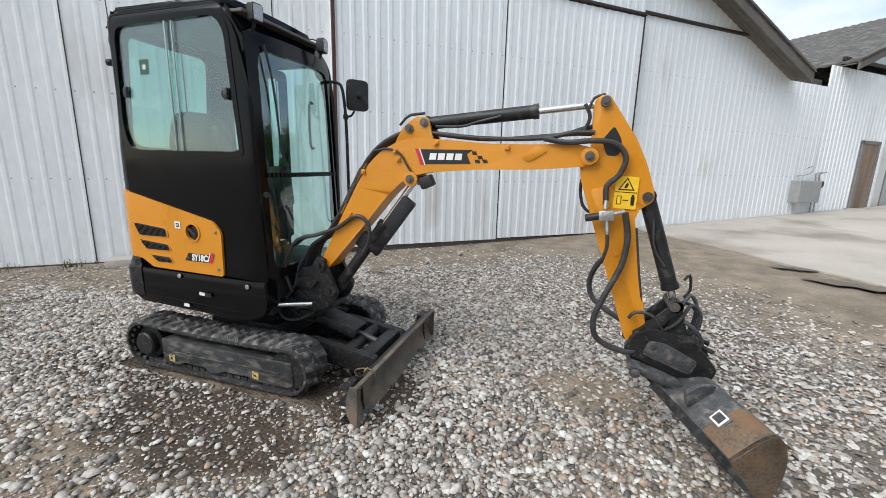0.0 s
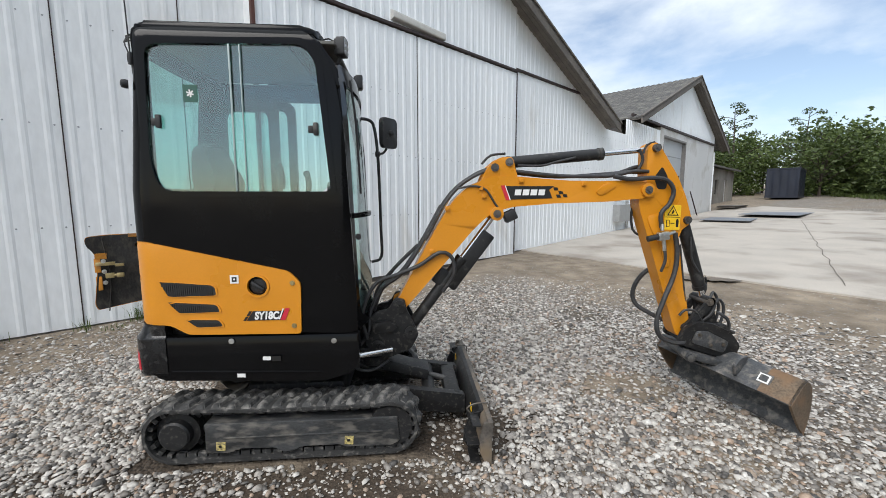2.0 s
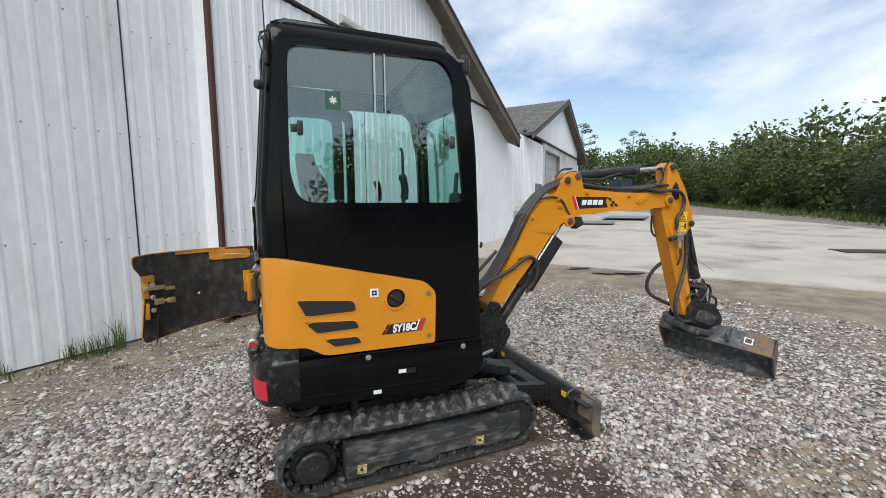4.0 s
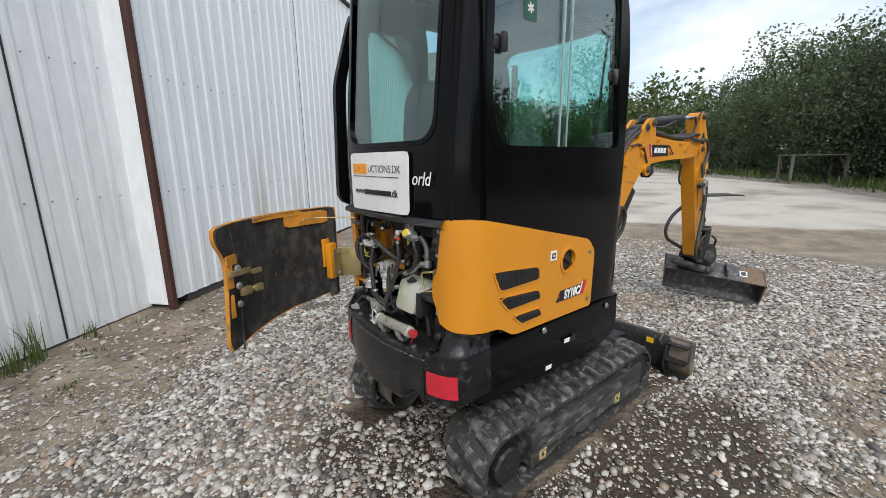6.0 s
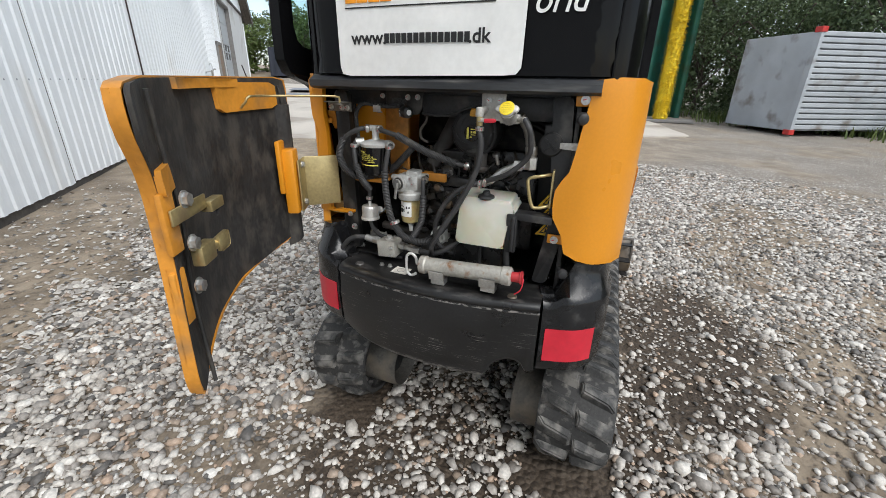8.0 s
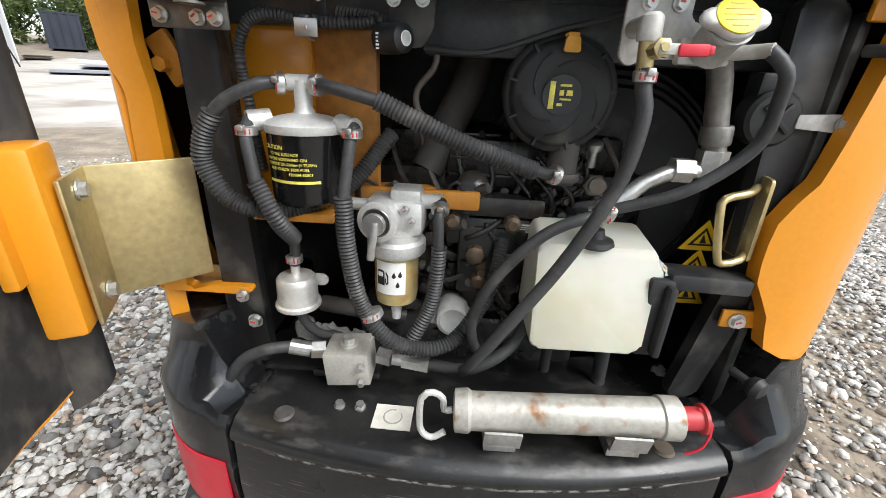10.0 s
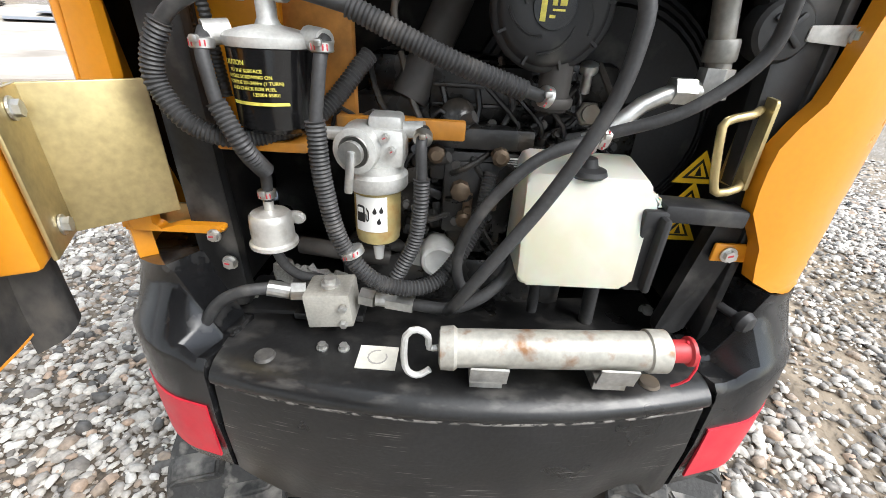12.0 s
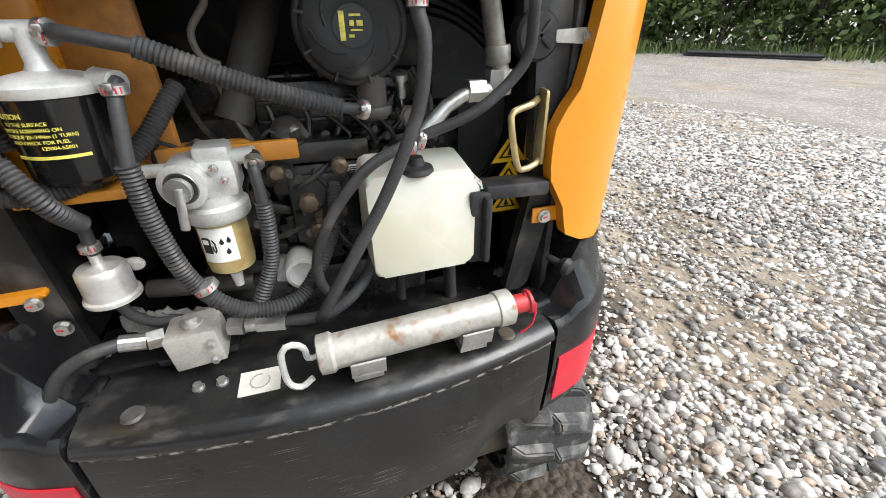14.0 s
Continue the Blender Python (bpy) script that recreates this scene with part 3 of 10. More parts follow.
def sloped_roof(name, s_e, z_e, s_r, z_r, depth, over, material, label, thick=0.10, ribs=True):
    """A roof with its ridge running away from the wall: eaves at s_e, ridge at s_r, on both sides."""
    root = empty(name, label, "roof")
    tagged(root, kind="structure")
    for side in (1, -1):
        e = s_r + side * (s_e - s_r)
        bm = B()
        n = 10
        d = Vector((s_r - e, 0, z_r - z_e))
        ln = d.length
        prof = []
        k = int(depth / 0.13)
        pts = []
        for i in range(k + 1):
            w = over - (depth + over) * i / k
            pts.append((w, 0.028 * (1 + math.sin(i * math.pi)) if not ribs else (0.03 if i % 2 else 0.0)))
        rows = []
        for w, hgt in pts:
            rows.append([bm.verts.new(on_wall(e + (s_r - e) * t, z_e + (z_r - z_e) * t + hgt + 0.05, w)) for t in (0, 0.25, 0.5, 0.75, 1)])
        for a, b in zip(rows, rows[1:]):
            for i in range(4):
                bm.faces.new((a[i], b[i], b[i + 1], a[i + 1]))
        rim = [ed for ed in bm.edges if ed.is_boundary]
        r = bmesh.ops.extrude_edge_only(bm, edges=rim)
        for v in r["geom"]:
            if isinstance(v, bmesh.types.BMVert):
                v.co.z -= 0.06
        part("roof_sheet", bm, material, root)
        # boarded verge and soffit
        for nm, o0, o1, dz0, dz1 in (("verge_board", over - 0.05, over + 0.0, -0.20, 0.05), ("verge_cap", over - 0.08, over + 0.03, 0.05, 0.10)):
            bm = B()
            lo = [on_wall(e, z_e + dz0, o0), on_wall(e, z_e + dz1, o0), on_wall(s_r, z_r + dz1, o0), on_wall(s_r, z_r + dz0, o0)]
            hi = [on_wall(e, z_e + dz0, o1), on_wall(e, z_e + dz1, o1), on_wall(s_r, z_r + dz1, o1), on_wall(s_r, z_r + dz0, o1)]
            a, b = [bm.verts.new(v) for v in lo], [bm.verts.new(v) for v in hi]
            bm.faces.new(a)
            bm.faces.new(b[::-1])
            for i in range(4):
                bm.faces.new((a[i], b[i], b[(i + 1) % 4], a[(i + 1) % 4]))
            part(nm, bm, GREY_WOOD, root)
        bm = B()
        nb = 5
        for j in range(nb):
            o0, o1 = -0.02 + (over - 0.06) * j / nb, -0.02 + (over - 0.06) * (j + 0.94) / nb
            q = [on_wall(e, z_e - 0.02, o0), on_wall(e, z_e - 0.02, o1), on_wall(s_r, z_r - 0.02, o1), on_wall(s_r, z_r - 0.02, o0)]
            q2 = [v - Vector((0, 0, 0.025)) for v in q]
            a, b = [bm.verts.new(v) for v in q], [bm.verts.new(v) for v in q2]
            bm.faces.new(a)
            bm.faces.new(b[::-1])
            for i in range(4):
                bm.faces.new((a[i], b[i], b[(i + 1) % 4], a[(i + 1) % 4]))
        part("soffit", bm, GREY_WOOD, root)
    return root


ROOF = mat("lichened_grey_fibre_cement", (0.085, 0.08, 0.075), 0.85, var=0.35, scale=2.2, fine=25, bump=0.4, dist=0.006, dirt=(0.17, 0.165, 0.14), dirt_amount=0.3, dirt_scale=4)
sloped_roof("roof_shed", EAVE_S, EAVE_Z, 0.0, EAVE_Z + PITCH * EAVE_S, 22.0, 0.62, ROOF, "grey roof with weathered boarded verge over the shed")
sloped_roof("roof_barn", 31.4, 4.55, 23.9, 7.5, 26.0, 0.45, ROOF, "dark grey corrugated roof with lichen on the second shed")

# ---- second shed, in line with the first ----
RENDER = mat("white_rendered_wall", (0.60, 0.60, 0.59), 0.75, var=0.06, scale=0.8, fine=30, bump=0.15, dist=0.004, dirt=(0.40, 0.38, 0.34), dirt_amount=0.2, dirt_scale=0.8)


def barn_top(s):
    return 4.4 + (7.5 - abs(s - 23.9)) * 0.39


barn = ribbed("wall_barn", 16.0, 19.75, 0.25, lambda s: min(4.68, 4.5 + 0.0 * s), SHEET, 0.03, 0.2, 0.05, 0.02, "white ribbed sheet-metal wall of the second shed", None, 16.0)
ribbed("gable", 16.6, 29.4, 4.75, lambda s: max(4.76, barn_top(s)), SHEET, 0.02, 0.25, 0.05, 0.015, "", barn, 16.6)
wall_bar("trim", 16.4, 29.4, 4.66, 4.76, 0.02, 0.10, DARK_TRIM, barn)
wall_bar("rendered_wall", 19.75, 20.2, 0.2, 4.66, -0.25, 0.05, RENDER, barn)
wall_bar("rendered_wall", 23.6, 29.4, 0.2, 4.66, -0.25, 0.03, RENDER, barn)
wall_bar("lintel", 20.2, 23.6, 4.3, 4.66, -0.25, 0.04, RENDER, barn)
wall_bar("return_wall", 29.2, 29.4, 0.2, 4.6, -20, -0.25, RENDER, barn)
wall_bar("gutter_pipe", 29.42, 29.5, 0.3, 4.3, 0.0, 0.08, SHEET, barn)


def big_door():
    DOORG = mat("pale_grey_door_panel", (0.44, 0.46, 0.475), 0.45, var=0.05, scale=2)
    door = empty("overhead_door", "closed pale grey overhead door with a row of panes", "door")
    tagged(door, kind="structure")
    for i in range(5):
        z0 = 0.45 + i * 0.77
        if i == 2:
            for z in (z0 + 0.03, z0 + 0.39, z0 + 0.74):
                wall_bar("rail", 20.25, 23.55, z - 0.05, z + 0.03, -0.18, -0.12, DOORG, door)
            for j in range(5):
                wall_bar("mullion", 20.25 + j * 0.81, 20.31 + j * 0.81, z0, z0 + 0.77, -0.18, -0.125, DOORG, door)
            for j in range(4):
                for z in (z0 + 0.05, z0 + 0.41):
                    wall_bar("pane", 20.31 + j * 0.81, 21.06 + j * 0.81, z, z + 0.3, -0.165, -0.15, mat_pane, door, 0)
        else:
            wall_bar("panel", 20.25, 23.55, z0, z0 + 0.755, -0.18, -0.12, DOORG, door, 0.012)
    wall_bar("frame", 20.18, 20.26, 0.3, 4.35, -0.2, 0.06, mat_frame, door)
    wall_bar("frame", 23.54, 23.62, 0.3, 4.35, -0.2, 0.06, mat_frame, door)
    wall_bar("frame", 20.18, 23.62, 4.28, 4.36, -0.2, 0.06, mat_frame, door)


mat_pane = mat("dark_pane", (0.03, 0.035, 0.04), 0.08, var=0.1, bump=0.0)
mat_frame = mat("grey_door_frame", (0.20, 0.19, 0.18), 0.6, var=0.15)
big_door()


def small_door():
    d = empty("wooden_door", "closed weathered brown board door in the white wall", "door")
    tagged(d, kind="structure")
    BOARD = mat("weathered_brown_boards", (0.21, 0.155, 0.115), 0.75, var=0.25, scale=6, fine=60, bump=0.2, stretch=(1, 1, 0.1), objrand=0.15)
    for i in range(5):
        wall_bar("board", 18.4 + i * 0.17, 18.565 + i * 0.17, 0.45, 2.45, 0.06, 0.10, BOARD, d, 0.006)
    wall_bar("frame", 18.3, 18.4, 0.42, 2.55, 0.05, 0.12, mat_frame, d)
    wall_bar("frame", 19.25, 19.35, 0.42, 2.55, 0.05, 0.12, mat_frame, d)
    wall_bar("lintel", 18.3, 19.35, 2.45, 2.55, 0.05, 0.12, mat_frame, d)
    wall_bar("doorstep", 18.2, 19.5, 0.25, 0.45, 0.02, 0.5, CONCRETE, d)


small_door()


def wall_box():
    g = mat("grey_enamel_box", (0.33, 0.335, 0.33), 0.5, var=0.1)
    b = empty("wall_cabinet", "grey metal cabinet on the white wall with pipes", "cabinet")
    wall_bar("body", 14.95, 16.0, 0.68, 1.3, 0.05, 0.35, g, b, 0.02)
    bm = B()
    for s in (16.12, 16.3):
        tube(bm, [on_wall(s, 0.25, 0.12), on_wall(s, 1.2, 0.12), on_wall(s - 0.1, 1.5, 0.15), on_wall(s + 0.15, 1.55, 0.2)], 0.02, 8, 0.1)
    tube(bm, [on_wall(15.1, 1.42, 0.07), on_wall(15.5, 1.5, 0.25), on_wall(15.7, 1.7, 0.2), on_wall(15.4, 1.65, 0.2)], 0.014, 8, 0.1)
    part("pipe", bm, ZINC, b)
    bm = B()
    lathe(bm, [(0.08, 0), (0.10, 0.02), (0.10, 0.1), (0.05, 0.12)], on_wall(16.25, 1.2, 0.13), OUT)
    part("meter", bm, PLASTIC, b)


wall_box()


# ---- low outbuilding, black container, far boards ----
def outbuilding():
    o = empty("outbuilding", "low old grey rendered outbuilding with small windows", "building")
    OLD = mat("old_grey_render", (0.27, 0.25, 0.22), 0.85, var=0.2, scale=0.8, fine=20, bump=0.3, dist=0.01, dirt=(0.14, 0.12, 0.10), dirt_amount=0.35, dirt_scale=0.6)
    c0, c1, z0, z1 = 29.6, 47.0, 0.6, 4.0
    off = -2.0
    cuts = [(32.0, 33.2, 1.9, 3.1), (36.0, 37.0, 1.0, 3.2), (40.0, 41.2, 1.9, 3.1), (43.4, 44.4, 1.2, 3.2)]
    s = c0
    for a, b, lo, hi in cuts:
        wall_bar("wall", s, a, z0, z1, off - 0.3, off, OLD, o)
        wall_bar("wall", a, b, z0, lo, off - 0.3, off, OLD, o)
        wall_bar("wall", a, b, hi, z1, off - 0.3, off, OLD, o)
        wall_bar("window" if lo > 1.5 else "door", a, b, lo, hi, off - 0.25, off - 0.15, mat_pane if lo > 1.5 else RENDER, o)
        s = b
    wall_bar("wall", s, c1, z0, z1, off - 0.3, off, OLD, o)
    wall_bar("end_wall", c1 - 0.3, c1, z0, z1, off - 8, off - 0.3, OLD, o)
    bm = B()
    a = [on_wall(c0, z1, off + 0.5), on_wall(c1 + 0.4, z1, off + 0.5), on_wall(c1 + 0.4, z1 + 1.6, off - 8), on_wall(c0, z1 + 1.6, off - 8)]
    lo = [bm.verts.new(v) for v in a]
    hi = [bm.verts.new(v + Vector((0, 0, 0.14))) for v in a]
    bm.faces.new(lo)
    bm.faces.new(hi[::-1])
    for i in range(4):
        bm.faces.new((lo[i], hi[i], hi[(i + 1) % 4], lo[(i + 1) % 4]))
    part("roof", bm, ROOF, o)


outbuilding()


def ribbed_box(name, s0, s1, z0, z1, o0, o1, material, label, category):
    """A steel container with ribbed sides, along the wall's directions."""
    root = empty(name, label, category)
    bm = B()
    for (p, q) in (((s0, o1), (s1, o1)), ((s0, o0), (s0, o1)), ((s1, o1), (s1, o0)), ((s1, o0), (s0, o0))):
        a, b = on_wall(p[0], 0, p[1]), on_wall(q[0], 0, q[1])
        d = (b - a).normalized()
        nr = Vector((d.y, -d.x, 0))
        k = int((b - a).length / 0.14)
        prev = None
        for i in range(k + 1):
            w = 0.03 if (i // 2) % 2 else 0.0
            v = a.lerp(b, i / k) - nr * w
            pair = (bm.verts.new((v.x, v.y, z0 + 0.12)), bm.verts.new((v.x, v.y, z1 - 0.1)))
            if prev:
                bm.faces.new((prev[0], pair[0], pair[1], prev[1]))
            prev = pair
    part("side_panel", bm, material, root)
    for z in (z0 + 0.06, z1 - 0.06):
        for a, b, c, d in ((s0, s1, o1 - 0.05, o1 + 0.02), (s0, s1, o0 - 0.02, o0 + 0.05), (s0 - 0.02, s0 + 0.05, o0, o1), (s1 - 0.05, s1 + 0.02, o0, o1)):
            wall_bar("rail", a, b, z - 0.07, z + 0.07, c, d, material, root)
    wall_bar("top", s0 + 0.05, s1 - 0.05, z1 - 0.05, z1 - 0.02, o0 + 0.05, o1 - 0.05, material, root)
    return root


NAVY = mat("dark_blue_container_paint", (0.012, 0.016, 0.028), 0.5, var=0.2, scale=1.5)
ribbed_box("container", 49.0, 55.0, 1.6, 4.3, 0.2, 2.6, NAVY, "dark blue steel shipping container beside the outbuilding", "container")

# ---- excavator ----
digger = empty("excavator", "small orange and black tracked excavator with its engine hood open", "excavator")
HW = 0.48          # half the width of the house
BY = -0.10         # middle of boom and arm

GLASS = bpy.data.materials.new("green_tinted_glass")
GLASS.use_nodes = True
_gn, _gl = GLASS.node_tree.nodes, GLASS.node_tree.links
_clear = _gn.new("ShaderNodeBsdfTransparent")
_clear.inputs["Color"].default_value = (0.74, 0.93, 0.90, 1)
_gloss = _gn.new("ShaderNodeBsdfGlossy")
_gloss.inputs["Roughness"].default_value = 0.01
_lw = _gn.new("ShaderNodeLayerWeight")
_pw = _gn.new("ShaderNodeMath")
_pw.operation = "POWER"
_pw.inputs[1].default_value = 4.0
_gl.new(_lw.outputs["Facing"], _pw.inputs[0])
_fr = _gn.new("ShaderNodeMapRange")
_fr.inputs["To Min"].default_value, _fr.inputs["To Max"].default_value = 0.13, 0.95
_gl.new(_pw.outputs["Value"], _fr.inputs["Value"])
_both = _gn.new("ShaderNodeMixShader")
_gl.new(_fr.outputs["Result"], _both.inputs["Fac"])
_gl.new(_clear.outputs["BSDF"], _both.inputs[1])
_gl.new(_gloss.outputs["BSDF"], _both.inputs[2])
_gl.new(_both.outputs["Shader"], _gn["Material Output"].inputs["Surface"])


def glass_pane(name, bm, parent):
    ob = part(name, bm, GLASS, parent, "", True)
    ob.visible_shadow = False
    return ob


OLD_YELLOW = mat("worn_yellow_sticker", (0.52, 0.42, 0.16), 0.55, var=0.25, scale=60, dirt=(0.12, 0.11, 0.09), dirt_amount=0.3, dirt_scale=70)


DRUM = mat("mud_stained_steel", (0.085, 0.078, 0.068), 0.6, 0.1, var=0.35, scale=8, fine=110, bump=0.25, dist=0.0015, dirt=(0.17, 0.14, 0.105), dirt_amount=0.32, dirt_scale=9)
TFRAME = mat("muddy_dark_track_frame", (0.035, 0.036, 0.037), 0.55, var=0.4, scale=6, fine=120, bump=0.2, dist=0.0015, dirt=(0.14, 0.13, 0.115), dirt_amount=0.36, dirt_scale=22, stretch=(0.5, 1, 1.2))


# -- undercarriage --
def track_line(x0, x1, r0, r1, z0, n=14):
    """The belt's inner line, round sprocket and idler: points with their outward directions."""
    pts = []
    zc0, zc1 = z0 + r0, z0 + r1
    for i in range(n + 1):
        a = math.pi / 2 + math.pi * i / n
        pts.append((x0 + r0 * math.cos(a), zc0 + r0 * math.sin(a), math.cos(a), math.sin(a)))
    for i in range(1, 20):
        t = i / 20
        pts.append((x0 + (x1 - x0) * t, z0, 0, -1))
    for i in range(n + 1):
        a = -math.pi / 2 + math.pi * i / n
        pts.append((x1 + r1 * math.cos(a), zc1 + r1 * math.sin(a), math.cos(a), math.sin(a)))
    for i in range(1, 20):
        t = i / 20
        x, z = x1 + (x0 - x1) * t, (zc1 + r1) + (zc0 + r0 - zc1 - r1) * t - 0.012 * math.sin(math.pi * t)
        pts.append((x, z, 0, 1))
    return pts


def build_track(side):
    y0, y1 = (-0.575, -0.335) if side < 0 else (0.335, 0.575)
    line = track_line(-0.60, 0.62, 0.145, 0.14, 0.045)
    bm = B()
    th = 0.024
    rows = []
    for x, z, nx, nz in line:
        rows.append([bm.verts.new((x + nx * o, y, z + nz * o)) for o, y in ((0, y0), (th * 0.7, y0), (th, y0 + 0.02), (th, y1 - 0.02), (th * 0.7, y1), (0, y1))])
    n = len(rows)
    for i in range(n):
        a, b = rows[i], rows[(i + 1) % n]
        for j in range(6):
            bm.faces.new((a[j], b[j], b[(j + 1) % 6], a[(j + 1) % 6]))
    belt = part("rubber_track", bm, RUBBER, digger, "dusty black rubber track with chevron lugs", True)
    # lugs along the belt
    ln = [0.0]
    for a, b in zip(line, line[1:] + line[:1]):
        ln.append(ln[-1] + math.hypot(a[0] - b[0], a[1] - b[1]))
    total = ln[-1]

    def at(d):
        d %= total
        i = max(k for k in range(n) if ln[k] <= d)
        t = (d - ln[i]) / max(1e-6, ln[i + 1] - ln[i])
        a, b = line[i], line[(i + 1) % n]
        v = [p + (q - p) * t for p, q in zip(a, b)]
        k = math.hypot(v[2], v[3])
        return Vector((v[0], 0, v[1])), Vector((v[2] / k, 0, v[3] / k))
    lugs = 40
    ym = (y0 + y1) / 2
    for row, (ya, yb, shift) in enumerate(((y0 + 0.004, ym - 0.002, 0.0), (ym + 0.002, y1 - 0.004, 0.5))):
        for k in range(lugs):
            d = (k + shift) * total / lugs
            bm = B()
            c, nr = at(d)
            t = Vector((-nr.z, 0, nr.x))
            base = c + nr * (th - 0.004)
            # a skewed block, wider at its foot, worn down towards the belt's edge
            lo, hi = [], []
            for yy, sk in ((ya, -0.012), (yb, 0.012)):
                sk *= side
                outer = (yy == ya) == (row == 0)
                wear = noise.noise(Vector((k * 1.7, row + side, yy * 9)))
                for w in (-0.030, 0.030):
                    lo.append(base + t * (w + sk) + Vector((0, yy, 0)))
                for w in (-0.0145, 0.0145):
                    lift = (0.022 if outer else 0.026) + 0.003 * noise.noise(Vector((k, row, w * 90)))
                    hi.append(base + t * (w * (1 + 0.25 * wear) + sk + 0.003 * wear) + nr * lift + Vector((0, yy + (0.024 if outer else 0.007) * (1 if yy == ya else -1), 0)))
            L_, H_ = [bm.verts.new(v) for v in lo], [bm.verts.new(v) for v in hi]
            order = (0, 1, 3, 2)
            bm.faces.new([L_[i] for i in order])
            bm.faces.new([H_[i] for i in order][::-1])
            for i in range(4):
                a, b = order[i], order[(i + 1) % 4]
                bm.faces.new((L_[a], L_[b], H_[b], H_[a]))
            tops = [e for e in bm.edges if sum(v in H_ for v in e.verts) >= 1]
            bmesh.ops.bevel(bm, geom=tops, offset=0.005, segments=2, affect="EDGES", clamp_overlap=True)
            part("lug", bm, LUG, belt, "", True, 50)
    # inner teeth along the belt
    for k in range(56):
        c, nr = at(k * total / 56)
        m = Matrix.LocRotScale(None, nr.to_track_quat("Z", "Y"), None)
        for y in (y0 + 0.045, y1 - 0.045):
            bm = B()
            box(bm, c - nr * 0.012 + Vector((0, y, 0)), (0.05, 0.025, 0.03), m)
            part("tooth", bm, RUBBER, belt)
    yo = y0 if side < 0 else y1
    s = -1 if side < 0 else 1
    # frame with its cut-out lower edge
    bm = B()
    out = rounded([(-0.43, 0.255), (0.66, 0.25), (0.67, 0.10), (0.62, 0.075), (0.36, 0.078), (0.32, 0.095), (0.10, 0.095), (0.05, 0.065), (0.0, 0.068), (-0.05, 0.095), (-0.25, 0.10), (-0.29, 0.075), (-0.43, 0.075)], 0.012, 3)
    prism(bm, out, yo - s * 0.012, yo - s * 0.20, "y", 0.006)
    box(bm, (0.12, yo - s * 0.010, 0.168), (0.9, 0.012, 0.008), None, 0.002)
    part("track_frame", bm, TFRAME, digger, "dusty black steel track frame", True)
    bm = B()
    lathe(bm, [(0.02, 0.0), (0.075, 0.0), (0.085, -0.01), (0.085, -0.05), (0.12, -0.055), (0.12, -0.13), (0.03, -0.14)], (-0.595, yo - s * 0.005, 0.185), (0, s, 0), 30)
    spr = part("sprocket", bm, CAST, digger, "", True)
    # drive housing towards the middle of the machine, an open drum round its motor
    bm = B()
    lathe(bm, [(0.104, -0.19), (0.110, -0.195), (0.110, -0.335), (0.106, -0.34), (0.102, -0.335), (0.102, -0.20)], (-0.585, yo, 0.18), (0, s, 0), 36)
    part("drive_housing", bm, DRUM, digger, "mud-stained steel drive housing", True)
    bm = B()
    lathe(bm, [(0.0, -0.16), (0.070, -0.16), (0.070, -0.29), (0.060, -0.30), (0.0, -0.30)], (-0.585, yo, 0.18), (0, s, 0), 24)
    part("drive_motor", bm, CAST, digger, "", True)
    for k in range(9):
        a = 2 * math.pi * k / 9
        bm = B()
        box(bm, (-0.595 + 0.128 * math.cos(a), yo - s * 0.11, 0.185 + 0.128 * math.sin(a)), (0.03, 0.04, 0.03), Matrix.Rotation(-a, 4, "Y"), 0.004)
        part("sprocket_tooth", bm, CAST, spr)
    bm = B()
    lathe(bm, [(0.03, -0.02), (0.125, -0.02), (0.13, -0.03), (0.13, -0.2), (0.03, -0.2)], (0.62, yo, 0.185), (0, s, 0), 30)
    part("idler", bm, CAST, digger, "", True)
    for x in (-0.33, 0.04, 0.36):
        bm = B()
        cyl(bm, (x, yo - s * 0.03, 0.085), (x, yo - s * 0.2, 0.085), 0.042)
        part("roller", bm, CAST, digger, "", True)
    if side < 0:
        for x in (-0.345, 0.375):
            bm = B()
            box(bm, (x, yo + 0.0105, 0.118), (0.05, 0.003, 0.05), Matrix.Rotation(radians(4), 4, "Y"))
            st = part("sticker", bm, OLD_YELLOW, digger, "small worn yellow sticker")
            bm = B()
            box(bm, (x - 0.003, yo + 0.0085, 0.118), (0.016, 0.003, 0.014))
            part("print", bm, INK, st)


for side in (-1, 1):
    build_track(side)

bm = B()
box(bm, (0.0, 0, 0.26), (0.62, 0.5, 0.16), None, 0.03)
for s in (-1, 1):
    box(bm, (0.22, s * 0.28, 0.2), (0.12, 0.35, 0.09), None, 0.01)
    box(bm, (-0.22, s * 0.28, 0.2), (0.12, 0.35, 0.09), None, 0.01)
part("undercarriage", bm, CAST, digger, "black welded undercarriage frame", True)
bm = B()
lathe(bm, [(0.24, 0.0), (0.27, 0.01), (0.27, 0.07), (0.25, 0.08), (0.25, 0.13), (0.1, 0.13)], (0, 0, 0.33), (0, 0, 1), 48)
part("slew_ring", bm, CAST, digger, "", True)

# -- dozer blade --
bm = B()
for y in (-0.24, 0.24):
    prism(bm, rounded([(0.25, 0.25), (0.62, 0.29), (1.10, 0.22), (1.10, 0.09), (0.62, 0.14), (0.25, 0.16)], 0.02), y - 0.03, y + 0.03, "y", 0.006)
cyl(bm, (0.86, -0.24, 0.21), (0.86, 0.24, 0.21), 0.045)
box(bm, (1.02, 0, 0.18), (0.1, 0.5, 0.1), None, 0.01)
part("blade_arm", bm, CAST, digger, "muddy steel blade arms", True)
bm = B()
cyl(bm, (0.40, 0.0, 0.36), (0.72, 0.0, 0.30), 0.045)
part("blade_cylinder", bm, CAST, digger, "", True)
bm = B()
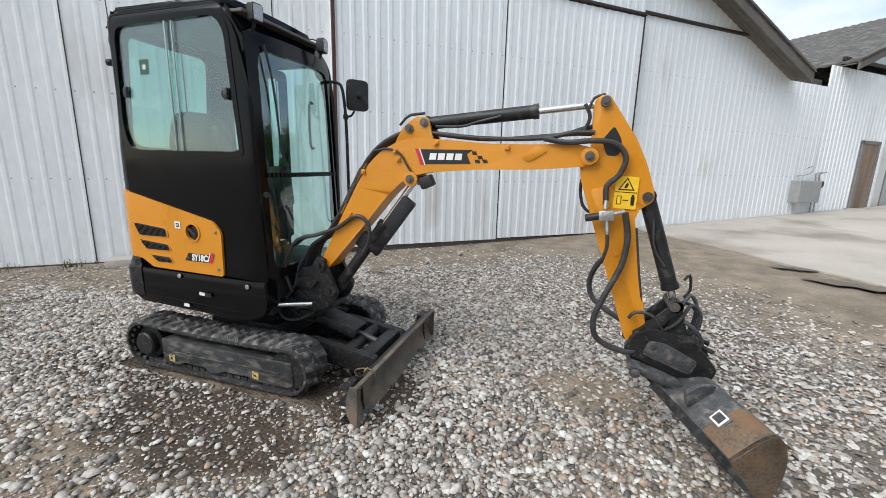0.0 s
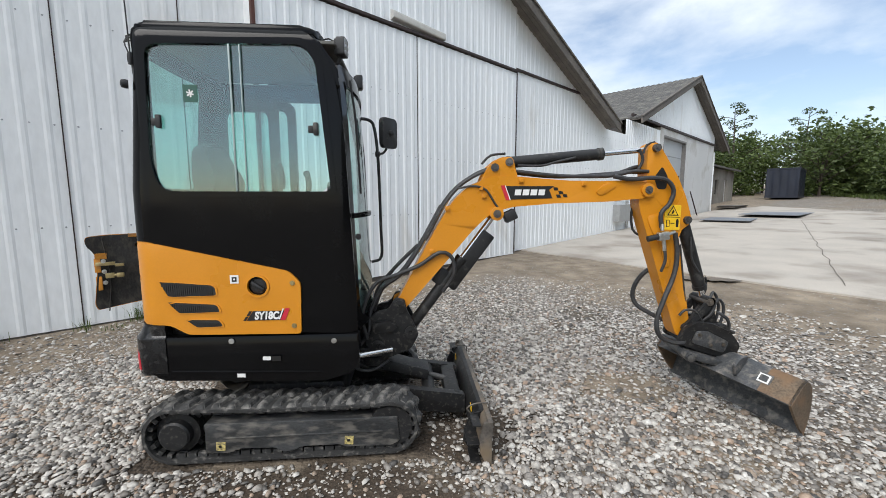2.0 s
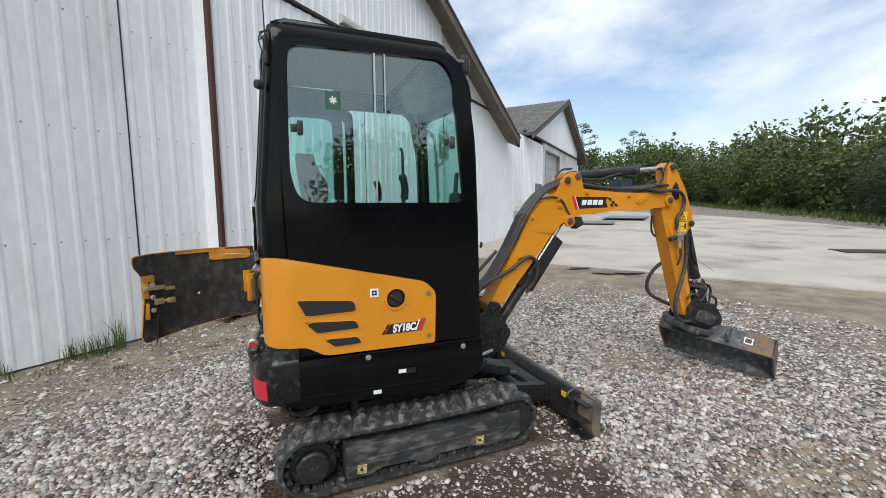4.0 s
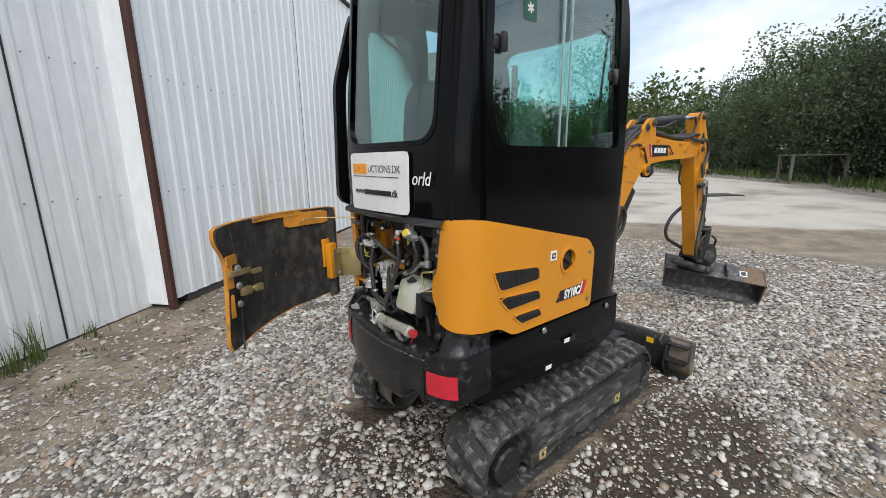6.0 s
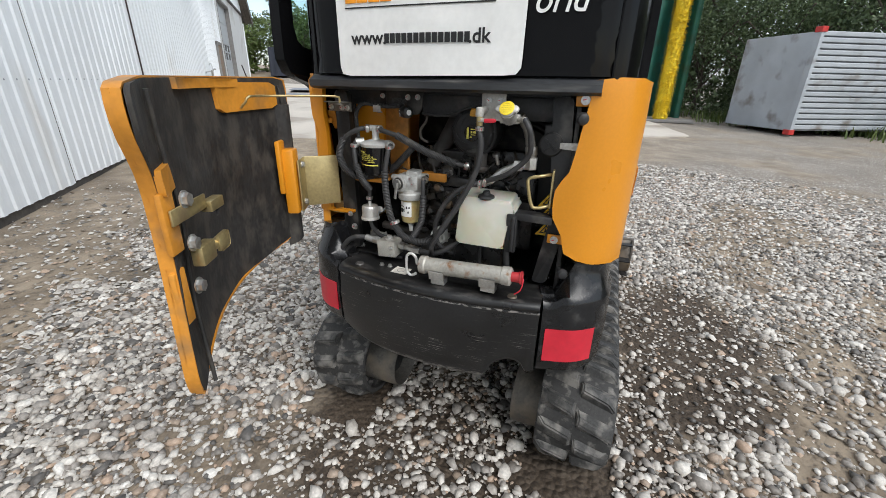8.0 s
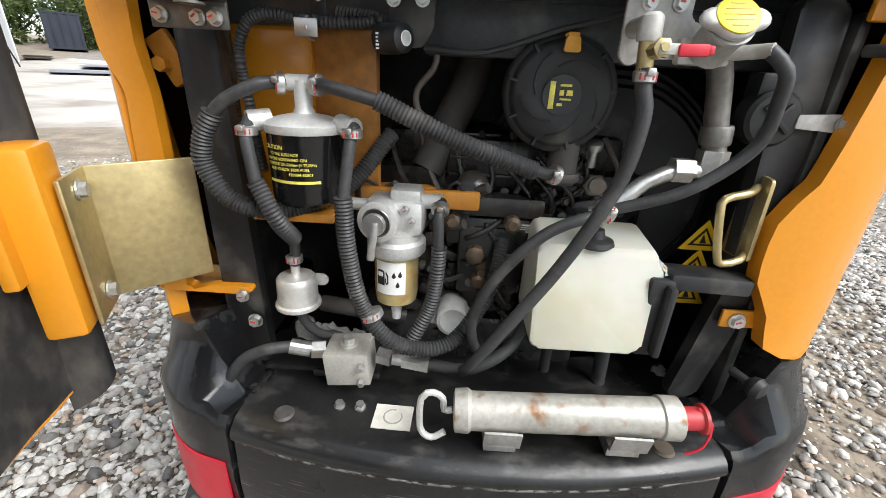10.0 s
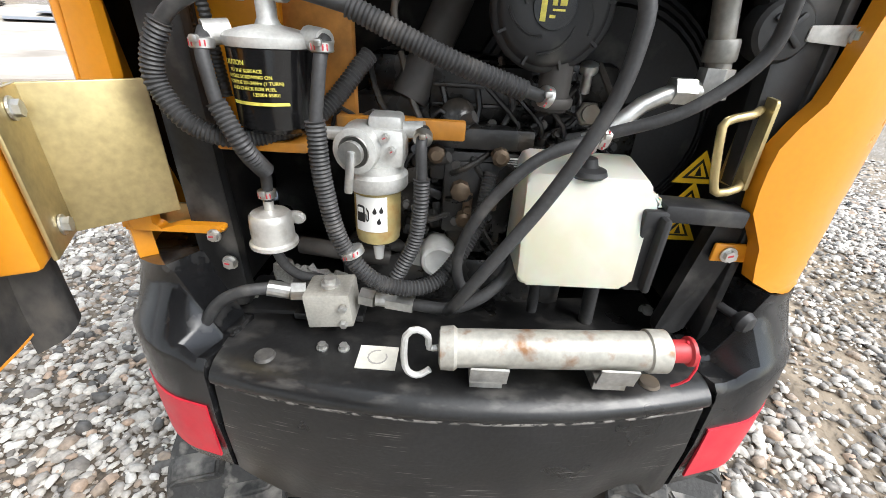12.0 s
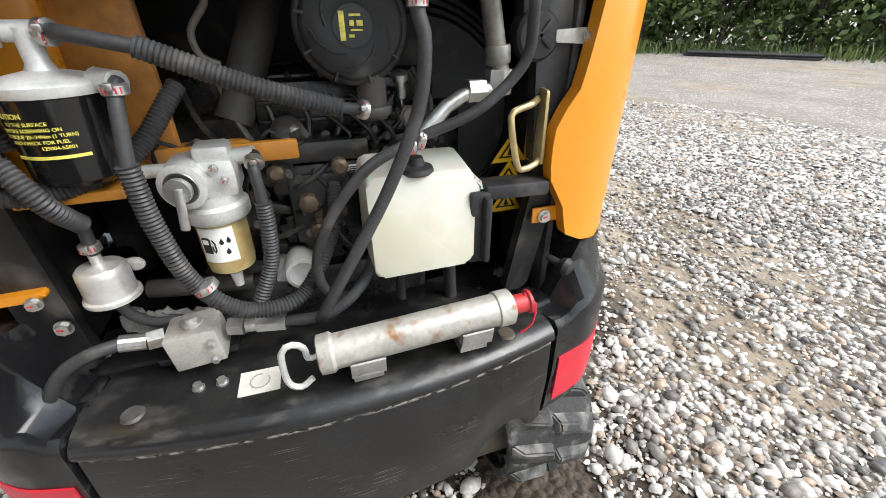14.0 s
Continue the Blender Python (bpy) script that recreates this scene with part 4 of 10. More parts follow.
box(bm, (0.70, -0.02, 0.365), (0.34, 0.17, 0.018), Matrix.Rotation(radians(16), 4, "Y"), 0.006)
box(bm, (0.70, -0.10, 0.335), (0.34, 0.012, 0.06), Matrix.Rotation(radians(16), 4, "Y"), 0.003)
box(bm, (0.70, 0.06, 0.335), (0.34, 0.012, 0.06), Matrix.Rotation(radians(16), 4, "Y"), 0.003)
part("cylinder_cover", bm, CAST, digger, "black sheet-metal cover over the blade cylinder", True)
bm = B()
cyl(bm, (0.72, 0, 0.30), (0.98, 0, 0.22), 0.02)
part("blade_rod", bm, STEEL, digger, "", True)


def blade_plate():
    bm = B()
    prof = [(1.175, 0.0), (1.145, 0.05), (1.128, 0.13), (1.13, 0.22), (1.155, 0.30), (1.185, 0.345)]
    th = 0.018
    pr = [(x, z) for x, z in prof] + [(x + th, z - 0.002) for x, z in reversed(prof)]
    prism(bm, pr, -0.69, 0.69, "y", 0.002)
    return part("blade", bm, BLADE, digger, "muddy grey steel dozer blade", True)


blade = blade_plate()
bm = B()
box(bm, (1.19, 0, 0.335), (0.03, 1.37, 0.022), None, 0.006)
part("blade_lip", bm, BLADE, blade)
for y in (-0.686, -0.545, 0.545, 0.686):
    bm = B()
    prism(bm, [(1.17, 0.0), (1.15, 0.33), (1.10, 0.32), (1.055, 0.20), (1.05, 0.1), (1.09, 0.01)] if abs(y) < 0.6 else [(1.195, 0.0), (1.20, 0.345), (1.15, 0.34), (1.125, 0.22), (1.13, 0.1), (1.165, 0.0)], y - 0.006, y + 0.006, "y", 0.001)
    part("gusset", bm, BLADE if abs(y) > 0.6 else CAST, blade)
for s in (-1, 1):
    for z, w in ((0.022, 0.06), (0.165, 0.078), (0.312, 0.05)):
        bm = B()
        box(bm, (1.135 - w / 2, s * 0.615, z), (w, 0.135, 0.012), None, 0.002)
        part("wing_rib", bm, CAST, blade, "dark steel wing rib")
    bm = B()
    tube(bm, [(1.12, s * 0.50, 0.26), (1.08, s * 0.50, 0.33), (1.14, s * 0.50, 0.37), (1.215, s * 0.50, 0.355), (1.21, s * 0.50, 0.24)], 0.006, 8)
    part("pin_clip", bm, STEEL, blade)
bm = B()
prism(bm, [(1.175, 0.006), (1.143, 0.055), (1.126, 0.13), (1.128, 0.22), (1.153, 0.30), (1.183, 0.343), (1.150, 0.343), (1.122, 0.30), (1.108, 0.22), (1.106, 0.13), (1.122, 0.055), (1.15, 0.006)], -0.53, 0.53, "y", 0.002)
part("blade_back", bm, CAST, blade, "dark steel back of the blade", True)
for y in (-0.36, 0.36):
    bm = B()
    box(bm, (1.115, y - 0.06 * (1 if y < 0 else -1), 0.28), (0.004, 0.05, 0.05))
    part("sticker", bm, SIGN_YELLOW, blade, "small yellow sticker")

# the plate stands 0.26 m high
for ob in (blade, *blade.children):
    for v in ob.data.vertices:
        v.co.z *= 0.75

# -- lower house and counterweight --
def rear_x(y, bulge=0.0):
    """The rounded tail in plan."""
    a = abs(y)
    if a < 0.33:
        return -0.905 + 0.40 * a * a + bulge
    return -0.861 + 0.26 * (a - 0.33) + 5.5 * max(0, a - 0.385) ** 2 + bulge


bm = B()
pr = rounded([(-0.73, 0.74), (-0.75, 0.56), (-0.70, 0.487), (0.23, 0.452), (0.40, 0.50), (0.435, 0.56), (0.437, 0.735)], [0, 0.05, 0.05, 0.03, 0.05, 0.03, 0])
prism(bm, pr, -HW - 0.003, -HW + 0.10, "y", 0.012)
skirt_r = part("side_skirt", bm, BLACK, digger, "glossy black lower side skirt", True)
bm = B()
prism(bm, [(-0.62, 0.545), (0.20, 0.515), (0.22, 0.505), (-0.60, 0.53)], -HW - 0.009, -HW, "y", 0.003)
part("crease", bm, BLACK, skirt_r)
bm = B()
prism(bm, pr, HW - 0.10, HW + 0.003, "y", 0.012)
part("side_skirt", bm, BLACK, digger, "glossy black lower side skirt", True)
bm = B()
box(bm, (-0.15, 0, 0.55), (1.0, 0.80, 0.16), None, 0.01)
part("deck", bm, BLACK_MATT, digger, "black steel slewing deck")
for x, z in ((-0.28, 0.712), (0.295, 0.697)):
    bm = B()
    bolt(bm, (x, -HW - 0.012, z), (0, -1, 0), 0.012, 0.006)
    part("skirt_bolt", bm, ZINC, skirt_r)
for x, z, w in ((-0.088, 0.605, 0.045), (-0.235, 0.507, 0.045)):
    bm = B()
    box(bm, (x, -HW - 0.0165, z), (w, 0.002, 0.022), Matrix.Rotation(radians(2), 4, "Y"))
    part("sticker", bm, WHITE, skirt_r, "small white sticker")
bm = B()
box(bm, (-0.035, -HW - 0.0165, 0.602), (0.05, 0.002, 0.03))
part("sticker", bm, INK, skirt_r)


def tail_block(name, ya, yb, z0, ztop, material, label, n=22, depth=0.16):
    """A length of the rounded tail, with a rolled lip along its upper edge."""
    bm = B()
    rows = []
    for i in range(n + 1):
        y = ya + (yb - ya) * i / n
        x, zt, zb = rear_x(y), ztop(y), z0(y)
        prof = ((depth, zt), (0.034, zt), (0.014, zt - 0.002), (0.001, zt - 0.008), (-0.005, zt - 0.016), (-0.004, zt - 0.024), (0.004, zt - 0.031), (0.002, zt - 0.038), (-0.002, (zt + zb) / 2), (0.003, zb + 0.02), (0.012, zb + 0.004), (0.03, zb), (depth, zb))
        rows.append([bm.verts.new((x + o, y, z)) for o, z in prof])
    k = len(rows[0])
    for a, b in zip(rows, rows[1:]):
        for j in range(k):
            bm.faces.new((a[j], b[j], b[(j + 1) % k], a[(j + 1) % k]))
    bm.faces.new(rows[0])
    bm.faces.new(rows[-1][::-1])
    return part(name, bm, material, digger, label, True, 60)


def corner_cover(s):
    """The moulded cover round a rear corner: an upright neck under the side panel, a sloping shoulder and a full skirt below it."""
    first = 0.322 if s < 0 else 0.337
    line = [(rear_x(first + (0.470 - first) * i / 9), first + (0.470 - first) * i / 9) for i in range(10)]
    line += [(-0.764, 0.4795), (-0.738, 0.4835), (-0.70, 0.4855), (-0.64, 0.4865)]
    bm = B()
    rows = []
    for i, (x, y) in enumerate(line):
        p, q = Vector(line[max(0, i - 1)]), Vector(line[min(len(line) - 1, i + 1)])
        d = (q - p).normalized()
        nx, ny = -d.y, d.x
        if nx * -1 + ny < 0:
            nx, ny = -nx, -ny
        t = i / (len(line) - 1)
        inset = 0.052 * (1 - t) ** 0.7 + 0.006
        top = 0.730 + 0.112 * min(1.0, max(0.0, (y - 0.352) / 0.05)) - 0.030 * t
        sh = min(0.728 + 0.012 * t, top - 0.014)
        zb = 0.50 + 0.25 * max(0, y - 0.44)
        prof = ((-0.10, top), (-inset, top), (-inset, min(top - 0.004, 0.806)), (-inset + 0.004, min(top - 0.010, 0.794)), (-0.008, sh + 0.010), (0.0, sh), (0.0025, sh - 0.010), (0.004, 0.62), (-0.001, zb + 0.02), (-0.010, zb + 0.004), (-0.028, zb), (-0.10, zb))
        rows.append([bm.verts.new((x + nx * o, s * (y + ny * o), z)) for o, z in prof])
    k = len(rows[0])
    for a, b in zip(rows, rows[1:]):
        for j in range(k):
            bm.faces.new((a[j], b[j], b[(j + 1) % k], a[(j + 1) % k]))
    bm.faces.new(rows[0])
    bm.faces.new(rows[-1][::-1])
    return part("corner_cover", bm, SATIN, digger, "dusty satin black plastic corner cover", True, 32)


SATIN = mat("dusty_satin_black_plastic", (0.008, 0.0082, 0.009), 0.24, spec=0.4, var=0.3, scale=9, fine=200, bump=0.14, dist=0.0008, dirt=(0.045, 0.044, 0.043), dirt_amount=0.20, dirt_scale=26)
def counterweight_material():
    """Black paint with scratches that run along it, chipped to bare metal on its folds."""
    m = mat("scratched_black_counterweight", (0.010, 0.010, 0.0103), 0.34, spec=0.5, var=0.35, scale=7, fine=160, bump=0.22, dist=0.0012)
    N, L = m.node_tree.nodes, m.node_tree.links
    p = N["Principled BSDF"]
    co = N.new("ShaderNodeTexCoord")

    def streak(size, lo, hi, detail=3.0):
        mp, n, r = N.new("ShaderNodeMapping"), N.new("ShaderNodeTexNoise"), N.new("ShaderNodeMapRange")
        mp.inputs["Scale"].default_value = size
        n.inputs["Scale"].default_value, n.inputs["Detail"].default_value = 1.0, detail
        r.inputs["From Min"].default_value, r.inputs["From Max"].default_value = lo, hi
        L.new(co.outputs["Object"], mp.inputs["Vector"])
        L.new(mp.outputs["Vector"], n.inputs["Vector"])
        L.new(n.outputs["Fac"], r.inputs["Value"])
        return r.outputs["Result"]

    def calc(op, a, b):
        x = N.new("ShaderNodeMath")
        x.operation, x.use_clamp = op, True
        for i, v in enumerate((a, b)):
            if isinstance(v, float):
                x.inputs[i].default_value = v
            else:
                L.new(v, x.inputs[i])
        return x.outputs[0]

    def near(v, at, width):
        r = N.new("ShaderNodeMapRange")
        r.inputs["From Min"].default_value, r.inputs["From Max"].default_value = width, width * 0.35
        d = N.new("ShaderNodeMath")
        d.operation = "SUBTRACT"
        d.inputs[1].default_value = at
        L.new(v, d.inputs[0])
        e = N.new("ShaderNodeMath")
        e.operation = "ABSOLUTE"
        L.new(d.outputs[0], e.inputs[0])
        L.new(e.outputs[0], r.inputs["Value"])
        return r.outputs["Result"]
    sep = N.new("ShaderNodeSeparateXYZ")
    L.new(co.outputs["Object"], sep.inputs[0])
    z = sep.outputs[2]
    lines = calc("MULTIPLY", streak((9, 16, 520), 0.63, 0.70), streak((5, 7, 9), 0.42, 0.60))
    lines = calc("MULTIPLY", lines, near(z, 0.56, 0.13))
    chips = calc("MULTIPLY", streak((60, 60, 160), 0.46, 0.56), streak((5, 9, 5), 0.36, 0.52))
    fold = calc("MULTIPLY", chips, near(z, 0.6885, 0.0042))
    foot = calc("MULTIPLY", chips, near(z, 0.456, 0.014))
    rub = calc("MULTIPLY", streak((40, 24, 120), 0.50, 0.68), near(z, 0.718, 0.006))
    bare = calc("MAXIMUM", calc("MAXIMUM", fold, calc("MULTIPLY", foot, 0.6)), calc("MAXIMUM", calc("MULTIPLY", lines, 0.8), calc("MULTIPLY", rub, 0.16)))
    x = N.new("ShaderNodeMix")
    x.data_type = "RGBA"
    old = p.inputs["Base Color"].links[0].from_socket
    L.new(bare, x.inputs[0])
    L.new(old, x.inputs[6])
    x.inputs[7].default_value = (0.33, 0.31, 0.285, 1)
    L.new(x.outputs[2], p.inputs["Base Color"])
    return m


CW = counterweight_material()
cweight = tail_block("counterweight", -0.315, 0.33, lambda y: 0.445 + 1.1 * math.sqrt(max(0.0, 0.055 ** 2 - (y + 0.235) ** 2)) + 0.05 * (abs(y) / 0.33) ** 4, lambda y: 0.722, CW, "scratched black cast counterweight", 72, 0.22)
for s in (-1, 1):
    c = corner_cover(s)
    bm = B()
    ys = [-0.335 - 0.125 * i / 8 for i in range(9)] if s < 0 else [0.348 + 0.115 * i / 8 for i in range(9)]
    rows = [[bm.verts.new((rear_x(y) - o, y, z)) for o, z in ((0.0062, 0.545), (0.0072, 0.60), (0.0066, 0.648))] for y in ys]
    for p, q in zip(rows, rows[1:]):
        for j in range(2):
            bm.faces.new((p[j], q[j], q[j + 1], p[j + 1]))
    r = bmesh.ops.extrude_face_region(bm, geom=bm.faces[:])
    for v in r["geom"]:
        if isinstance(v, bmesh.types.BMVert):
            v.co.x += 0.004
    part("reflector", bm, RED, c, "red reflective sticker", True)

# -- orange side panels --
def wrap(u, out=0.0, start=-0.655, r=0.135):
    """The house's side and rounded rear corner, unrolled: u runs along it; gives x and y (of the positive side)."""
    if u >= start:
        return u, HW + out
    a = (start - u) / r
    if a <= math.pi / 2:
        return start - (r + out) * math.sin(a), HW - r + (r + out) * math.cos(a)
    return start - r - out, HW - r - (a - math.pi / 2) * r


PANEL_R = rounded([(-0.845, 1.285), (-0.70, 1.285), (0.057, 1.112), (0.12, 1.045), (0.113, 0.747), (-0.507, 0.757), (-0.60, 0.815), (-0.80, 0.822), (-0.862, 0.846), (-0.876, 0.910), (-0.899, 0.933), (-0.906, 0.981), (-0.902, 1.034), (-0.878, 1.052), (-0.868, 1.10)], [0.015, 0.05, 0.03, 0.03, 0.02, 0.03, 0.03, 0.02, 0.012, 0.012, 0.012, 0.02, 0.012, 0.012, 0.02])
PANEL_L = rounded([(-0.770, 1.285), (-0.70, 1.285), (-0.30, 1.20), (-0.26, 1.15), (-0.26, 0.747), (-0.507, 0.757), (-0.60, 0.815), (-0.772, 0.80), (-0.768, 0.93), (-0.765, 1.03)], [0.015, 0.05, 0.03, 0.03, 0.02, 0.03, 0.03, 0.01, 0.03, 0.06])


def side_panel(s):
    yo = s * HW
    bm = B()
    outer = PANEL_R if s < 0 else PANEL_L

    def put(u, v, w):
        x, y = wrap(u, 0.016 - w)
        return (x, s * y, v)
    cap = [(-0.118 + 0.055 * math.cos(a), 1.03 + 0.055 * math.sin(a)) for a in [2 * math.pi * i / 24 for i in range(24)]]
    if s < 0:
        holed(bm, outer, cap, put, 0.022, 200, 26)
    else:
        holed(bm, outer, [Vector((-0.5, 1.0)) + 0.01 * Vector((math.cos(i), math.sin(i))) for i in range(6)], put, 0.022, 160, 26)
    pn = part("side_panel", bm, YELLOW, digger, "orange-yellow engine side panel with three slots" if s < 0 else "orange-yellow engine side panel", True, 35)
    if s > 0:
        return pn
    for pts in (((-0.640, 1.066), (-0.362, 1.040), (-0.347, 1.026), (-0.341, 0.982), (-0.597, 0.978)), ((-0.604, 0.948), (-0.350, 0.930), (-0.337, 0.915), (-0.327, 0.887), (-0.545, 0.883)), ((-0.515, 0.846), (-0.342, 0.840), (-0.326, 0.825), (-0.316, 0.802), (-0.455, 0.799))):
        o = rounded(pts, 0.008, 3)
        bm = B()
        prism(bm, o, yo - 0.0185, yo - 0.0145, "y")
        slot = part("vent_slot", bm, mat_vent, pn)
        lo, hi = min(p[1] for p in pts), max(p[1] for p in pts)
        x = min(p[0] for p in pts) + 0.012
        while x < max(p[0] for p in pts) - 0.012:
            f = max(0.0, (x - pts[0][0]) / (pts[-1][0] - pts[0][0])) if pts[-1][0] > pts[0][0] else 1
            zl = lo + 0.006 + max(0, (1 - (x - pts[0][0]) / max(1e-6, pts[-1][0] - pts[0][0]))) * (hi - lo - 0.012) * (1 if x < pts[-1][0] else 0)
            zh = hi - 0.008 - (x - pts[0][0]) * 0.095
            if zh - zl > 0.01:
                bm = B()
                box(bm, (x, yo - 0.020, (zl + zh) / 2), (0.0035, 0.004, zh - zl))
                part("vent_bar", bm, mat_vent, slot)
            x += 0.011
        bm = B()
        # raised lip of the slot
        c = sum((Vector(p) for p in pts), Vector((0, 0))) / len(pts)
        big = [c + (p - c) * 1.0 + (p - c).normalized() * 0.010 for p in o]
        holed(bm, big, o, lambda u, v, w: (u, yo - 0.012 - w, v), 0.009, 64, 1)
        part("slot_rim", bm, YELLOW, slot, "", True)
    # fuel cap in its round recess
    bm = B()
    holed(bm, [(-0.118 + 0.066 * math.cos(a), 1.03 + 0.066 * math.sin(a)) for a in [2 * math.pi * i / 32 for i in range(32)]], [(-0.118 + 0.054 * math.cos(a), 1.03 + 0.054 * math.sin(a)) for a in [2 * math.pi * i / 32 for i in range(32)]], lambda u, v, w: (u, yo - 0.022 + w, v), 0.09, 48, 2)
    rc = part("cap_recess", bm, YELLOW, pn, "", True)
    bm = B()
    lathe(bm, [(0.050, 0.0), (0.050, 0.03), (0.044, 0.036), (0.03, 0.038)], (-0.118, yo + 0.035, 1.03), (0, -1, 0), 32)
    box(bm, (-0.118, yo - 0.010, 1.03), (0.080, 0.024, 0.020), Matrix.Rotation(radians(35), 4, "Y"), 0.006)
    part("fuel_cap", bm, PLASTIC, rc, "black plastic fuel filler cap", True)
    # stickers, model letters and bolts
    bm = B()
    box(bm, (-0.240, yo - 0.018, 1.072), (0.047, 0.002, 0.047))
    q = part("sticker", bm, WHITE, pn, "small white square sticker")
    bm = B()
    box(bm, (-0.240, yo - 0.0192, 1.072), (0.026, 0.002, 0.026))
    box(bm, (-0.240, yo - 0.0205, 1.072), (0.010, 0.002, 0.010), None, 0, 1)
    part("print", bm, [INK, WHITE], q)
    flip = Matrix(((1, 0, 0, 0), (0, 0, -1, 0), (0, 1, 0, 0), (0, 0, 0, 1)))
    bm = B()
    prism(bm, [(-0.185, 0.832), (0.020, 0.832), (0.034, 0.886), (-0.150, 0.886)], yo - 0.0185, yo - 0.0165, "y")
    prism(bm, [(-0.205, 0.832), (-0.19, 0.832), (-0.175, 0.855), (-0.19, 0.855)], yo - 0.0185, yo - 0.0165, "y")
    prism(bm, [(-0.185, 0.860), (-0.17, 0.860), (-0.155, 0.886), (-0.17, 0.886)], yo - 0.0185, yo - 0.0165, "y")
    md = part("model_plate", bm, INK, pn)
    text("model_letters", "SY18C", 0.060, Matrix.Translation((-0.075, yo - 0.020, 0.858)) @ flip, WHITE, md, shear=0.15, bold=0.0028, width=0.80)
    bm = B()
    prism(bm, [(0.000, 0.832), (0.028, 0.832), (0.055, 0.90), (0.030, 0.90)], yo - 0.0200, yo - 0.0185, "y")
    part("stripe", bm, RED, md)
    bm = B()
    prism(bm, [(-0.010, 0.836), (-0.002, 0.836), (0.022, 0.898), (0.014, 0.898)], yo - 0.0202, yo - 0.0185, "y")
    part("stripe", bm, WHITE, md)
    for x, z in ((0.075, 1.045), (0.075, 0.795)):
        bm = B()
        bolt(bm, (x, yo - 0.016, z), (0, -1, 0), 0.011, 0.006)
        part("panel_bolt", bm, BRASS, pn)
    return pn


mat_vent = mat("dark_grille", (0.02, 0.02, 0.02), 0.6, var=0.1)
panel_r = side_panel(-1)
side_panel(1)

# -- cab --
ROOF_Z = 2.44


def cab_front_x(z):
    """Slope of the windscreen, with the curved top."""
    if z < 1.9:
        return 0.437 - 0.044 * (z - 0.735)
    return 0.386 - 0.06 * (z - 1.9) - 0.55 * max(0, z - 2.12) ** 2


cab_side = rounded([(-0.665, 1.18), (-0.60, 0.78), (0.435, 0.735), (0.385, 1.9), (0.332, 2.25), (0.195, ROOF_Z), (-0.70, ROOF_Z - 0.005)], [0.0, 0.0, 0.0, 0.1, 0.10, 0.12, 0.03])
win_side = rounded([(-0.640, 2.335), (0.18, 2.355), (0.252, 2.27), (0.315, 1.552), (-0.615, 1.552), (-0.655, 1.72)], [0.07, 0.09, 0.06, 0.01, 0.10, 0.05])


def cab_wall(s):
    bm = B()

    def put(u, v, w):
        # the sides lean in slightly towards the roof and turn at the rear pillar
        y = HW - 0.012 * max(0, v - 1.5) - 0.05 * max(0, (v - 2.365) / 0.08) ** 2 - 0.03 * max(0, (-0.66 - u) / 0.075) ** 2 - 0.03 * max(0, (u - 0.36) / 0.07) ** 2
        return (u, s * (y - w), v)
    holed(bm, cab_side, win_side, put, 0.045, 128, 8)
    ob = part("cab_wall", bm, BLACK, cab, "glossy black cab side wall", True, 35)
    bm = B()
    rim = [Vector(p) for p in win_side]
    c = Vector((-0.18, 1.95))
    big = [p + (p - c).normalized() * 0.03 for p in rim]
    small = [p + (c - p).normalized() * 0.012 for p in rim]
    holed(bm, big, small, lambda u, v, w: put(u, v, -0.004 + w), 0.012, 128, 2)
    part("window_seal", bm, BLACK, ob, "", True)
    bm = B()
    sheet(bm, small, lambda u, v: put(u, v, 0.012), 64, 4)
    r = bmesh.ops.extrude_face_region(bm, geom=bm.faces[:])
    for v in r["geom"]:
        if isinstance(v, bmesh.types.BMVert):
            v.co.y -= s * 0.005
    glass_pane("window_pane", bm, ob)
    bm = B()
    for x in (-0.205, -0.150):
        p, q = put(x + 0.0, 1.56, 0.004), put(x, 2.335, 0.004)
        box(bm, ((p[0] + q[0]) / 2, (p[1] + q[1]) / 2, (p[2] + q[2]) / 2), (0.007 if x > -0.2 else 0.010, 0.008, q[2] - p[2]), None, 0.002)
    part("sliding_edge", bm, mat_alu, ob, "pale green edges of the overlapping sliding panes", True)
    for x, z in ((-0.585, 1.93), (0.235, 1.90)):
        bm = B()
        box(bm, (x, put(x, z, -0.002)[1], z), (0.028, 0.02, 0.07), None, 0.006)
        box(bm, (x - 0.03, put(x, z, 0.012)[1], z), (0.03, 0.012, 0.04), None, 0.004)
        part("window_latch", bm, PLASTIC, ob, "", True)
    return ob


mat_alu = mat("pale_glass_edge", (0.30, 0.37, 0.36), 0.3, 0.0, var=0.08)
cab = new("cab")
cab.parent = digger
tagged(cab, "glossy black cab with green-tinted windows")
wall_r = cab_wall(-1)


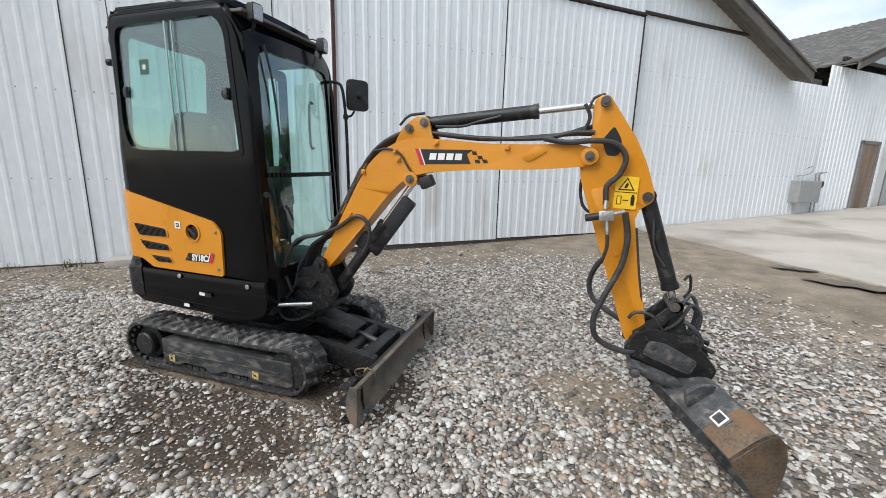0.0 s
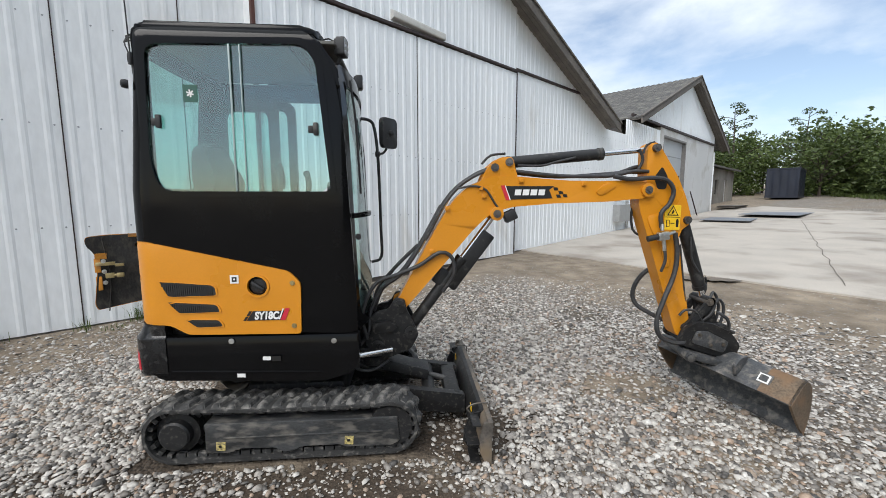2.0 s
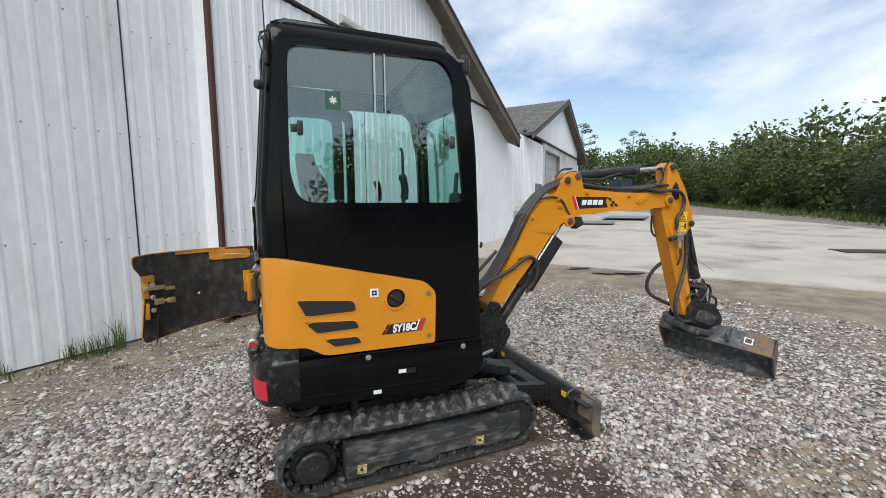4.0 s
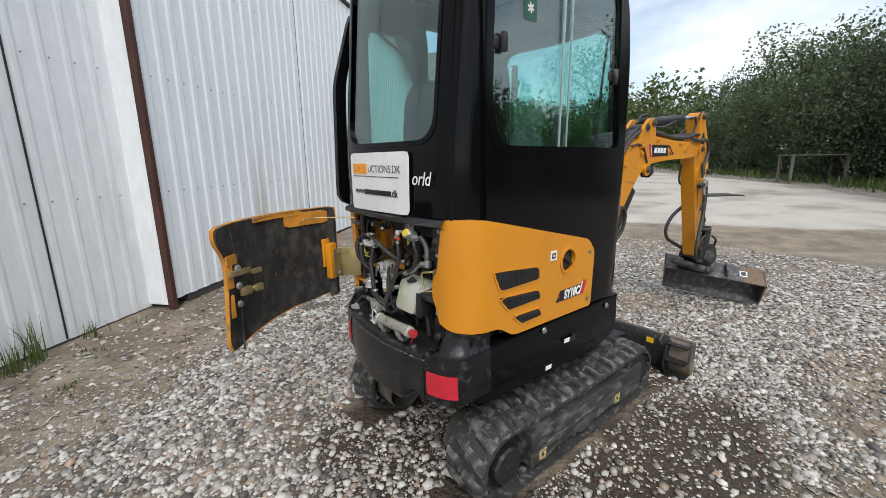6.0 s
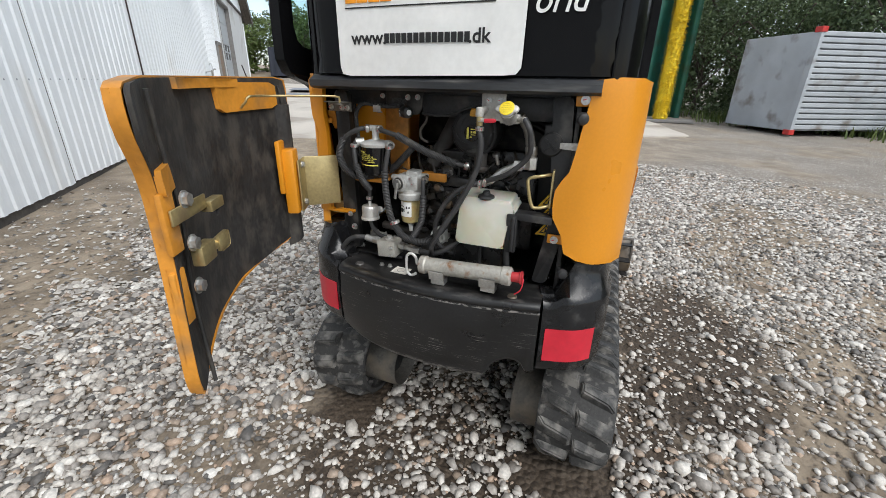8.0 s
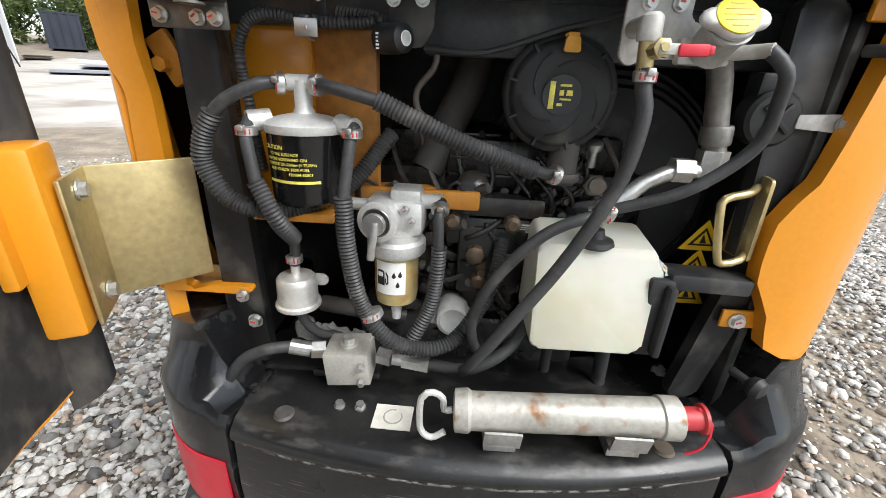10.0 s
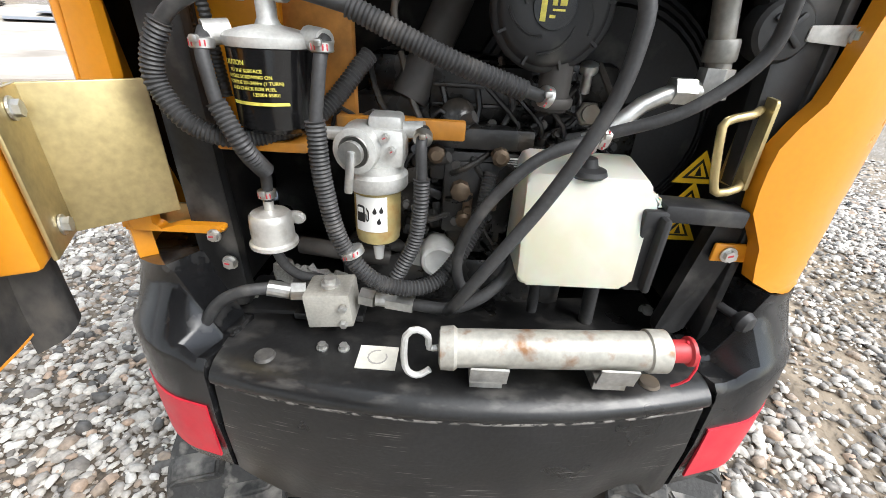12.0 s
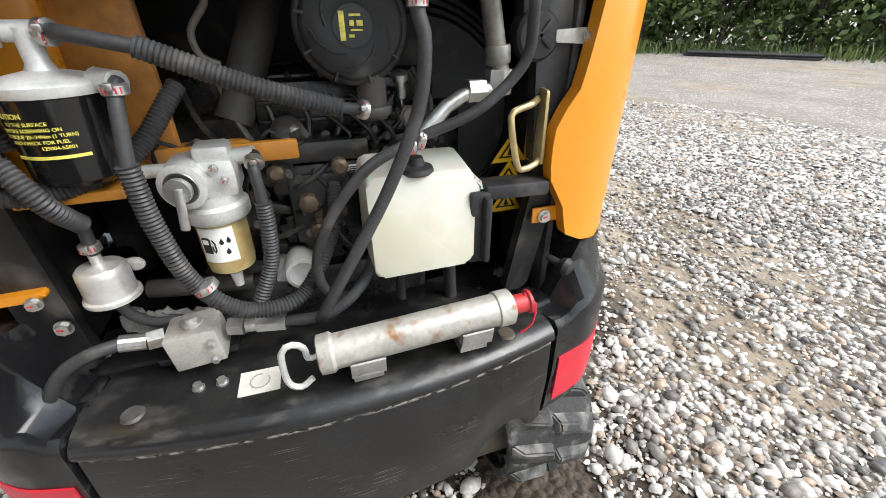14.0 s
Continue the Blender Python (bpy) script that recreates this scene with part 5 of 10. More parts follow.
def left_side():
    """The doorway side: rear quarter with a small window, posts round the open doorway, and the door folded back."""
    bm = B()
    o = rounded([(-0.665, 1.18), (-0.60, 0.78), (-0.24, 0.76), (-0.24, 2.36), (-0.68, 2.37)], 0.01)
    i = rounded([(-0.63, 1.52), (-0.31, 1.50), (-0.31, 2.17), (-0.62, 2.17)], 0.06)
    holed(bm, o, i, lambda u, v, w: (u, HW - 0.012 * max(0, v - 1.5) - w, v), 0.04, 96, 4)
    q = part("cab_wall", bm, BLACK, cab, "glossy black cab side wall", True)
    bm = B()
    sheet(bm, i, lambda u, v: (u, HW - 0.02 - 0.012 * max(0, v - 1.5), v), 64, 3)
    glass_pane("window_pane", bm, q)
    bm = B()
    prism(bm, rounded([(0.435, 0.735), (0.40, 1.9), (0.355, 2.24), (0.215, ROOF_Z), (-0.30, ROOF_Z), (-0.30, 2.24), (0.27, 2.24), (0.335, 1.9), (0.35, 0.735)], [0, 0.1, 0.08, 0.1, 0, 0, 0.05, 0.1, 0]), HW - 0.055, HW - 0.012, "y", 0.008)
    part("door_post", bm, BLACK, cab, "", True)
    bm = B()
    box(bm, (-0.45, HW - 0.055, 1.02), (0.42, 0.012, 0.50), None, 0.003)
    part("inner_lining", bm, PLASTIC, cab)
    door = new("cab_door")
    door.parent = digger
    tagged(door, "black glazed cab door folded open")
    bm = B()
    od = rounded([(-0.80, 1.285), (-0.62, 1.24), (-0.50, 0.81), (-0.14, 0.80), (-0.14, 2.26), (-0.66, 2.28), (-0.78, 1.9)], 0.06)
    idr = rounded([(-0.74, 1.36), (-0.20, 1.34), (-0.20, 2.20), (-0.63, 2.21), (-0.72, 1.9)], 0.06)
    holed(bm, od, idr, lambda u, v, w: (u, HW + 0.10 - w + 0.05 * (u + 0.14), v), 0.035, 96, 3)
    part("door_frame", bm, BLACK, door, "", True)
    bm = B()
    sheet(bm, idr, lambda u, v: (u, HW + 0.085 + 0.05 * (u + 0.14), v), 64, 3)
    glass_pane("door_pane", bm, door)


left_side()


def rear_wall():
    """Curved back of the cab with its large rear window."""
    def xr(y, z):
        a = abs(y)
        lean = 0.10 * max(0, z - 1.55) * 0.9
        return -0.83 + 0.30 * a * a * 0.55 + 7.5 * max(0, a - 0.36) ** 2 + lean + 0.6 * max(0, z - 2.3) ** 2

    outer = rounded([(-0.455, 1.285), (0.455, 1.285), (0.455, ROOF_Z - 0.005), (-0.455, ROOF_Z - 0.005)], [0.02, 0.02, 0.05, 0.05])
    inner = rounded([(-0.33, 1.585), (0.335, 1.585), (0.335, 2.32), (-0.33, 2.32)], [0.10, 0.10, 0.07, 0.07])
    bm = B()
    holed(bm, outer, inner, lambda u, v, w: (xr(u, v) + w, u, v), 0.035, 128, 8)
    ob = part("cab_rear_wall", bm, BLACK, cab, "glossy black rear wall of the cab", True, 50)
    small = [p + (Vector((0, 1.95)) - p).normalized() * -0.012 for p in inner]
    bm = B()
    sheet(bm, small, lambda u, v: (xr(u, v) + 0.010, u, v), 96, 8)
    r = bmesh.ops.extrude_face_region(bm, geom=bm.faces[:])
    for v in r["geom"]:
        if isinstance(v, bmesh.types.BMVert):
            v.co.x += 0.005
    glass_pane("rear_window", bm, ob)
    bm = B()
    holed(bm, [p + (p - Vector((0, 1.95))).normalized() * 0.022 for p in inner], inner, lambda u, v, w: (xr(u, v) - 0.004 + w, u, v), 0.02, 96, 2)
    part("window_seal", bm, BLACK, ob, "", True)
    # rounded corner pillars
    for s in (-1, 1):
        bm = B()
        rows = []
        for k in range(9):
            z = 1.28 + (ROOF_Z - 0.01 - 1.28) * k / 8
            ring = []
            for i in range(9):
                t = i / 8
                y = 0.40 + 0.062 * math.sin(t * math.pi / 2)
                x0 = xr(0.40, z)
                x = x0 + (-0.668 - x0) * (1 - math.cos(t * math.pi / 2))
                yy = y - 0.012 * max(0, z - 1.5)
                ring.append(bm.verts.new((x, s * yy, z)))
            rows.append(ring)
        for p, q in zip(rows, rows[1:]):
            for j in range(8):
                bm.faces.new((p[j], q[j], q[j + 1], p[j + 1]))
        r = bmesh.ops.extrude_face_region(bm, geom=bm.faces[:])
        for v in r["geom"]:
            if isinstance(v, bmesh.types.BMVert):
                v.co += Vector((0.03, -s * 0.03, 0))
        part("rear_pillar", bm, BLACK, cab, "", True, 50)
    bm = B()
    lathe(bm, [(0.022, 0), (0.024, 0.01), (0.02, 0.03), (0.008, 0.035)], (-0.752, -0.425, 2.13), (-1, -0.7, 0), 20)
    part("round_lamp", bm, PLASTIC, ob, "", True)
    # white notice over the script letters
    bm = B()
    pl = rounded([(-0.203, 1.285), (0.292, 1.278), (0.296, 1.543), (-0.208, 1.545)], 0.022)
    sheet(bm, pl, lambda u, v: (xr(u, v) - 0.008 - 0.03 * max(0, abs(u - 0.05) - 0.12), u, v), 96, 6)
    r = bmesh.ops.extrude_face_region(bm, geom=bm.faces[:])
    for v in r["geom"]:
        if isinstance(v, bmesh.types.BMVert):
            v.co.x -= 0.003
    sg = part("notice", bm, WHITE, ob, "white rounded plastic notice with a web address", True)
    back = Matrix(((0, 0, -1, 0), (-1, 0, 0, 0), (0, 1, 0, 0), (0, 0, 0, 1)))

    def lay(name, body, size, y, z, material, width=1.0, bold=0.0, shear=0.0, parent=sg):
        o = text(name, body, size, back, material, parent, 0.0004, shear, bold, "", width)
        for v in o.data.vertices:
            yy, zz = v.co.y + y, v.co.z + z
            v.co.x += xr(yy, zz) - 0.0122 - 0.03 * max(0, abs(yy - 0.05) - 0.12) + (0.006 if parent is not sg else 0)
            v.co.y, v.co.z = yy, zz
        return o
    ORANGE = mat("orange_print", (0.80, 0.30, 0.01), 0.45, var=0.15, scale=60, bump=0)
    GREYP = mat("grey_print", (0.10, 0.10, 0.11), 0.45, var=0.05, bump=0)
    for k in range(4):
        bm = B()
        w = 0.030
        yy = 0.262 - k * 0.0345
        prism(bm, [(yy, 1.448), (yy - w, 1.448), (yy - w, 1.495), (yy, 1.495)], xr(yy, 1.47) - 0.0145 - 0.03 * max(0, abs(yy - 0.05) - 0.12), xr(yy, 1.47) - 0.010 - 0.03 * max(0, abs(yy - 0.05) - 0.12), "x")
        part("brand_mark", bm, ORANGE, sg)
    lay("letters", "UCTIONS.DK", 0.046, -0.018, 1.470, GREYP, 0.98)
    lay("letters", "www.", 0.044, 0.198, 1.368, INK, 1.0, 0.0008)
    lay("letters", ".dk", 0.044, -0.100, 1.368, INK, 1.0, 0.0008)
    for a, b in [(0.150 - 0.0165 * k, 0.150 - 0.0165 * k - 0.0125) for k in range(14)]:
        bm = B()
        prism(bm, [(a, 1.356), (b, 1.356), (b, 1.378), (a, 1.378)], xr(a, 1.37) - 0.0145, xr(a, 1.37) - 0.010, "x")
        part("brand_mark", bm, INK, sg)
    bm = B()
    for k in range(40):
        a, b = 0.265 - 0.40 * k / 40, 0.265 - 0.40 * (k + 1) / 40
        prism(bm, [(a, 1.436), (b, 1.436), (b, 1.439), (a, 1.439)], xr((a + b) / 2, 1.437) - 0.0128 - 0.03 * max(0, abs((a + b) / 2 - 0.05) - 0.12), xr((a + b) / 2, 1.437) - 0.010 - 0.03 * max(0, abs((a + b) / 2 - 0.05) - 0.12), "x")
    part("line", bm, INK, sg)
    lay("script_letters", "orld", 0.075, -0.275, 1.435, WHITE, 0.9, 0.0005, 0.25, ob)
    return ob


rear = rear_wall()


def front_face():
    """Windscreen in two panes with its frame."""
    outer = rounded([(-0.455, 0.745), (0.455, 0.745), (0.445, 2.27), (-0.445, 2.27)], [0.02, 0.02, 0.06, 0.06])
    inner = rounded([(-0.395, 0.80), (0.395, 0.80), (0.37, 2.17), (-0.37, 2.17)], [0.09, 0.09, 0.08, 0.08])

    def put(u, v, w):
        return (cab_front_x(v) + 0.055 - 0.30 * u * u - w, u, v)
    bm = B()
    holed(bm, outer, inner, put, 0.04, 128, 5)
    f = part("cab_front_frame", bm, BLACK, cab, "glossy black windscreen frame", True, 45)
    bm = B()
    for k in range(24):
        y0, y1 = -0.39 + 0.78 * k / 24, -0.39 + 0.78 * (k + 1) / 24
        a, b = put(y0, 1.42, 0.0), put(y1, 1.42, 0.0)
        box(bm, ((a[0] + b[0]) / 2, (y0 + y1) / 2, 1.42), (0.025, 0.034, 0.03))
    part("windscreen_bar", bm, BLACK, f, "", True)
    bm = B()
    sheet(bm, inner, lambda u, v: put(u, v, 0.012), 96, 8)
    r = bmesh.ops.extrude_face_region(bm, geom=bm.faces[:])
    for v in r["geom"]:
        if isinstance(v, bmesh.types.BMVert):
            v.co.x -= 0.005
    glass_pane("windscreen", bm, f)
    bm = B()
    tube(bm, [put(-0.33, 2.2, -0.02), put(-0.30, 2.0, -0.02), put(-0.28, 1.75, -0.015), put(-0.27, 1.55, -0.012)], 0.007, 8)
    part("wiper", bm, PLASTIC, f)
    return f


front = front_face()

bm = B()
rf = rounded([(-0.70, -0.44), (0.24, -0.44), (0.27, 0.0), (0.24, 0.44), (-0.70, 0.44)], [0.06, 0.08, 0.3, 0.08, 0.06])
prism(bm, rf, ROOF_Z - 0.05, ROOF_Z + 0.012, "z", 0.025, seg=4)
part("cab_roof", bm, BLACK, cab, "glossy black cab roof", True, 50)
for y in (-0.40, 0.40):
    bm = B()
    prism(bm, rounded([(0.12, 2.39), (0.25, 2.39), (0.352, 2.24), (0.370, 2.12), (0.33, 2.12), (0.27, 2.26)], 0.03), y - 0.06, y + 0.06, "y", 0.02)
    part("roof_corner", bm, BLACK, cab, "", True, 50)
bm = B()
prism(bm, rounded([(0.09, 2.33), (0.10, 2.435), (0.22, 2.42), (0.34, 2.27), (0.355, 2.20), (0.32, 2.20)], 0.03), -0.42, 0.42, "y", 0.01)
part("roof_front", bm, BLACK, cab, "", True, 50)
bm = B()
box(bm, (0.04, 0, 0.77), (0.75, 0.88, 0.04), None, 0.005)
box(bm, (-0.52, 0, 1.272), (0.36, 0.84, 0.02), None, 0.004)
box(bm, (-0.345, 0, 1.02), (0.03, 0.84, 0.50), None, 0.005)
part("cab_floor", bm, PLASTIC, cab)
bm = B()
box(bm, (-0.15, 0, 2.375), (0.98, 0.84, 0.02), None, 0.005)
part("headliner", bm, mat("grey_headliner", (0.13, 0.128, 0.12), 0.85, var=0.1), cab)

# seat, levers and consoles
SEAT = mat("dark_seat_fabric", (0.035, 0.036, 0.038), 0.85, var=0.2, scale=10, fine=250, bump=0.25, dist=0.001)
seat = new("seat")
seat.parent = cab
bm = B()
prism(bm, rounded([(-0.50, 1.23), (-0.06, 1.25), (-0.02, 1.33), (-0.08, 1.37), (-0.45, 1.33)], 0.04), -0.22, 0.22, "y", 0.04, seg=3)
part("cushion", bm, SEAT, seat, "", True, 60)
bm = B()
bk = rounded([(-0.225, 1.28), (-0.235, 1.62), (-0.17, 1.80), (-0.10, 1.855), (0.10, 1.855), (0.17, 1.80), (0.235, 1.62), (0.225, 1.28)], 0.05)


def back_at(y, z, w):
    return (-0.50 - 0.16 * (z - 1.3) + w - 0.10 * y * y, y, z)


holed(bm, bk, [Vector((0, 1.55)) + (p - Vector((0, 1.55))) * 0.02 for p in bk], lambda u, v, w: back_at(u, v, w + (0.0 if w == 0 else 0.02 * math.sin(v * 20))), 0.11, 64, 8)
bmesh.ops.bevel(bm, geom=[e for e in bm.edges if e.calc_face_angle(0) > 1.0], offset=0.03, segments=3, affect="EDGES")
part("backrest", bm, SEAT, seat, "", True, 60)
bm = B()
box(bm, (-0.17, 0, 1.02), (0.3, 0.4, 0.44), None, 0.03)
part("seat_base", bm, PLASTIC, seat, "", True)
for y in (-0.33, 0.33):
    bm = B()
    box(bm, (-0.22, y, 1.28), (0.48, 0.15, 0.34), Matrix.Rotation(radians(-6), 4, "Y"), 0.04)
    con = part("side_console", bm, PLASTIC, cab, "", True)
    bm = B()
    lathe(bm, [(0.045, 0.0), (0.035, 0.02), (0.022, 0.06), (0.012, 0.08), (0.012, 0.13)], (-0.02, y, 1.46), (0.05, 0, 1), 16)
    tube(bm, [(-0.01, y, 1.58), (-0.005, y, 1.64), (-0.015, y, 1.70)], 0.022, 10)
    lathe(bm, [(0.022, 0.0), (0.026, 0.015), (0.018, 0.035)], (-0.015, y, 1.69), (-0.2, 0, 1), 14)
    part("joystick", bm, PLASTIC, con, "", True)
bm = B()
for y in (-0.06, 0.06):
    tube(bm, [(0.22, y, 0.80), (0.20, y, 1.2), (0.16, y * 1.3, 1.48)], 0.009, 8)
    tube(bm, [(0.16, y * 1.3, 1.48), (0.15, y * 1.6, 1.52)], 0.02, 8)
    box(bm, (0.26, y * 2, 0.90), (0.16, 0.08, 0.02), Matrix.Rotation(radians(-35), 4, "Y"), 0.005)
part("travel_lever", bm, PLASTIC, cab, "", True)
bm = B()
tube(bm, [(0.20, 0.445, 1.62), (0.20, 0.40, 1.64), (0.20, 0.40, 1.95), (0.20, 0.445, 1.97)], 0.010, 8)
part("grab_handle", bm, PLASTIC, cab, "", True)
bm = B()
box(bm, (0.30, -0.37, 1.45), (0.06, 0.10, 0.34), None, 0.02)
tube(bm, [(0.31, -0.35, 1.62), (0.33, -0.33, 1.74)], 0.014, 8)
part("monitor_column", bm, PLASTIC, cab, "", True)

# mirror on its long stay
mirror = new("mirror")
mirror.parent = digger
bm = B()
tube(bm, [(0.44, 0.42, 1.02), (0.515, 0.445, 1.06), (0.515, 0.445, 1.3), (0.505, 0.447, 1.80), (0.480, 0.447, 2.06), (0.44, 0.44, 2.12), (0.36, 0.43, 2.13)], 0.012, 10)
tube(bm, [(0.502, 0.447, 1.865), (0.545, 0.46, 1.875), (0.57, 0.465, 1.91)], 0.009, 8)
lathe(bm, [(0.018, -0.02), (0.022, 0), (0.018, 0.02)], (0.502, 0.447, 1.865), (0, 0, 1), 12)
part("mirror_stay", bm, BLACK_MATT, mirror, "", True)
bm = B()
pr = rounded([(-0.085, -0.115), (0.085, -0.115), (0.085, 0.115), (-0.085, 0.115)], 0.03)
prism(bm, pr, -0.02, 0.02, "x", 0.008)
lathe(bm, [(0.022, 0.0), (0.022, 0.025), (0.012, 0.03)], (0.02, 0, 0), (1, 0, 0), 14)
mm = pose(0.585, 0.49, 2.03, 0, 0, -38)
bmesh.ops.transform(bm, matrix=mm, verts=bm.verts)
part("mirror_housing", bm, PLASTIC, mirror, "black plastic mirror housing", True)
bm = B()
prism(bm, rounded([(-0.075, -0.105), (0.075, -0.105), (0.075, 0.105), (-0.075, 0.105)], 0.025), -0.024, -0.021, "x")
bmesh.ops.transform(bm, matrix=mm, verts=bm.verts)
part("mirror_glass", bm, mat("mirror_glass", (0.85, 0.86, 0.87), 0.03, 1.0, var=0.02, bump=0), mirror)

# -- swing post, boom, arm --
post_side = rounded([(0.47, 0.74), (0.44, 0.60), (0.47, 0.50), (0.60, 0.475), (0.74, 0.53), (0.795, 0.625), (0.765, 0.70), (0.715, 0.80), (0.705, 0.865), (0.64, 0.875), (0.60, 0.80), (0.53, 0.79)], 0.018, 3)
for y in (BY - 0.105, BY + 0.105):
    bm = B()
    prism(bm, post_side, y - 0.016, y + 0.016, "y", 0.004)
    sp = part("swing_post", bm, CAST, digger, "black cast swing post", True, 30)
    s = -1 if y < BY else 1
    for x, z in ((0.672, 0.82), (0.745, 0.645), (0.53, 0.56)):
        bm = B()
        lathe(bm, [(0.042, 0), (0.042, 0.014), (0.024, 0.016)], (x, y + s * 0.016, z), (0, s, 0), 22)
        bolt(bm, (x, y + s * 0.03, z), (0, s, 0), 0.012, 0.008)
        part("post_boss", bm, CAST, sp, "", True, 30)
    bm = B()
    prism(bm, rounded([(0.50, 0.72), (0.60, 0.73), (0.66, 0.70), (0.62, 0.66), (0.50, 0.66)], 0.015), y + s * 0.016, y + s * 0.055, "y", 0.004)
    part("post_lug", bm, CAST, sp, "", True, 30)
bm = B()
lathe(bm, [(0.075, 0.0), (0.09, 0.01), (0.09, 0.06), (0.065, 0.07), (0.065, 0.25), (0.09, 0.26), (0.09, 0.30), (0.05, 0.31)], (0.50, BY, 0.40), (0, 0, 1), 28)
part("swing_pin", bm, CAST, digger, "", True)
bm = B()
box(bm, (0.62, BY, 0.52), (0.22, 0.19, 0.04), None, 0.008)
part("post_web", bm, CAST, digger, "", True, 30)
bm = B()
box(bm, (0.38, BY, 0.53), (0.18, 0.30, 0.05), None, 0.012)
part("post_foot", bm, CAST, digger, "", True, 30)
for y in (-0.40, 0.22):
    bm = B()
    box(bm, (0.40, y + 0.02, 0.60), (0.05, 0.10, 0.22), Matrix.Rotation(radians(8), 4, "Z"), 0.012)
    part("front_plate", bm, BLACK_MATT, digger, "", True)
bm = B()
box(bm, (0.36, BY + 0.02, 0.66), (0.12, 0.60, 0.18), None, 0.02)
part("front_bracket", bm, BLACK_MATT, digger, "", True)
bm = B()
cyl(bm, (0.40, -0.36, 0.545), (0.62, -0.255, 0.545), 0.017)
part("swing_rod", bm, CHROME, digger, "chromed swing cylinder rod", True)
bm = B()
cyl(bm, (0.10, -0.40, 0.545), (0.40, -0.36, 0.545), 0.035)
part("swing_cylinder", bm, CAST, digger, "", True)

boom_out = [(0.640, 0.795), (0.655, 0.845), (0.815, 1.148), (0.935, 1.365), (1.03, 1.512), (1.118, 1.592), (1.253, 1.656), (1.372, 1.668), (1.80, 1.636), (2.05, 1.634), (2.26, 1.642), (2.375, 1.615), (2.385, 1.57), (2.335, 1.52), (2.069, 1.497), (1.705, 1.487), (1.40, 1.462), (1.30, 1.425), (1.25, 1.40), (1.15, 1.305), (0.984, 1.108), (0.705, 0.79), (0.67, 0.775)]
bm = B()
prism(bm, rounded(boom_out, 0.05), BY - 0.078, BY + 0.078, "y", 0.010, seg=3)
boom = part("boom", bm, YELLOW, digger, "orange-yellow bent excavator boom", True, 50)
bm = B()
for y in (BY - 0.062, BY + 0.062):
    prism(bm, rounded([(1.20, 1.62), (1.25, 1.72), (1.33, 1.785), (1.42, 1.79), (1.44, 1.70), (1.46, 1.645)], 0.03), y - 0.012, y + 0.012, "y", 0.004)
part("boom_bracket", bm, YELLOW, boom, "", True)
for p in ((0.668, 0.82), (2.345, 1.575), (1.315, 1.42)):
    for s in (-1, 1):
        bm = B()
        lathe(bm, [(0.045, 0), (0.045, 0.018), (0.03, 0.020)], (p[0], BY + s * 0.078, p[1]), (0, s, 0), 24)
        part("boom_boss", bm, YELLOW, boom, "", True)
for p, z in (((0.668, 0.82), 0.10), ((2.345, 1.575), 0.10), ((1.315, 1.42), 0.10), ((1.395, 1.755), 0.078), ((1.30, 1.72), 0.078), ((2.40, 1.855), 0.08), ((2.655, 1.37), 0.075), ((2.69, 0.605), 0.09), ((2.85, 0.79), 0.09)):
    bm = B()
    lathe(bm, [(0.026, 0), (0.026, 2 * z + 0.012)], (p[0], BY - z - 0.006, p[1]), (0, 1, 0), 20)
    bolt(bm, (p[0], BY - z - 0.006, p[1]), (0, -1, 0), 0.012, 0.008)
    part("pin", bm, STEEL, digger, "", True)

# maker's plate: plain shapes
flip = Matrix(((1, 0, 0, 0), (0, 0, -1, 0), (0, 1, 0, 0), (0, 0, 0, 1)))
yb = BY - 0.078
bm = B()
prism(bm, [(1.40, 1.512), (1.69, 1.520), (1.665, 1.575), (1.70, 1.60), (1.372, 1.600)], yb - 0.0020, yb - 0.0005, "y")
for x, z in ((1.70, 1.572), (1.735, 1.548), (1.72, 1.525), (1.765, 1.527)):
    prism(bm, [(x, z), (x + 0.028, z), (x + 0.020, z + 0.020), (x - 0.008, z + 0.020)], yb - 0.0020, yb - 0.0005, "y")
lg = part("maker_plate", bm, INK, boom, "black printed maker's plate with a red stripe")
for k in range(4):
    bm = B()
    x = 1.432 + k * 0.053
    prism(bm, [(x, 1.540), (x + 0.042, 1.540), (x + 0.048, 1.578), (x + 0.006, 1.578)], yb - 0.0036, yb - 0.0018, "y")
    part("brand_mark", bm, WHITE, lg)
bm = B()
prism(bm, [(1.376, 1.508), (1.402, 1.508), (1.366, 1.604), (1.340, 1.604)], yb - 0.0022, yb - 0.0006, "y")
part("stripe", bm, RED, lg)
bm = B()
prism(bm, [(1.402, 1.508), (1.409, 1.508), (1.373, 1.604), (1.366, 1.604)], yb - 0.0022, yb - 0.0006, "y")
part("stripe", bm, WHITE, lg)

stick_out = [(2.345, 1.86), (2.375, 1.895), (2.42, 1.888), (2.47, 1.815), (2.57, 1.67), (2.635, 1.54), (2.685, 1.40), (2.69, 1.345), (2.655, 1.325), (2.60, 1.28), (2.735, 0.60), (2.725, 0.545), (2.66, 0.530), (2.625, 0.565), (2.31, 1.45), (2.30, 1.53), (2.35, 1.62)]
hole = rounded([(2.40, 1.66), (2.455, 1.735), (2.50, 1.66), (2.49, 1.58), (2.43, 1.58)], 0.02)
bm = B()
prism(bm, rounded(stick_out, 0.03), BY - 0.058, BY + 0.058, "y", 0.008, seg=3)
arm = part("arm", bm, YELLOW, digger, "orange-yellow dipper arm", True, 50)
# no hole is cut: a solid black infill paints the opening's dark inside
bm = B()
prism(bm, hole, BY - 0.0595, BY + 0.0595, "y")
part("arm_opening", bm, INK, arm)
bm = B()
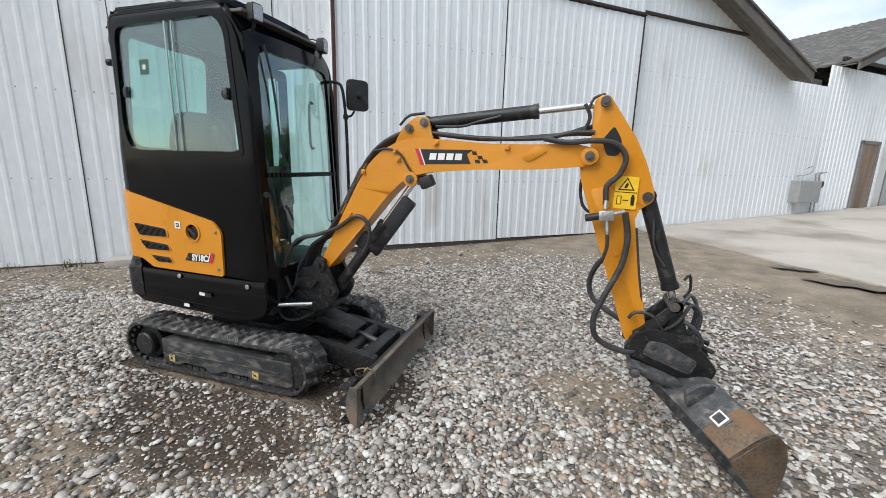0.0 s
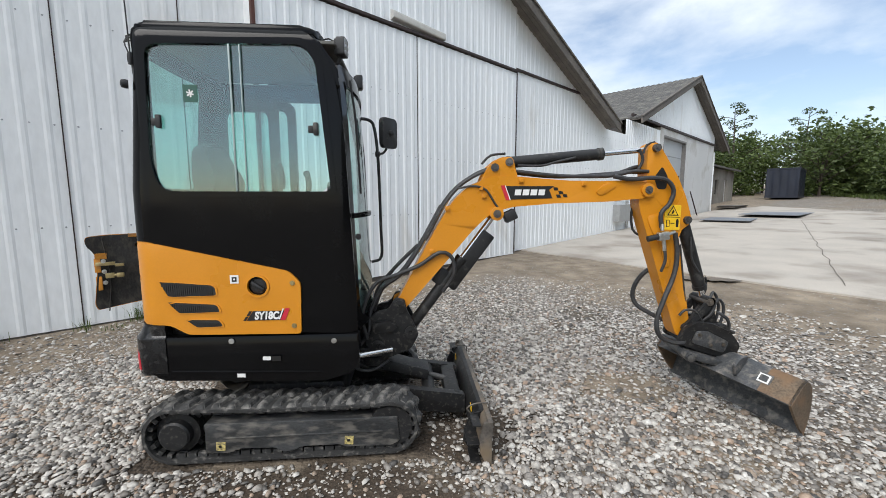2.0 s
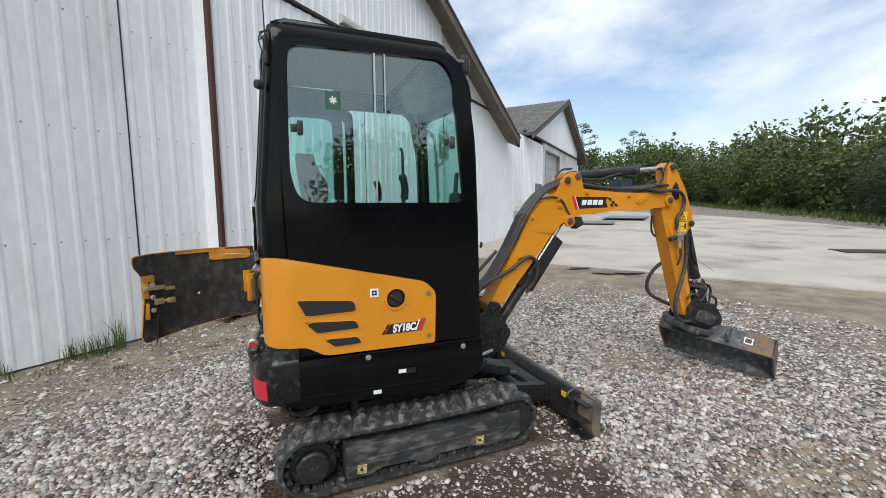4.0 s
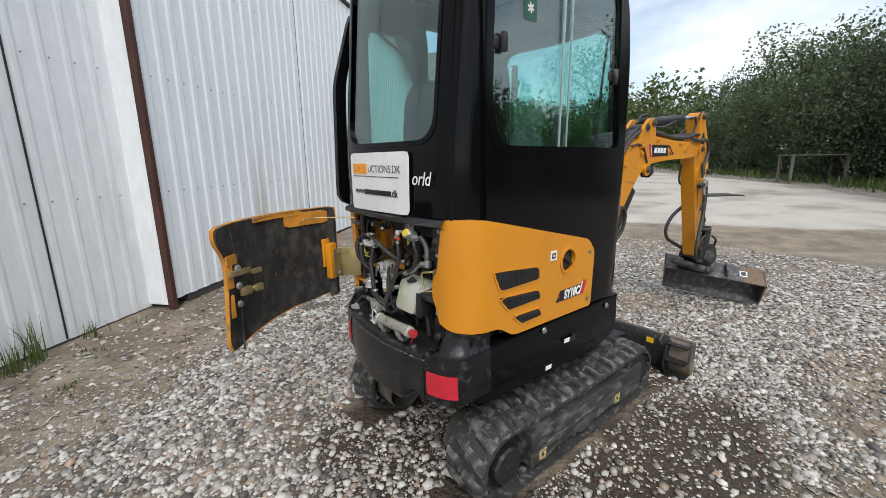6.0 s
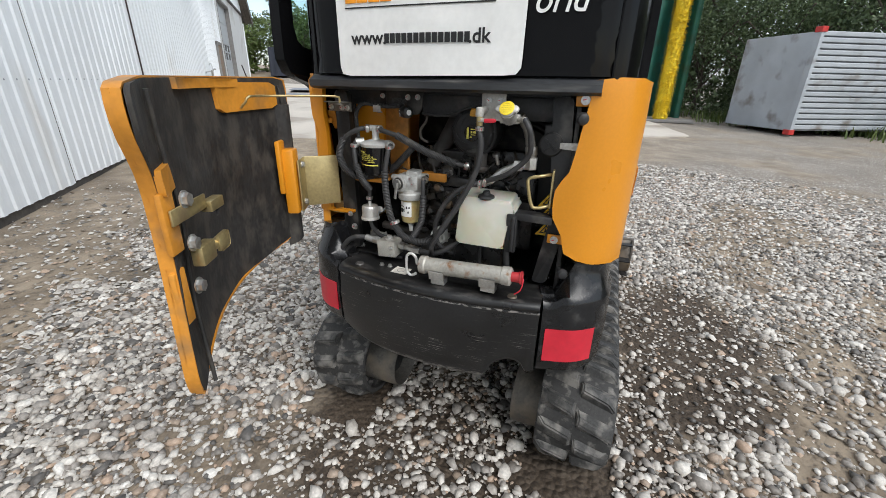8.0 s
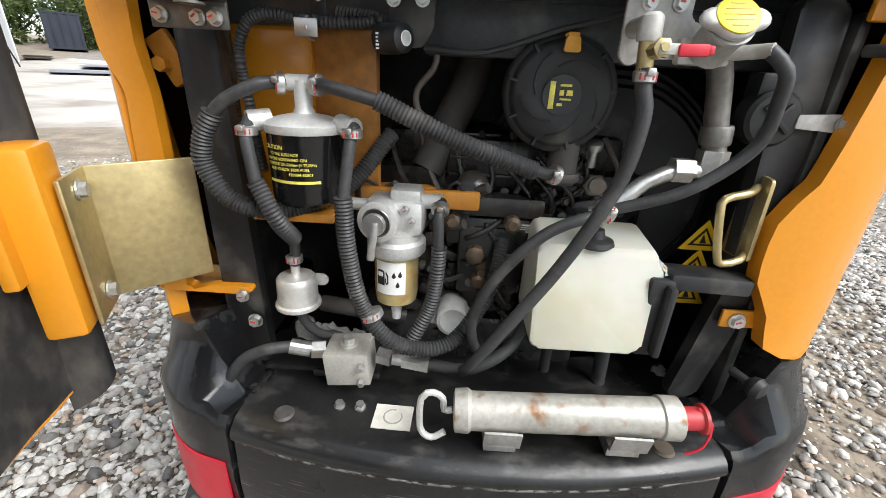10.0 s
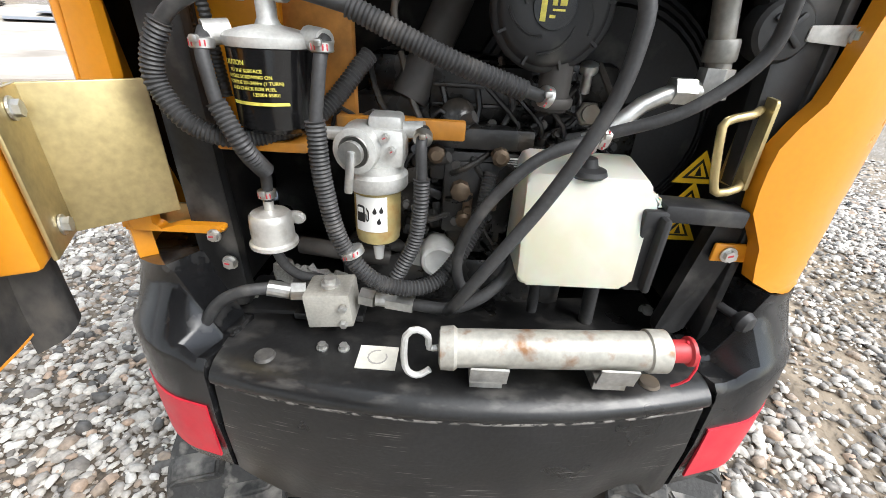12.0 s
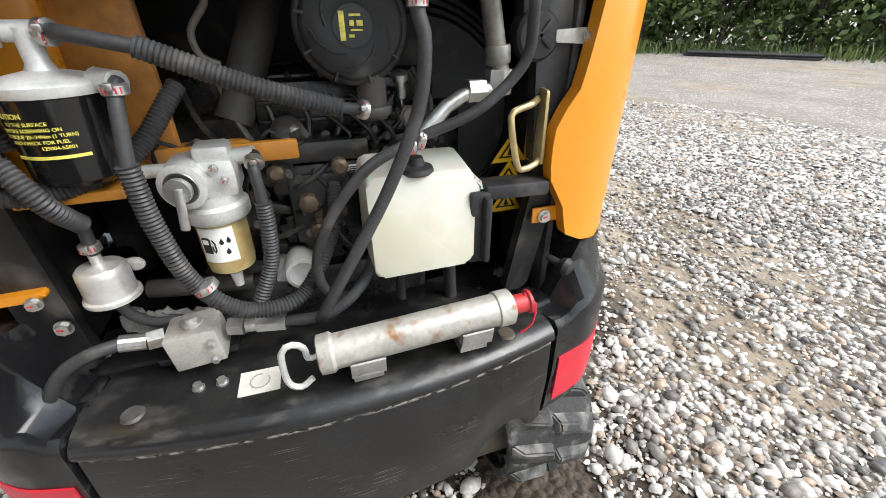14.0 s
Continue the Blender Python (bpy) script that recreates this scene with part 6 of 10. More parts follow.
prism(bm, rounded([(2.36, 1.40), (2.47, 1.42), (2.55, 1.30), (2.56, 1.05), (2.52, 1.03), (2.47, 1.2), (2.40, 1.30)], 0.04), BY - 0.064, BY - 0.058, "y", 0.003)
part("arm_plate", bm, YELLOW, arm, "", True)
bm = B()
prism(bm, rounded([(2.487, 1.305), (2.602, 1.300), (2.605, 1.472), (2.490, 1.478)], 0.008), BY - 0.0660, BY - 0.0640, "y")
ws = part("warning_sticker", bm, SIGN_YELLOW, arm, "yellow warning sticker with black triangle")
bm = B()
ya = BY - 0.0660
for tri, m in ((((2.505, 1.402), (2.588, 1.400), (2.547, 1.470)), 0),):
    prism(bm, tri, ya - 0.0012, ya, "y")
prism(bm, ((2.516, 1.409), (2.577, 1.407), (2.547, 1.459)), ya - 0.0022, ya - 0.001, "y", 0, 1)
prism(bm, ((2.535, 1.415), (2.545, 1.412), (2.556, 1.43), (2.55, 1.445), (2.54, 1.43)), ya - 0.003, ya - 0.002, "y")
prism(bm, ((2.492, 1.390), (2.600, 1.387), (2.600, 1.391), (2.492, 1.394)), ya - 0.0012, ya, "y")
prism(bm, ((2.502, 1.325), (2.527, 1.325), (2.527, 1.372), (2.502, 1.372)), ya - 0.0012, ya, "y")
prism(bm, ((2.506, 1.329), (2.523, 1.329), (2.523, 1.368), (2.506, 1.368)), ya - 0.0022, ya - 0.001, "y", 0, 1)
prism(bm, ((2.533, 1.346), (2.562, 1.346), (2.562, 1.351), (2.533, 1.351)), ya - 0.0012, ya, "y")
prism(bm, ((2.574, 1.322), (2.590, 1.322), (2.592, 1.360), (2.587, 1.378), (2.577, 1.378), (2.572, 1.360)), ya - 0.0012, ya, "y")
part("print", bm, [INK, SIGN_YELLOW], ws)

# cylinders
def ram(name, a, b, split, r, rr, cover=None):
    a, b = Vector(a), Vector(b)
    m = a.lerp(b, split)
    bm = B()
    cyl(bm, a, m, r, n=24)
    cyl(bm, m - (b - a).normalized() * 0.03, m, r * 1.12, n=24)
    lathe(bm, [(r * 1.05, -0.03), (r * 1.05, 0.03)], a, (0, 1, 0), 20)
    ob = part(name, bm, BLACK_MATT, digger, "black hydraulic cylinder", True)
    bm = B()
    cyl(bm, m, b, rr, n=20)
    part("rod", bm, CHROME, ob, "chromed rod", True)
    return ob


ram("arm_cylinder", (1.40, BY, 1.757), (2.40, BY, 1.853), 0.655, 0.038, 0.018)
ram("boom_cylinder", (0.745, BY, 0.65), (1.315, BY, 1.41), 0.62, 0.038, 0.02)
ram("bucket_cylinder", (2.66, BY, 1.37), (2.86, BY, 0.80), 0.88, 0.042, 0.022)
bm = B()
d = (Vector((1.315, BY, 1.41)) - Vector((0.745, BY, 0.65))).normalized()
pz = Vector((d.z, 0, -d.x))
m = Matrix.LocRotScale(None, d.to_track_quat("Z", "Y"), None)
box(bm, Vector((0.745, BY, 0.65)) + d * 0.60 + pz * 0.045, (0.05, 0.10, 0.46), m, 0.012)
box(bm, Vector((0.745, BY, 0.65)) + d * 0.40 - pz * 0.035, (0.07, 0.09, 0.12), m, 0.012)
part("cylinder_guard", bm, BLACK_MATT, digger, "black plate over the boom cylinder", True)
bm = B()
m2 = Matrix.Rotation(radians(-25), 4, "Y")
box(bm, (1.41, BY - 0.05, 1.405), (0.085, 0.07, 0.07), m2, 0.01)
part("work_lamp", bm, PLASTIC, digger, "small black work lamp under the boom", True)

# linkage, coupler and bucket
bm = B()
for y in (BY - 0.078, BY + 0.078):
    prism(bm, rounded([(2.655, 0.62), (2.69, 0.64), (2.87, 0.83), (2.90, 0.79), (2.86, 0.75), (2.71, 0.575), (2.67, 0.575)], 0.02), y - 0.012, y + 0.012, "y", 0.003)
cyl(bm, (2.86, BY - 0.09, 0.79), (2.86, BY + 0.09, 0.79), 0.035)
for y in (BY - 0.05, BY + 0.05):
    prism(bm, rounded([(2.83, 0.80), (2.89, 0.80), (2.94, 0.62), (2.90, 0.56), (2.85, 0.60)], 0.02), y - 0.012, y + 0.012, "y", 0.003)
part("bucket_link", bm, CAST, digger, "black bucket linkage", True)

TILT_M = Matrix.Translation((2.925, BY - 0.015, 0.51)) @ Matrix.Rotation(radians(17), 4, "Y") @ Matrix.Rotation(radians(7), 4, "X")


def tilted(bm):
    bmesh.ops.transform(bm, matrix=TILT_M, verts=bm.verts)


# in the coupler's own directions: x forward along the bucket's back, z up from it
coupler = new("tilt_coupler")
coupler.parent = digger
tagged(coupler, "black hydraulic tilting quick coupler")
bm = B()
for y in (-0.085, 0.085):
    prism(bm, rounded([(-0.29, 0.02), (-0.29, -0.09), (0.0, -0.10), (0.16, -0.06), (0.17, 0.02), (0.05, 0.10), (-0.10, 0.12), (-0.22, 0.10)], 0.03), y - 0.014, y + 0.014, "y", 0.003)
box(bm, (-0.06, 0, -0.06), (0.42, 0.17, 0.03), None, 0.006)
tilted(bm)
part("coupler_frame", bm, CAST, coupler, "", True)
bm = B()
lathe(bm, [(0.06, 0), (0.085, 0.01), (0.085, 0.20), (0.06, 0.21)], (-0.16, 0, -0.085), (1, 0, 0), 28)
tilted(bm)
part("rotor", bm, CAST, coupler, "", True)
bm = B()
box(bm, (-0.04, 0, -0.135), (0.40, 0.30, 0.05), None, 0.012)
for x in (-0.2, 0.12):
    cyl(bm, (x, -0.16, -0.145), (x, 0.16, -0.145), 0.03)
tilted(bm)
part("lock_plate", bm, BUCKET, coupler, "dusty black lock plate", True)
for x in (-0.2, 0.12):
    for y in (-0.165, 0.165):
        bm = B()
        lathe(bm, [(0.020, -0.004), (0.026, 0.0), (0.026, 0.010), (0.020, 0.014)], (x, y, -0.145), (0, 1 if y > 0 else -1, 0), 20)
        tilted(bm)
        part("pin", bm, STEEL, coupler, "worn steel pin", True)
for y in (-0.102, 0.102):
    bm = B()
    prism(bm, rounded([(-0.20, -0.05), (0.06, -0.06), (0.06, 0.03), (-0.12, 0.06), (-0.20, 0.04)], 0.02), y - 0.008, y + 0.008, "y", 0.003)
    tilted(bm)
    part("side_cover", bm, BUCKET, coupler, "scratched dark side cover", True)
    for x, z in ((-0.17, 0.02), (0.03, 0.0), (-0.06, -0.03)):
        bm = B()
        bolt(bm, (x, y + (0.009 if y > 0 else -0.009), z), (0, 1 if y > 0 else -1, 0), 0.011, 0.008)
        tilted(bm)
        part("bolt", bm, STEEL, coupler)
for y in (-0.045, 0.045):
    bm = B()
    cyl(bm, (-0.24, y, 0.055), (0.02, y, 0.105), 0.026, n=18)
    cyl(bm, (0.02, y, 0.105), (0.12, y, 0.09), 0.012, n=14)
    tilted(bm)
    part("tilt_cylinder", bm, CAST, coupler, "small black tilt cylinder", True)

bk_ = new("bucket")
bk_.parent = digger
tagged(bk_, "wide scratched black ditching bucket with a rusty worn end")
prof = [(0.0, 0.0), (0.05, 0.036), (0.10, 0.071), (0.145, 0.098), (0.186, 0.112), (0.222, 0.104), (0.252, 0.074), (0.272, 0.022), (0.279, -0.04), (0.272, -0.105), (0.248, -0.175), (0.212, -0.245)]
for _ in range(2):
    # the back is rolled in one smooth bend
    cut = [tuple(a + (b - a) * k for a, b in zip(p, q)) for p, q in zip(prof, prof[1:]) for k in (0.25, 0.75)]
    prof = [prof[0]] + cut + [prof[-1]]
Y0, Y1 = -0.11, 0.78
_w, _p = Vector((-0.39, 0.915, 0.115)), Vector((0.915, 0.39, 0.0))


def seated(bm):
    """Sets the bucket, built across its own axis, askew under the coupler."""
    for v in bm.verts:
        v.co = Vector((2.99, -0.58, 0.278)) + _p * v.co.x + _w * v.co.y + Vector((0, 0, v.co.z))


def bucket():
    th = 0.012
    n = len(prof)
    nrm = []
    for i in range(n):
        a, b = Vector(prof[max(0, i - 1)]), Vector(prof[min(n - 1, i + 1)])
        d = (b - a).normalized()
        nrm.append(Vector((d.y, -d.x)))
    pr = [Vector(p) for p in prof] + [Vector(p) + q * th for p, q in reversed(list(zip(prof, nrm)))]
    bm = B()
    k = 8
    for j in range(k):
        prism(bm, pr, Y0 + (Y1 - Y0) * j / k, Y0 + (Y1 - Y0) * (j + 1) / k, "y")
    bmesh.ops.remove_doubles(bm, verts=bm.verts, dist=0.0005)
    seated(bm)
    part("shell", bm, BUCKET, bk_, "", True)
    for y in (Y0, Y1 - 0.014):
        bm = B()
        side = [tuple(p) for p in prof] + [(0.150, -0.19), (0.075, -0.10), (0.02, -0.03)]
        prism(bm, side, y - 0.002, y + 0.014, "y", 0.002)
        seated(bm)
        part("side_plate", bm, BUCKET_WORN, bk_, "rusty worn steel end plate", True)
    bm = B()
    out = [Vector(p) - q * 0.0025 for p, q in zip(prof, nrm)][1:]
    inn = [Vector(p) for p in prof][1:]
    prism(bm, out + inn[::-1], Y0 + 0.014, Y0 + 0.185, "y")
    seated(bm)
    part("worn_patch", bm, BUCKET_WORN, bk_, "", True)
    bm = B()
    box(bm, (0.215, (Y0 + Y1) / 2, -0.225), (0.014, Y1 - Y0, 0.08), Matrix.Rotation(radians(22), 4, "Y"), 0.002)
    seated(bm)
    part("cutting_edge", bm, BUCKET, bk_, "", True)
    for y in (0.22, 0.50):
        bm = B()
        prism(bm, rounded([(0.02, 0.02), (0.0, 0.10), (0.08, 0.14), (0.17, 0.135), (0.12, 0.07)], 0.02), y - 0.01, y + 0.01, "y", 0.002)
        seated(bm)
        part("ear", bm, BUCKET, bk_, "", True)
    bm = B()
    r = Matrix.Rotation(radians(-40), 4, "Y")
    box(bm, (0.083, 0.075, 0.062), (0.085, 0.085, 0.006), r, 0.002)
    box(bm, (0.081, 0.075, 0.065), (0.064, 0.064, 0.004), r, 0, 1)
    box(bm, (0.079, 0.075, 0.068), (0.046, 0.046, 0.003), r, 0, 0)
    seated(bm)
    part("maker_plate", bm, [BUCKET, WHITE], bk_, "small square white and black plate")


bucket()

# -- engine bay --
ENG = mat("oily_engine_black", (0.022, 0.0215, 0.021), 0.28, var=0.4, scale=14, fine=120, bump=0.3, dist=0.002, dirt=(0.075, 0.06, 0.045), dirt_amount=0.2, dirt_scale=16)
TANK = bpy.data.materials.new("milky_plastic")
TANK.use_nodes = True
_t = TANK.node_tree.nodes["Principled BSDF"]
_tc = TANK.node_tree.nodes.new("ShaderNodeTexCoord")
_tn = TANK.node_tree.nodes.new("ShaderNodeTexNoise")
_tn.inputs["Scale"].default_value, _tn.inputs["Detail"].default_value = 9.0, 5.0
_tr = TANK.node_tree.nodes.new("ShaderNodeValToRGB")
_tr.color_ramp.elements[0].position, _tr.color_ramp.elements[0].color = 0.35, (0.50, 0.485, 0.37, 1)
_tr.color_ramp.elements[1].position, _tr.color_ramp.elements[1].color = 0.6, (0.585, 0.58, 0.52, 1)
TANK.node_tree.links.new(_tc.outputs["Object"], _tn.inputs["Vector"])
TANK.node_tree.links.new(_tn.outputs["Fac"], _tr.inputs["Fac"])
TANK.node_tree.links.new(_tr.outputs["Color"], _t.inputs["Base Color"])
_t.inputs["Roughness"].default_value = 0.38
_t.inputs["Subsurface Weight"].default_value, _t.inputs["Subsurface Scale"].default_value = 0.3, 0.02
DULL = mat("dull_zinc_plate", (0.20, 0.195, 0.18), 0.42, 0.7, var=0.22, scale=16, fine=140, bump=0.1, dist=0.0006, dirt=(0.16, 0.12, 0.08), dirt_amount=0.2, dirt_scale=18)
COOLANT = mat("green_coolant_behind_plastic", (0.70, 0.72, 0.36), 0.4, var=0.1, scale=12, bump=0.02)
AMBER = mat("amber_fuel_bowl", (0.45, 0.36, 0.16), 0.2, var=0.25, scale=25, bump=0.02, dirt=(0.30, 0.15, 0.05), dirt_amount=0.2, dirt_scale=30)
OLD_SILVER = mat("worn_silver_paint_with_rust", (0.40, 0.385, 0.345), 0.42, 0.4, var=0.2, scale=10, fine=120, bump=0.12, dist=0.001, dirt=(0.24, 0.12, 0.055), dirt_amount=0.17, dirt_scale=42)
GREYPIPE = mat("dull_dark_pipe", (0.055, 0.050, 0.046), 0.6, var=0.25, scale=12)

MARK = mat("red_marking_paint", (0.50, 0.05, 0.06), 0.5, var=0.3, scale=300, bump=0)


def bit(name, material, build, parent=digger, label="", smooth=True, angle=40):
    bm = B()
    build(bm)
    return part(name, bm, material, parent, label, smooth, angle)


def bolts(parent, places, axis=(-1, 0, 0), r=0.009, material=None):
    for i, p in enumerate(places):
        rr = r * 0.66

        def head(bm):
            bolt(bm, p, axis, rr, 0.006)
            if axis == (-1, 0, 0) and material is None:
                # red witness mark
                box(bm, Vector(p) + Vector((-0.0082, rr * 0.2, rr * 0.15)), (0.0006, rr * 0.9, rr * 0.30), Matrix.Rotation(0.7 * math.sin(p[1] * 90 + i), 4, "X"), 0, 1)
        bit("bolt", [material or ZINC, MARK], head, parent, "", False)


DUSTY = mat("dusty_black_frame_paint", (0.040, 0.041, 0.044), 0.45, spec=0.45, var=0.3, scale=8, fine=150, bump=0.15, dist=0.001, dirt=(0.12, 0.115, 0.105), dirt_amount=0.2, dirt_scale=20)
# shell of the bay: posts, cross beam, floor
bit("rear_beam", DUSTY, lambda bm: (prism(bm, [(0.40, 1.20), (-0.36, 1.20), (-0.36, 1.268), (0.40, 1.268)], -0.70, -0.64, "x", 0.004)), digger, "black cross beam over the engine bay")
LIP = mat("scuffed_grey_rubber", (0.034, 0.036, 0.039), 0.45, var=0.35, scale=10, fine=140, bump=0.2, dist=0.001, dirt=(0.15, 0.145, 0.135), dirt_amount=0.08, dirt_scale=14, stretch=(1, 0.25, 2))
lip_bm = B()
rows = []
for i in range(25):
    y = -0.385 + 0.80 * i / 24
    x = -0.845 + 0.17 * y * y
    rows.append([lip_bm.verts.new((x + a, y, z)) for a, z in ((0.0, 1.252), (0.0, 1.268), (0.03, 1.285), (0.10, 1.285), (0.10, 1.262), (0.02, 1.244))])
for a, b in zip(rows, rows[1:]):
    for j in range(6):
        lip_bm.faces.new((a[j], b[j], b[(j + 1) % 6], a[(j + 1) % 6]))
part("rear_lip", lip_bm, LIP, digger, "worn black rubber lip under the cab", True)
bit("bay_post", BLACK_MATT, lambda bm: (prism(bm, rounded([(-0.275, 1.24), (-0.325, 1.24), (-0.345, 0.92), (-0.31, 0.74), (-0.27, 0.74), (-0.30, 0.92)], 0.01), -0.775, -0.755, "x", 0.004), box(bm, (-0.70, -0.34, 0.98), (0.16, 0.012, 0.5), None, 0.003)), digger, "black engine bay post")
bit("bay_post", BLACK_MATT, lambda bm: (prism(bm, rounded([(0.33, 1.24), (0.375, 1.24), (0.37, 0.74), (0.315, 0.74)], 0.01), -0.755, -0.735, "x", 0.004), box(bm, (-0.66, 0.355, 0.98), (0.16, 0.012, 0.5), None, 0.003)), digger, "black engine bay post")
bit("bay_floor", BLACK_MATT, lambda bm: (box(bm, (-0.58, 0.01, 0.66), (0.46, 0.72, 0.03), None, 0.004), box(bm, (-0.70, 0.30, 0.70), (0.10, 0.10, 0.06), None, 0.01), box(bm, (-0.72, 0.20, 0.735), (0.10, 0.10, 0.012), None, 0.003)), digger, "dusty black engine bay floor")
bit("bay_back", BLACK_MATT, lambda bm: box(bm, (-0.37, 0.01, 0.96), (0.02, 0.80, 0.60)), digger, "black bulkhead behind the engine", False)
for y, w in ((-0.40, 0.4),):
    bit("bay_side", BLACK_MATT, lambda bm: box(bm, (-0.55, y, 0.96), (w, 0.02, 0.56)), digger, "", False)

# orange tank and plates at the back of the bay
bit("hydraulic_tank", YELLOW, lambda bm: prism(bm, rounded([(0.405, 1.225), (0.245, 1.225), (0.255, 0.98), (0.405, 0.95)], 0.03), -0.68, -0.42, "x", 0.012), digger, "dusty orange hydraulic tank in the engine bay")
bit("tank_shield", mat("heat_stained_orange", (0.47, 0.21, 0.05), 0.4, 0.2, var=0.3, scale=9, dirt=(0.16, 0.08, 0.04), dirt_amount=0.3, dirt_scale=8), lambda bm: box(bm, (-0.675, 0.205, 1.10), (0.012, 0.092, 0.22), Matrix.Rotation(radians(-14), 4, "Z"), 0.003), digger, "brown heat-stained shield plate")
bit("filter_bracket", YELLOW_IN, lambda bm: (box(bm, (-0.66, 0.16, 0.985), (0.02, 0.16, 0.035), None, 0.004), box(bm, (-0.72, 0.10, 1.0), (0.012, 0.16, 0.025), None, 0.003), box(bm, (-0.74, 0.25, 0.985), (0.09, 0.10, 0.012), None, 0.003)), digger, "orange filter bracket")

# engine block with its clutter
bit("engine_block", ENG, lambda bm: box(bm, (-0.52, -0.03, 0.90), (0.24, 0.42, 0.26), None, 0.02), digger, "oily black diesel engine block")
bit("cylinder_head", ENG, lambda bm: box(bm, (-0.53, -0.02, 1.05), (0.18, 0.36, 0.06), None, 0.015), digger, "oily black cylinder head")
bit("oil_sump", ENG, lambda bm: box(bm, (-0.56, 0.02, 0.74), (0.26, 0.36, 0.12), None, 0.02), digger, "oily black oil sump")
bit("valve_cover", ENG, lambda bm: (box(bm, (-0.60, -0.03, 1.035), (0.10, 0.20, 0.075), None, 0.010), box(bm, (-0.652, -0.03, 1.045), (0.006, 0.19, 0.006), None, 0.002), box(bm, (-0.652, -0.03, 1.020), (0.006, 0.19, 0.006), None, 0.002)), digger, "glossy black valve cover")
bit("pump_housing", ENG, lambda bm: (box(bm, (-0.655, -0.03, 0.945), (0.07, 0.19, 0.045), None, 0.008), box(bm, (-0.655, -0.005, 0.865), (0.06, 0.085, 0.12), None, 0.010), box(bm, (-0.67, 0.06, 0.965), (0.04, 0.06, 0.05), None, 0.006)), digger, "oily black injection pump housing")
for k in range(3):
    y = -0.055 - 0.030 * k
    bit("pump_outlet", ENG, lambda bm: (lathe(bm, [(0.012, 0.0), (0.012, 0.012), (0.009, 0.014), (0.009, 0.026)], (-0.672, y, 0.965), (-0.25, 0, 1), 12), tube(bm, [(-0.680, y, 0.985), (-0.685, y + 0.004, 1.005), (-0.668, y + 0.030, 1.030), (-0.645, y + 0.055, 1.052)], 0.0035, 7)), digger, "", True)
bit("nameplate", WHITE, lambda bm: box(bm, (-0.6915, -0.052, 0.955), (0.0015, 0.030, 0.012)), digger, "small white maker's nameplate", False)
for k in range(3):
    bit("print", INK, lambda bm: box(bm, (-0.6926, -0.052 + 0.002 * (k % 2), 0.958 - 0.003 * k), (0.0006, 0.022, 0.0012)), digger, "", False)
bit("drain_plug", DULL, lambda bm: (lathe(bm, [(0.016, 0), (0.016, 0.009), (0.0135, 0.011)], (-0.690, -0.137, 1.024), (-1, 0.1, 0.1), 6), lathe(bm, [(0.011, 0), (0.011, 0.006)], (-0.702, -0.137, 1.026), (-1, 0.1, 0.1), 20)), digger, "large hexagonal plug", False)
bit("sender", ZINC, lambda bm: (cyl(bm, (-0.690, -0.128, 1.050), (-0.702, -0.124, 1.078), 0.006, n=10), lathe(bm, [(0.010, 0), (0.011, 0.003), (0.011, 0.010), (0.008, 0.012)], (-0.700, -0.1245, 1.073), (-0.3, 0.1, 1), 14)), digger, "bright zinc temperature sender", True)
for y, z in ((0.023, 1.008), (0.052, 0.955), (0.148, 1.004)):
    bit("connector", STEEL, lambda bm: (cyl(bm, (-0.700, y, z), (-0.708, y - 0.014, z + 0.008), 0.0075, n=10), cyl(bm, (-0.690, y + 0.010, z - 0.006), (-0.702, y, z), 0.005, n=8)), digger, "grey pipe connector")
    bit("wire", HOSE, lambda bm: tube(bm, [(-0.69, y + 0.008, z - 0.005), (-0.70, y + 0.030, z + 0.012), (-0.69, y + 0.045, z - 0.010), (-0.66, y + 0.05, z - 0.05)], 0.0028, 6))
for y, z, w, h in ((0.008, 0.885, 0.014, 0.05), (0.0, 0.845, 0.022, 0.014), (-0.028, 0.900, 0.012, 0.034)):
    bit("rusty_fitting", BUCKET_WORN, lambda bm: (box(bm, (-0.690, y, z), (0.016, w, h), None, 0.003), lathe(bm, [(0.006, 0), (0.006, 0.010)], (-0.697, y, z), (-1, 0, 0.1), 6)), digger, "rusty steel fitting")
_pr = random.Random(12)
for k in range(30):
    y, z = _pr.uniform(-0.19, 0.06), _pr.uniform(0.80, 1.07)
    dy, dz = _pr.uniform(-0.08, 0.08), _pr.uniform(-0.06, 0.03)
    x = -0.680 - _pr.uniform(0, 0.02)
    bit("engine_pipe" if k % 3 else "wire", ENG if k % 6 else STEEL, lambda bm: tube(bm, [(x + 0.04, y, z), (x, y + 0.1 * dy, z), (x - 0.006, y + 0.6 * dy, z + 0.7 * dz), (x + 0.03, y + dy, z + dz)], 0.0042 if k % 3 else 0.002, 7))
_rng = random.Random(4)
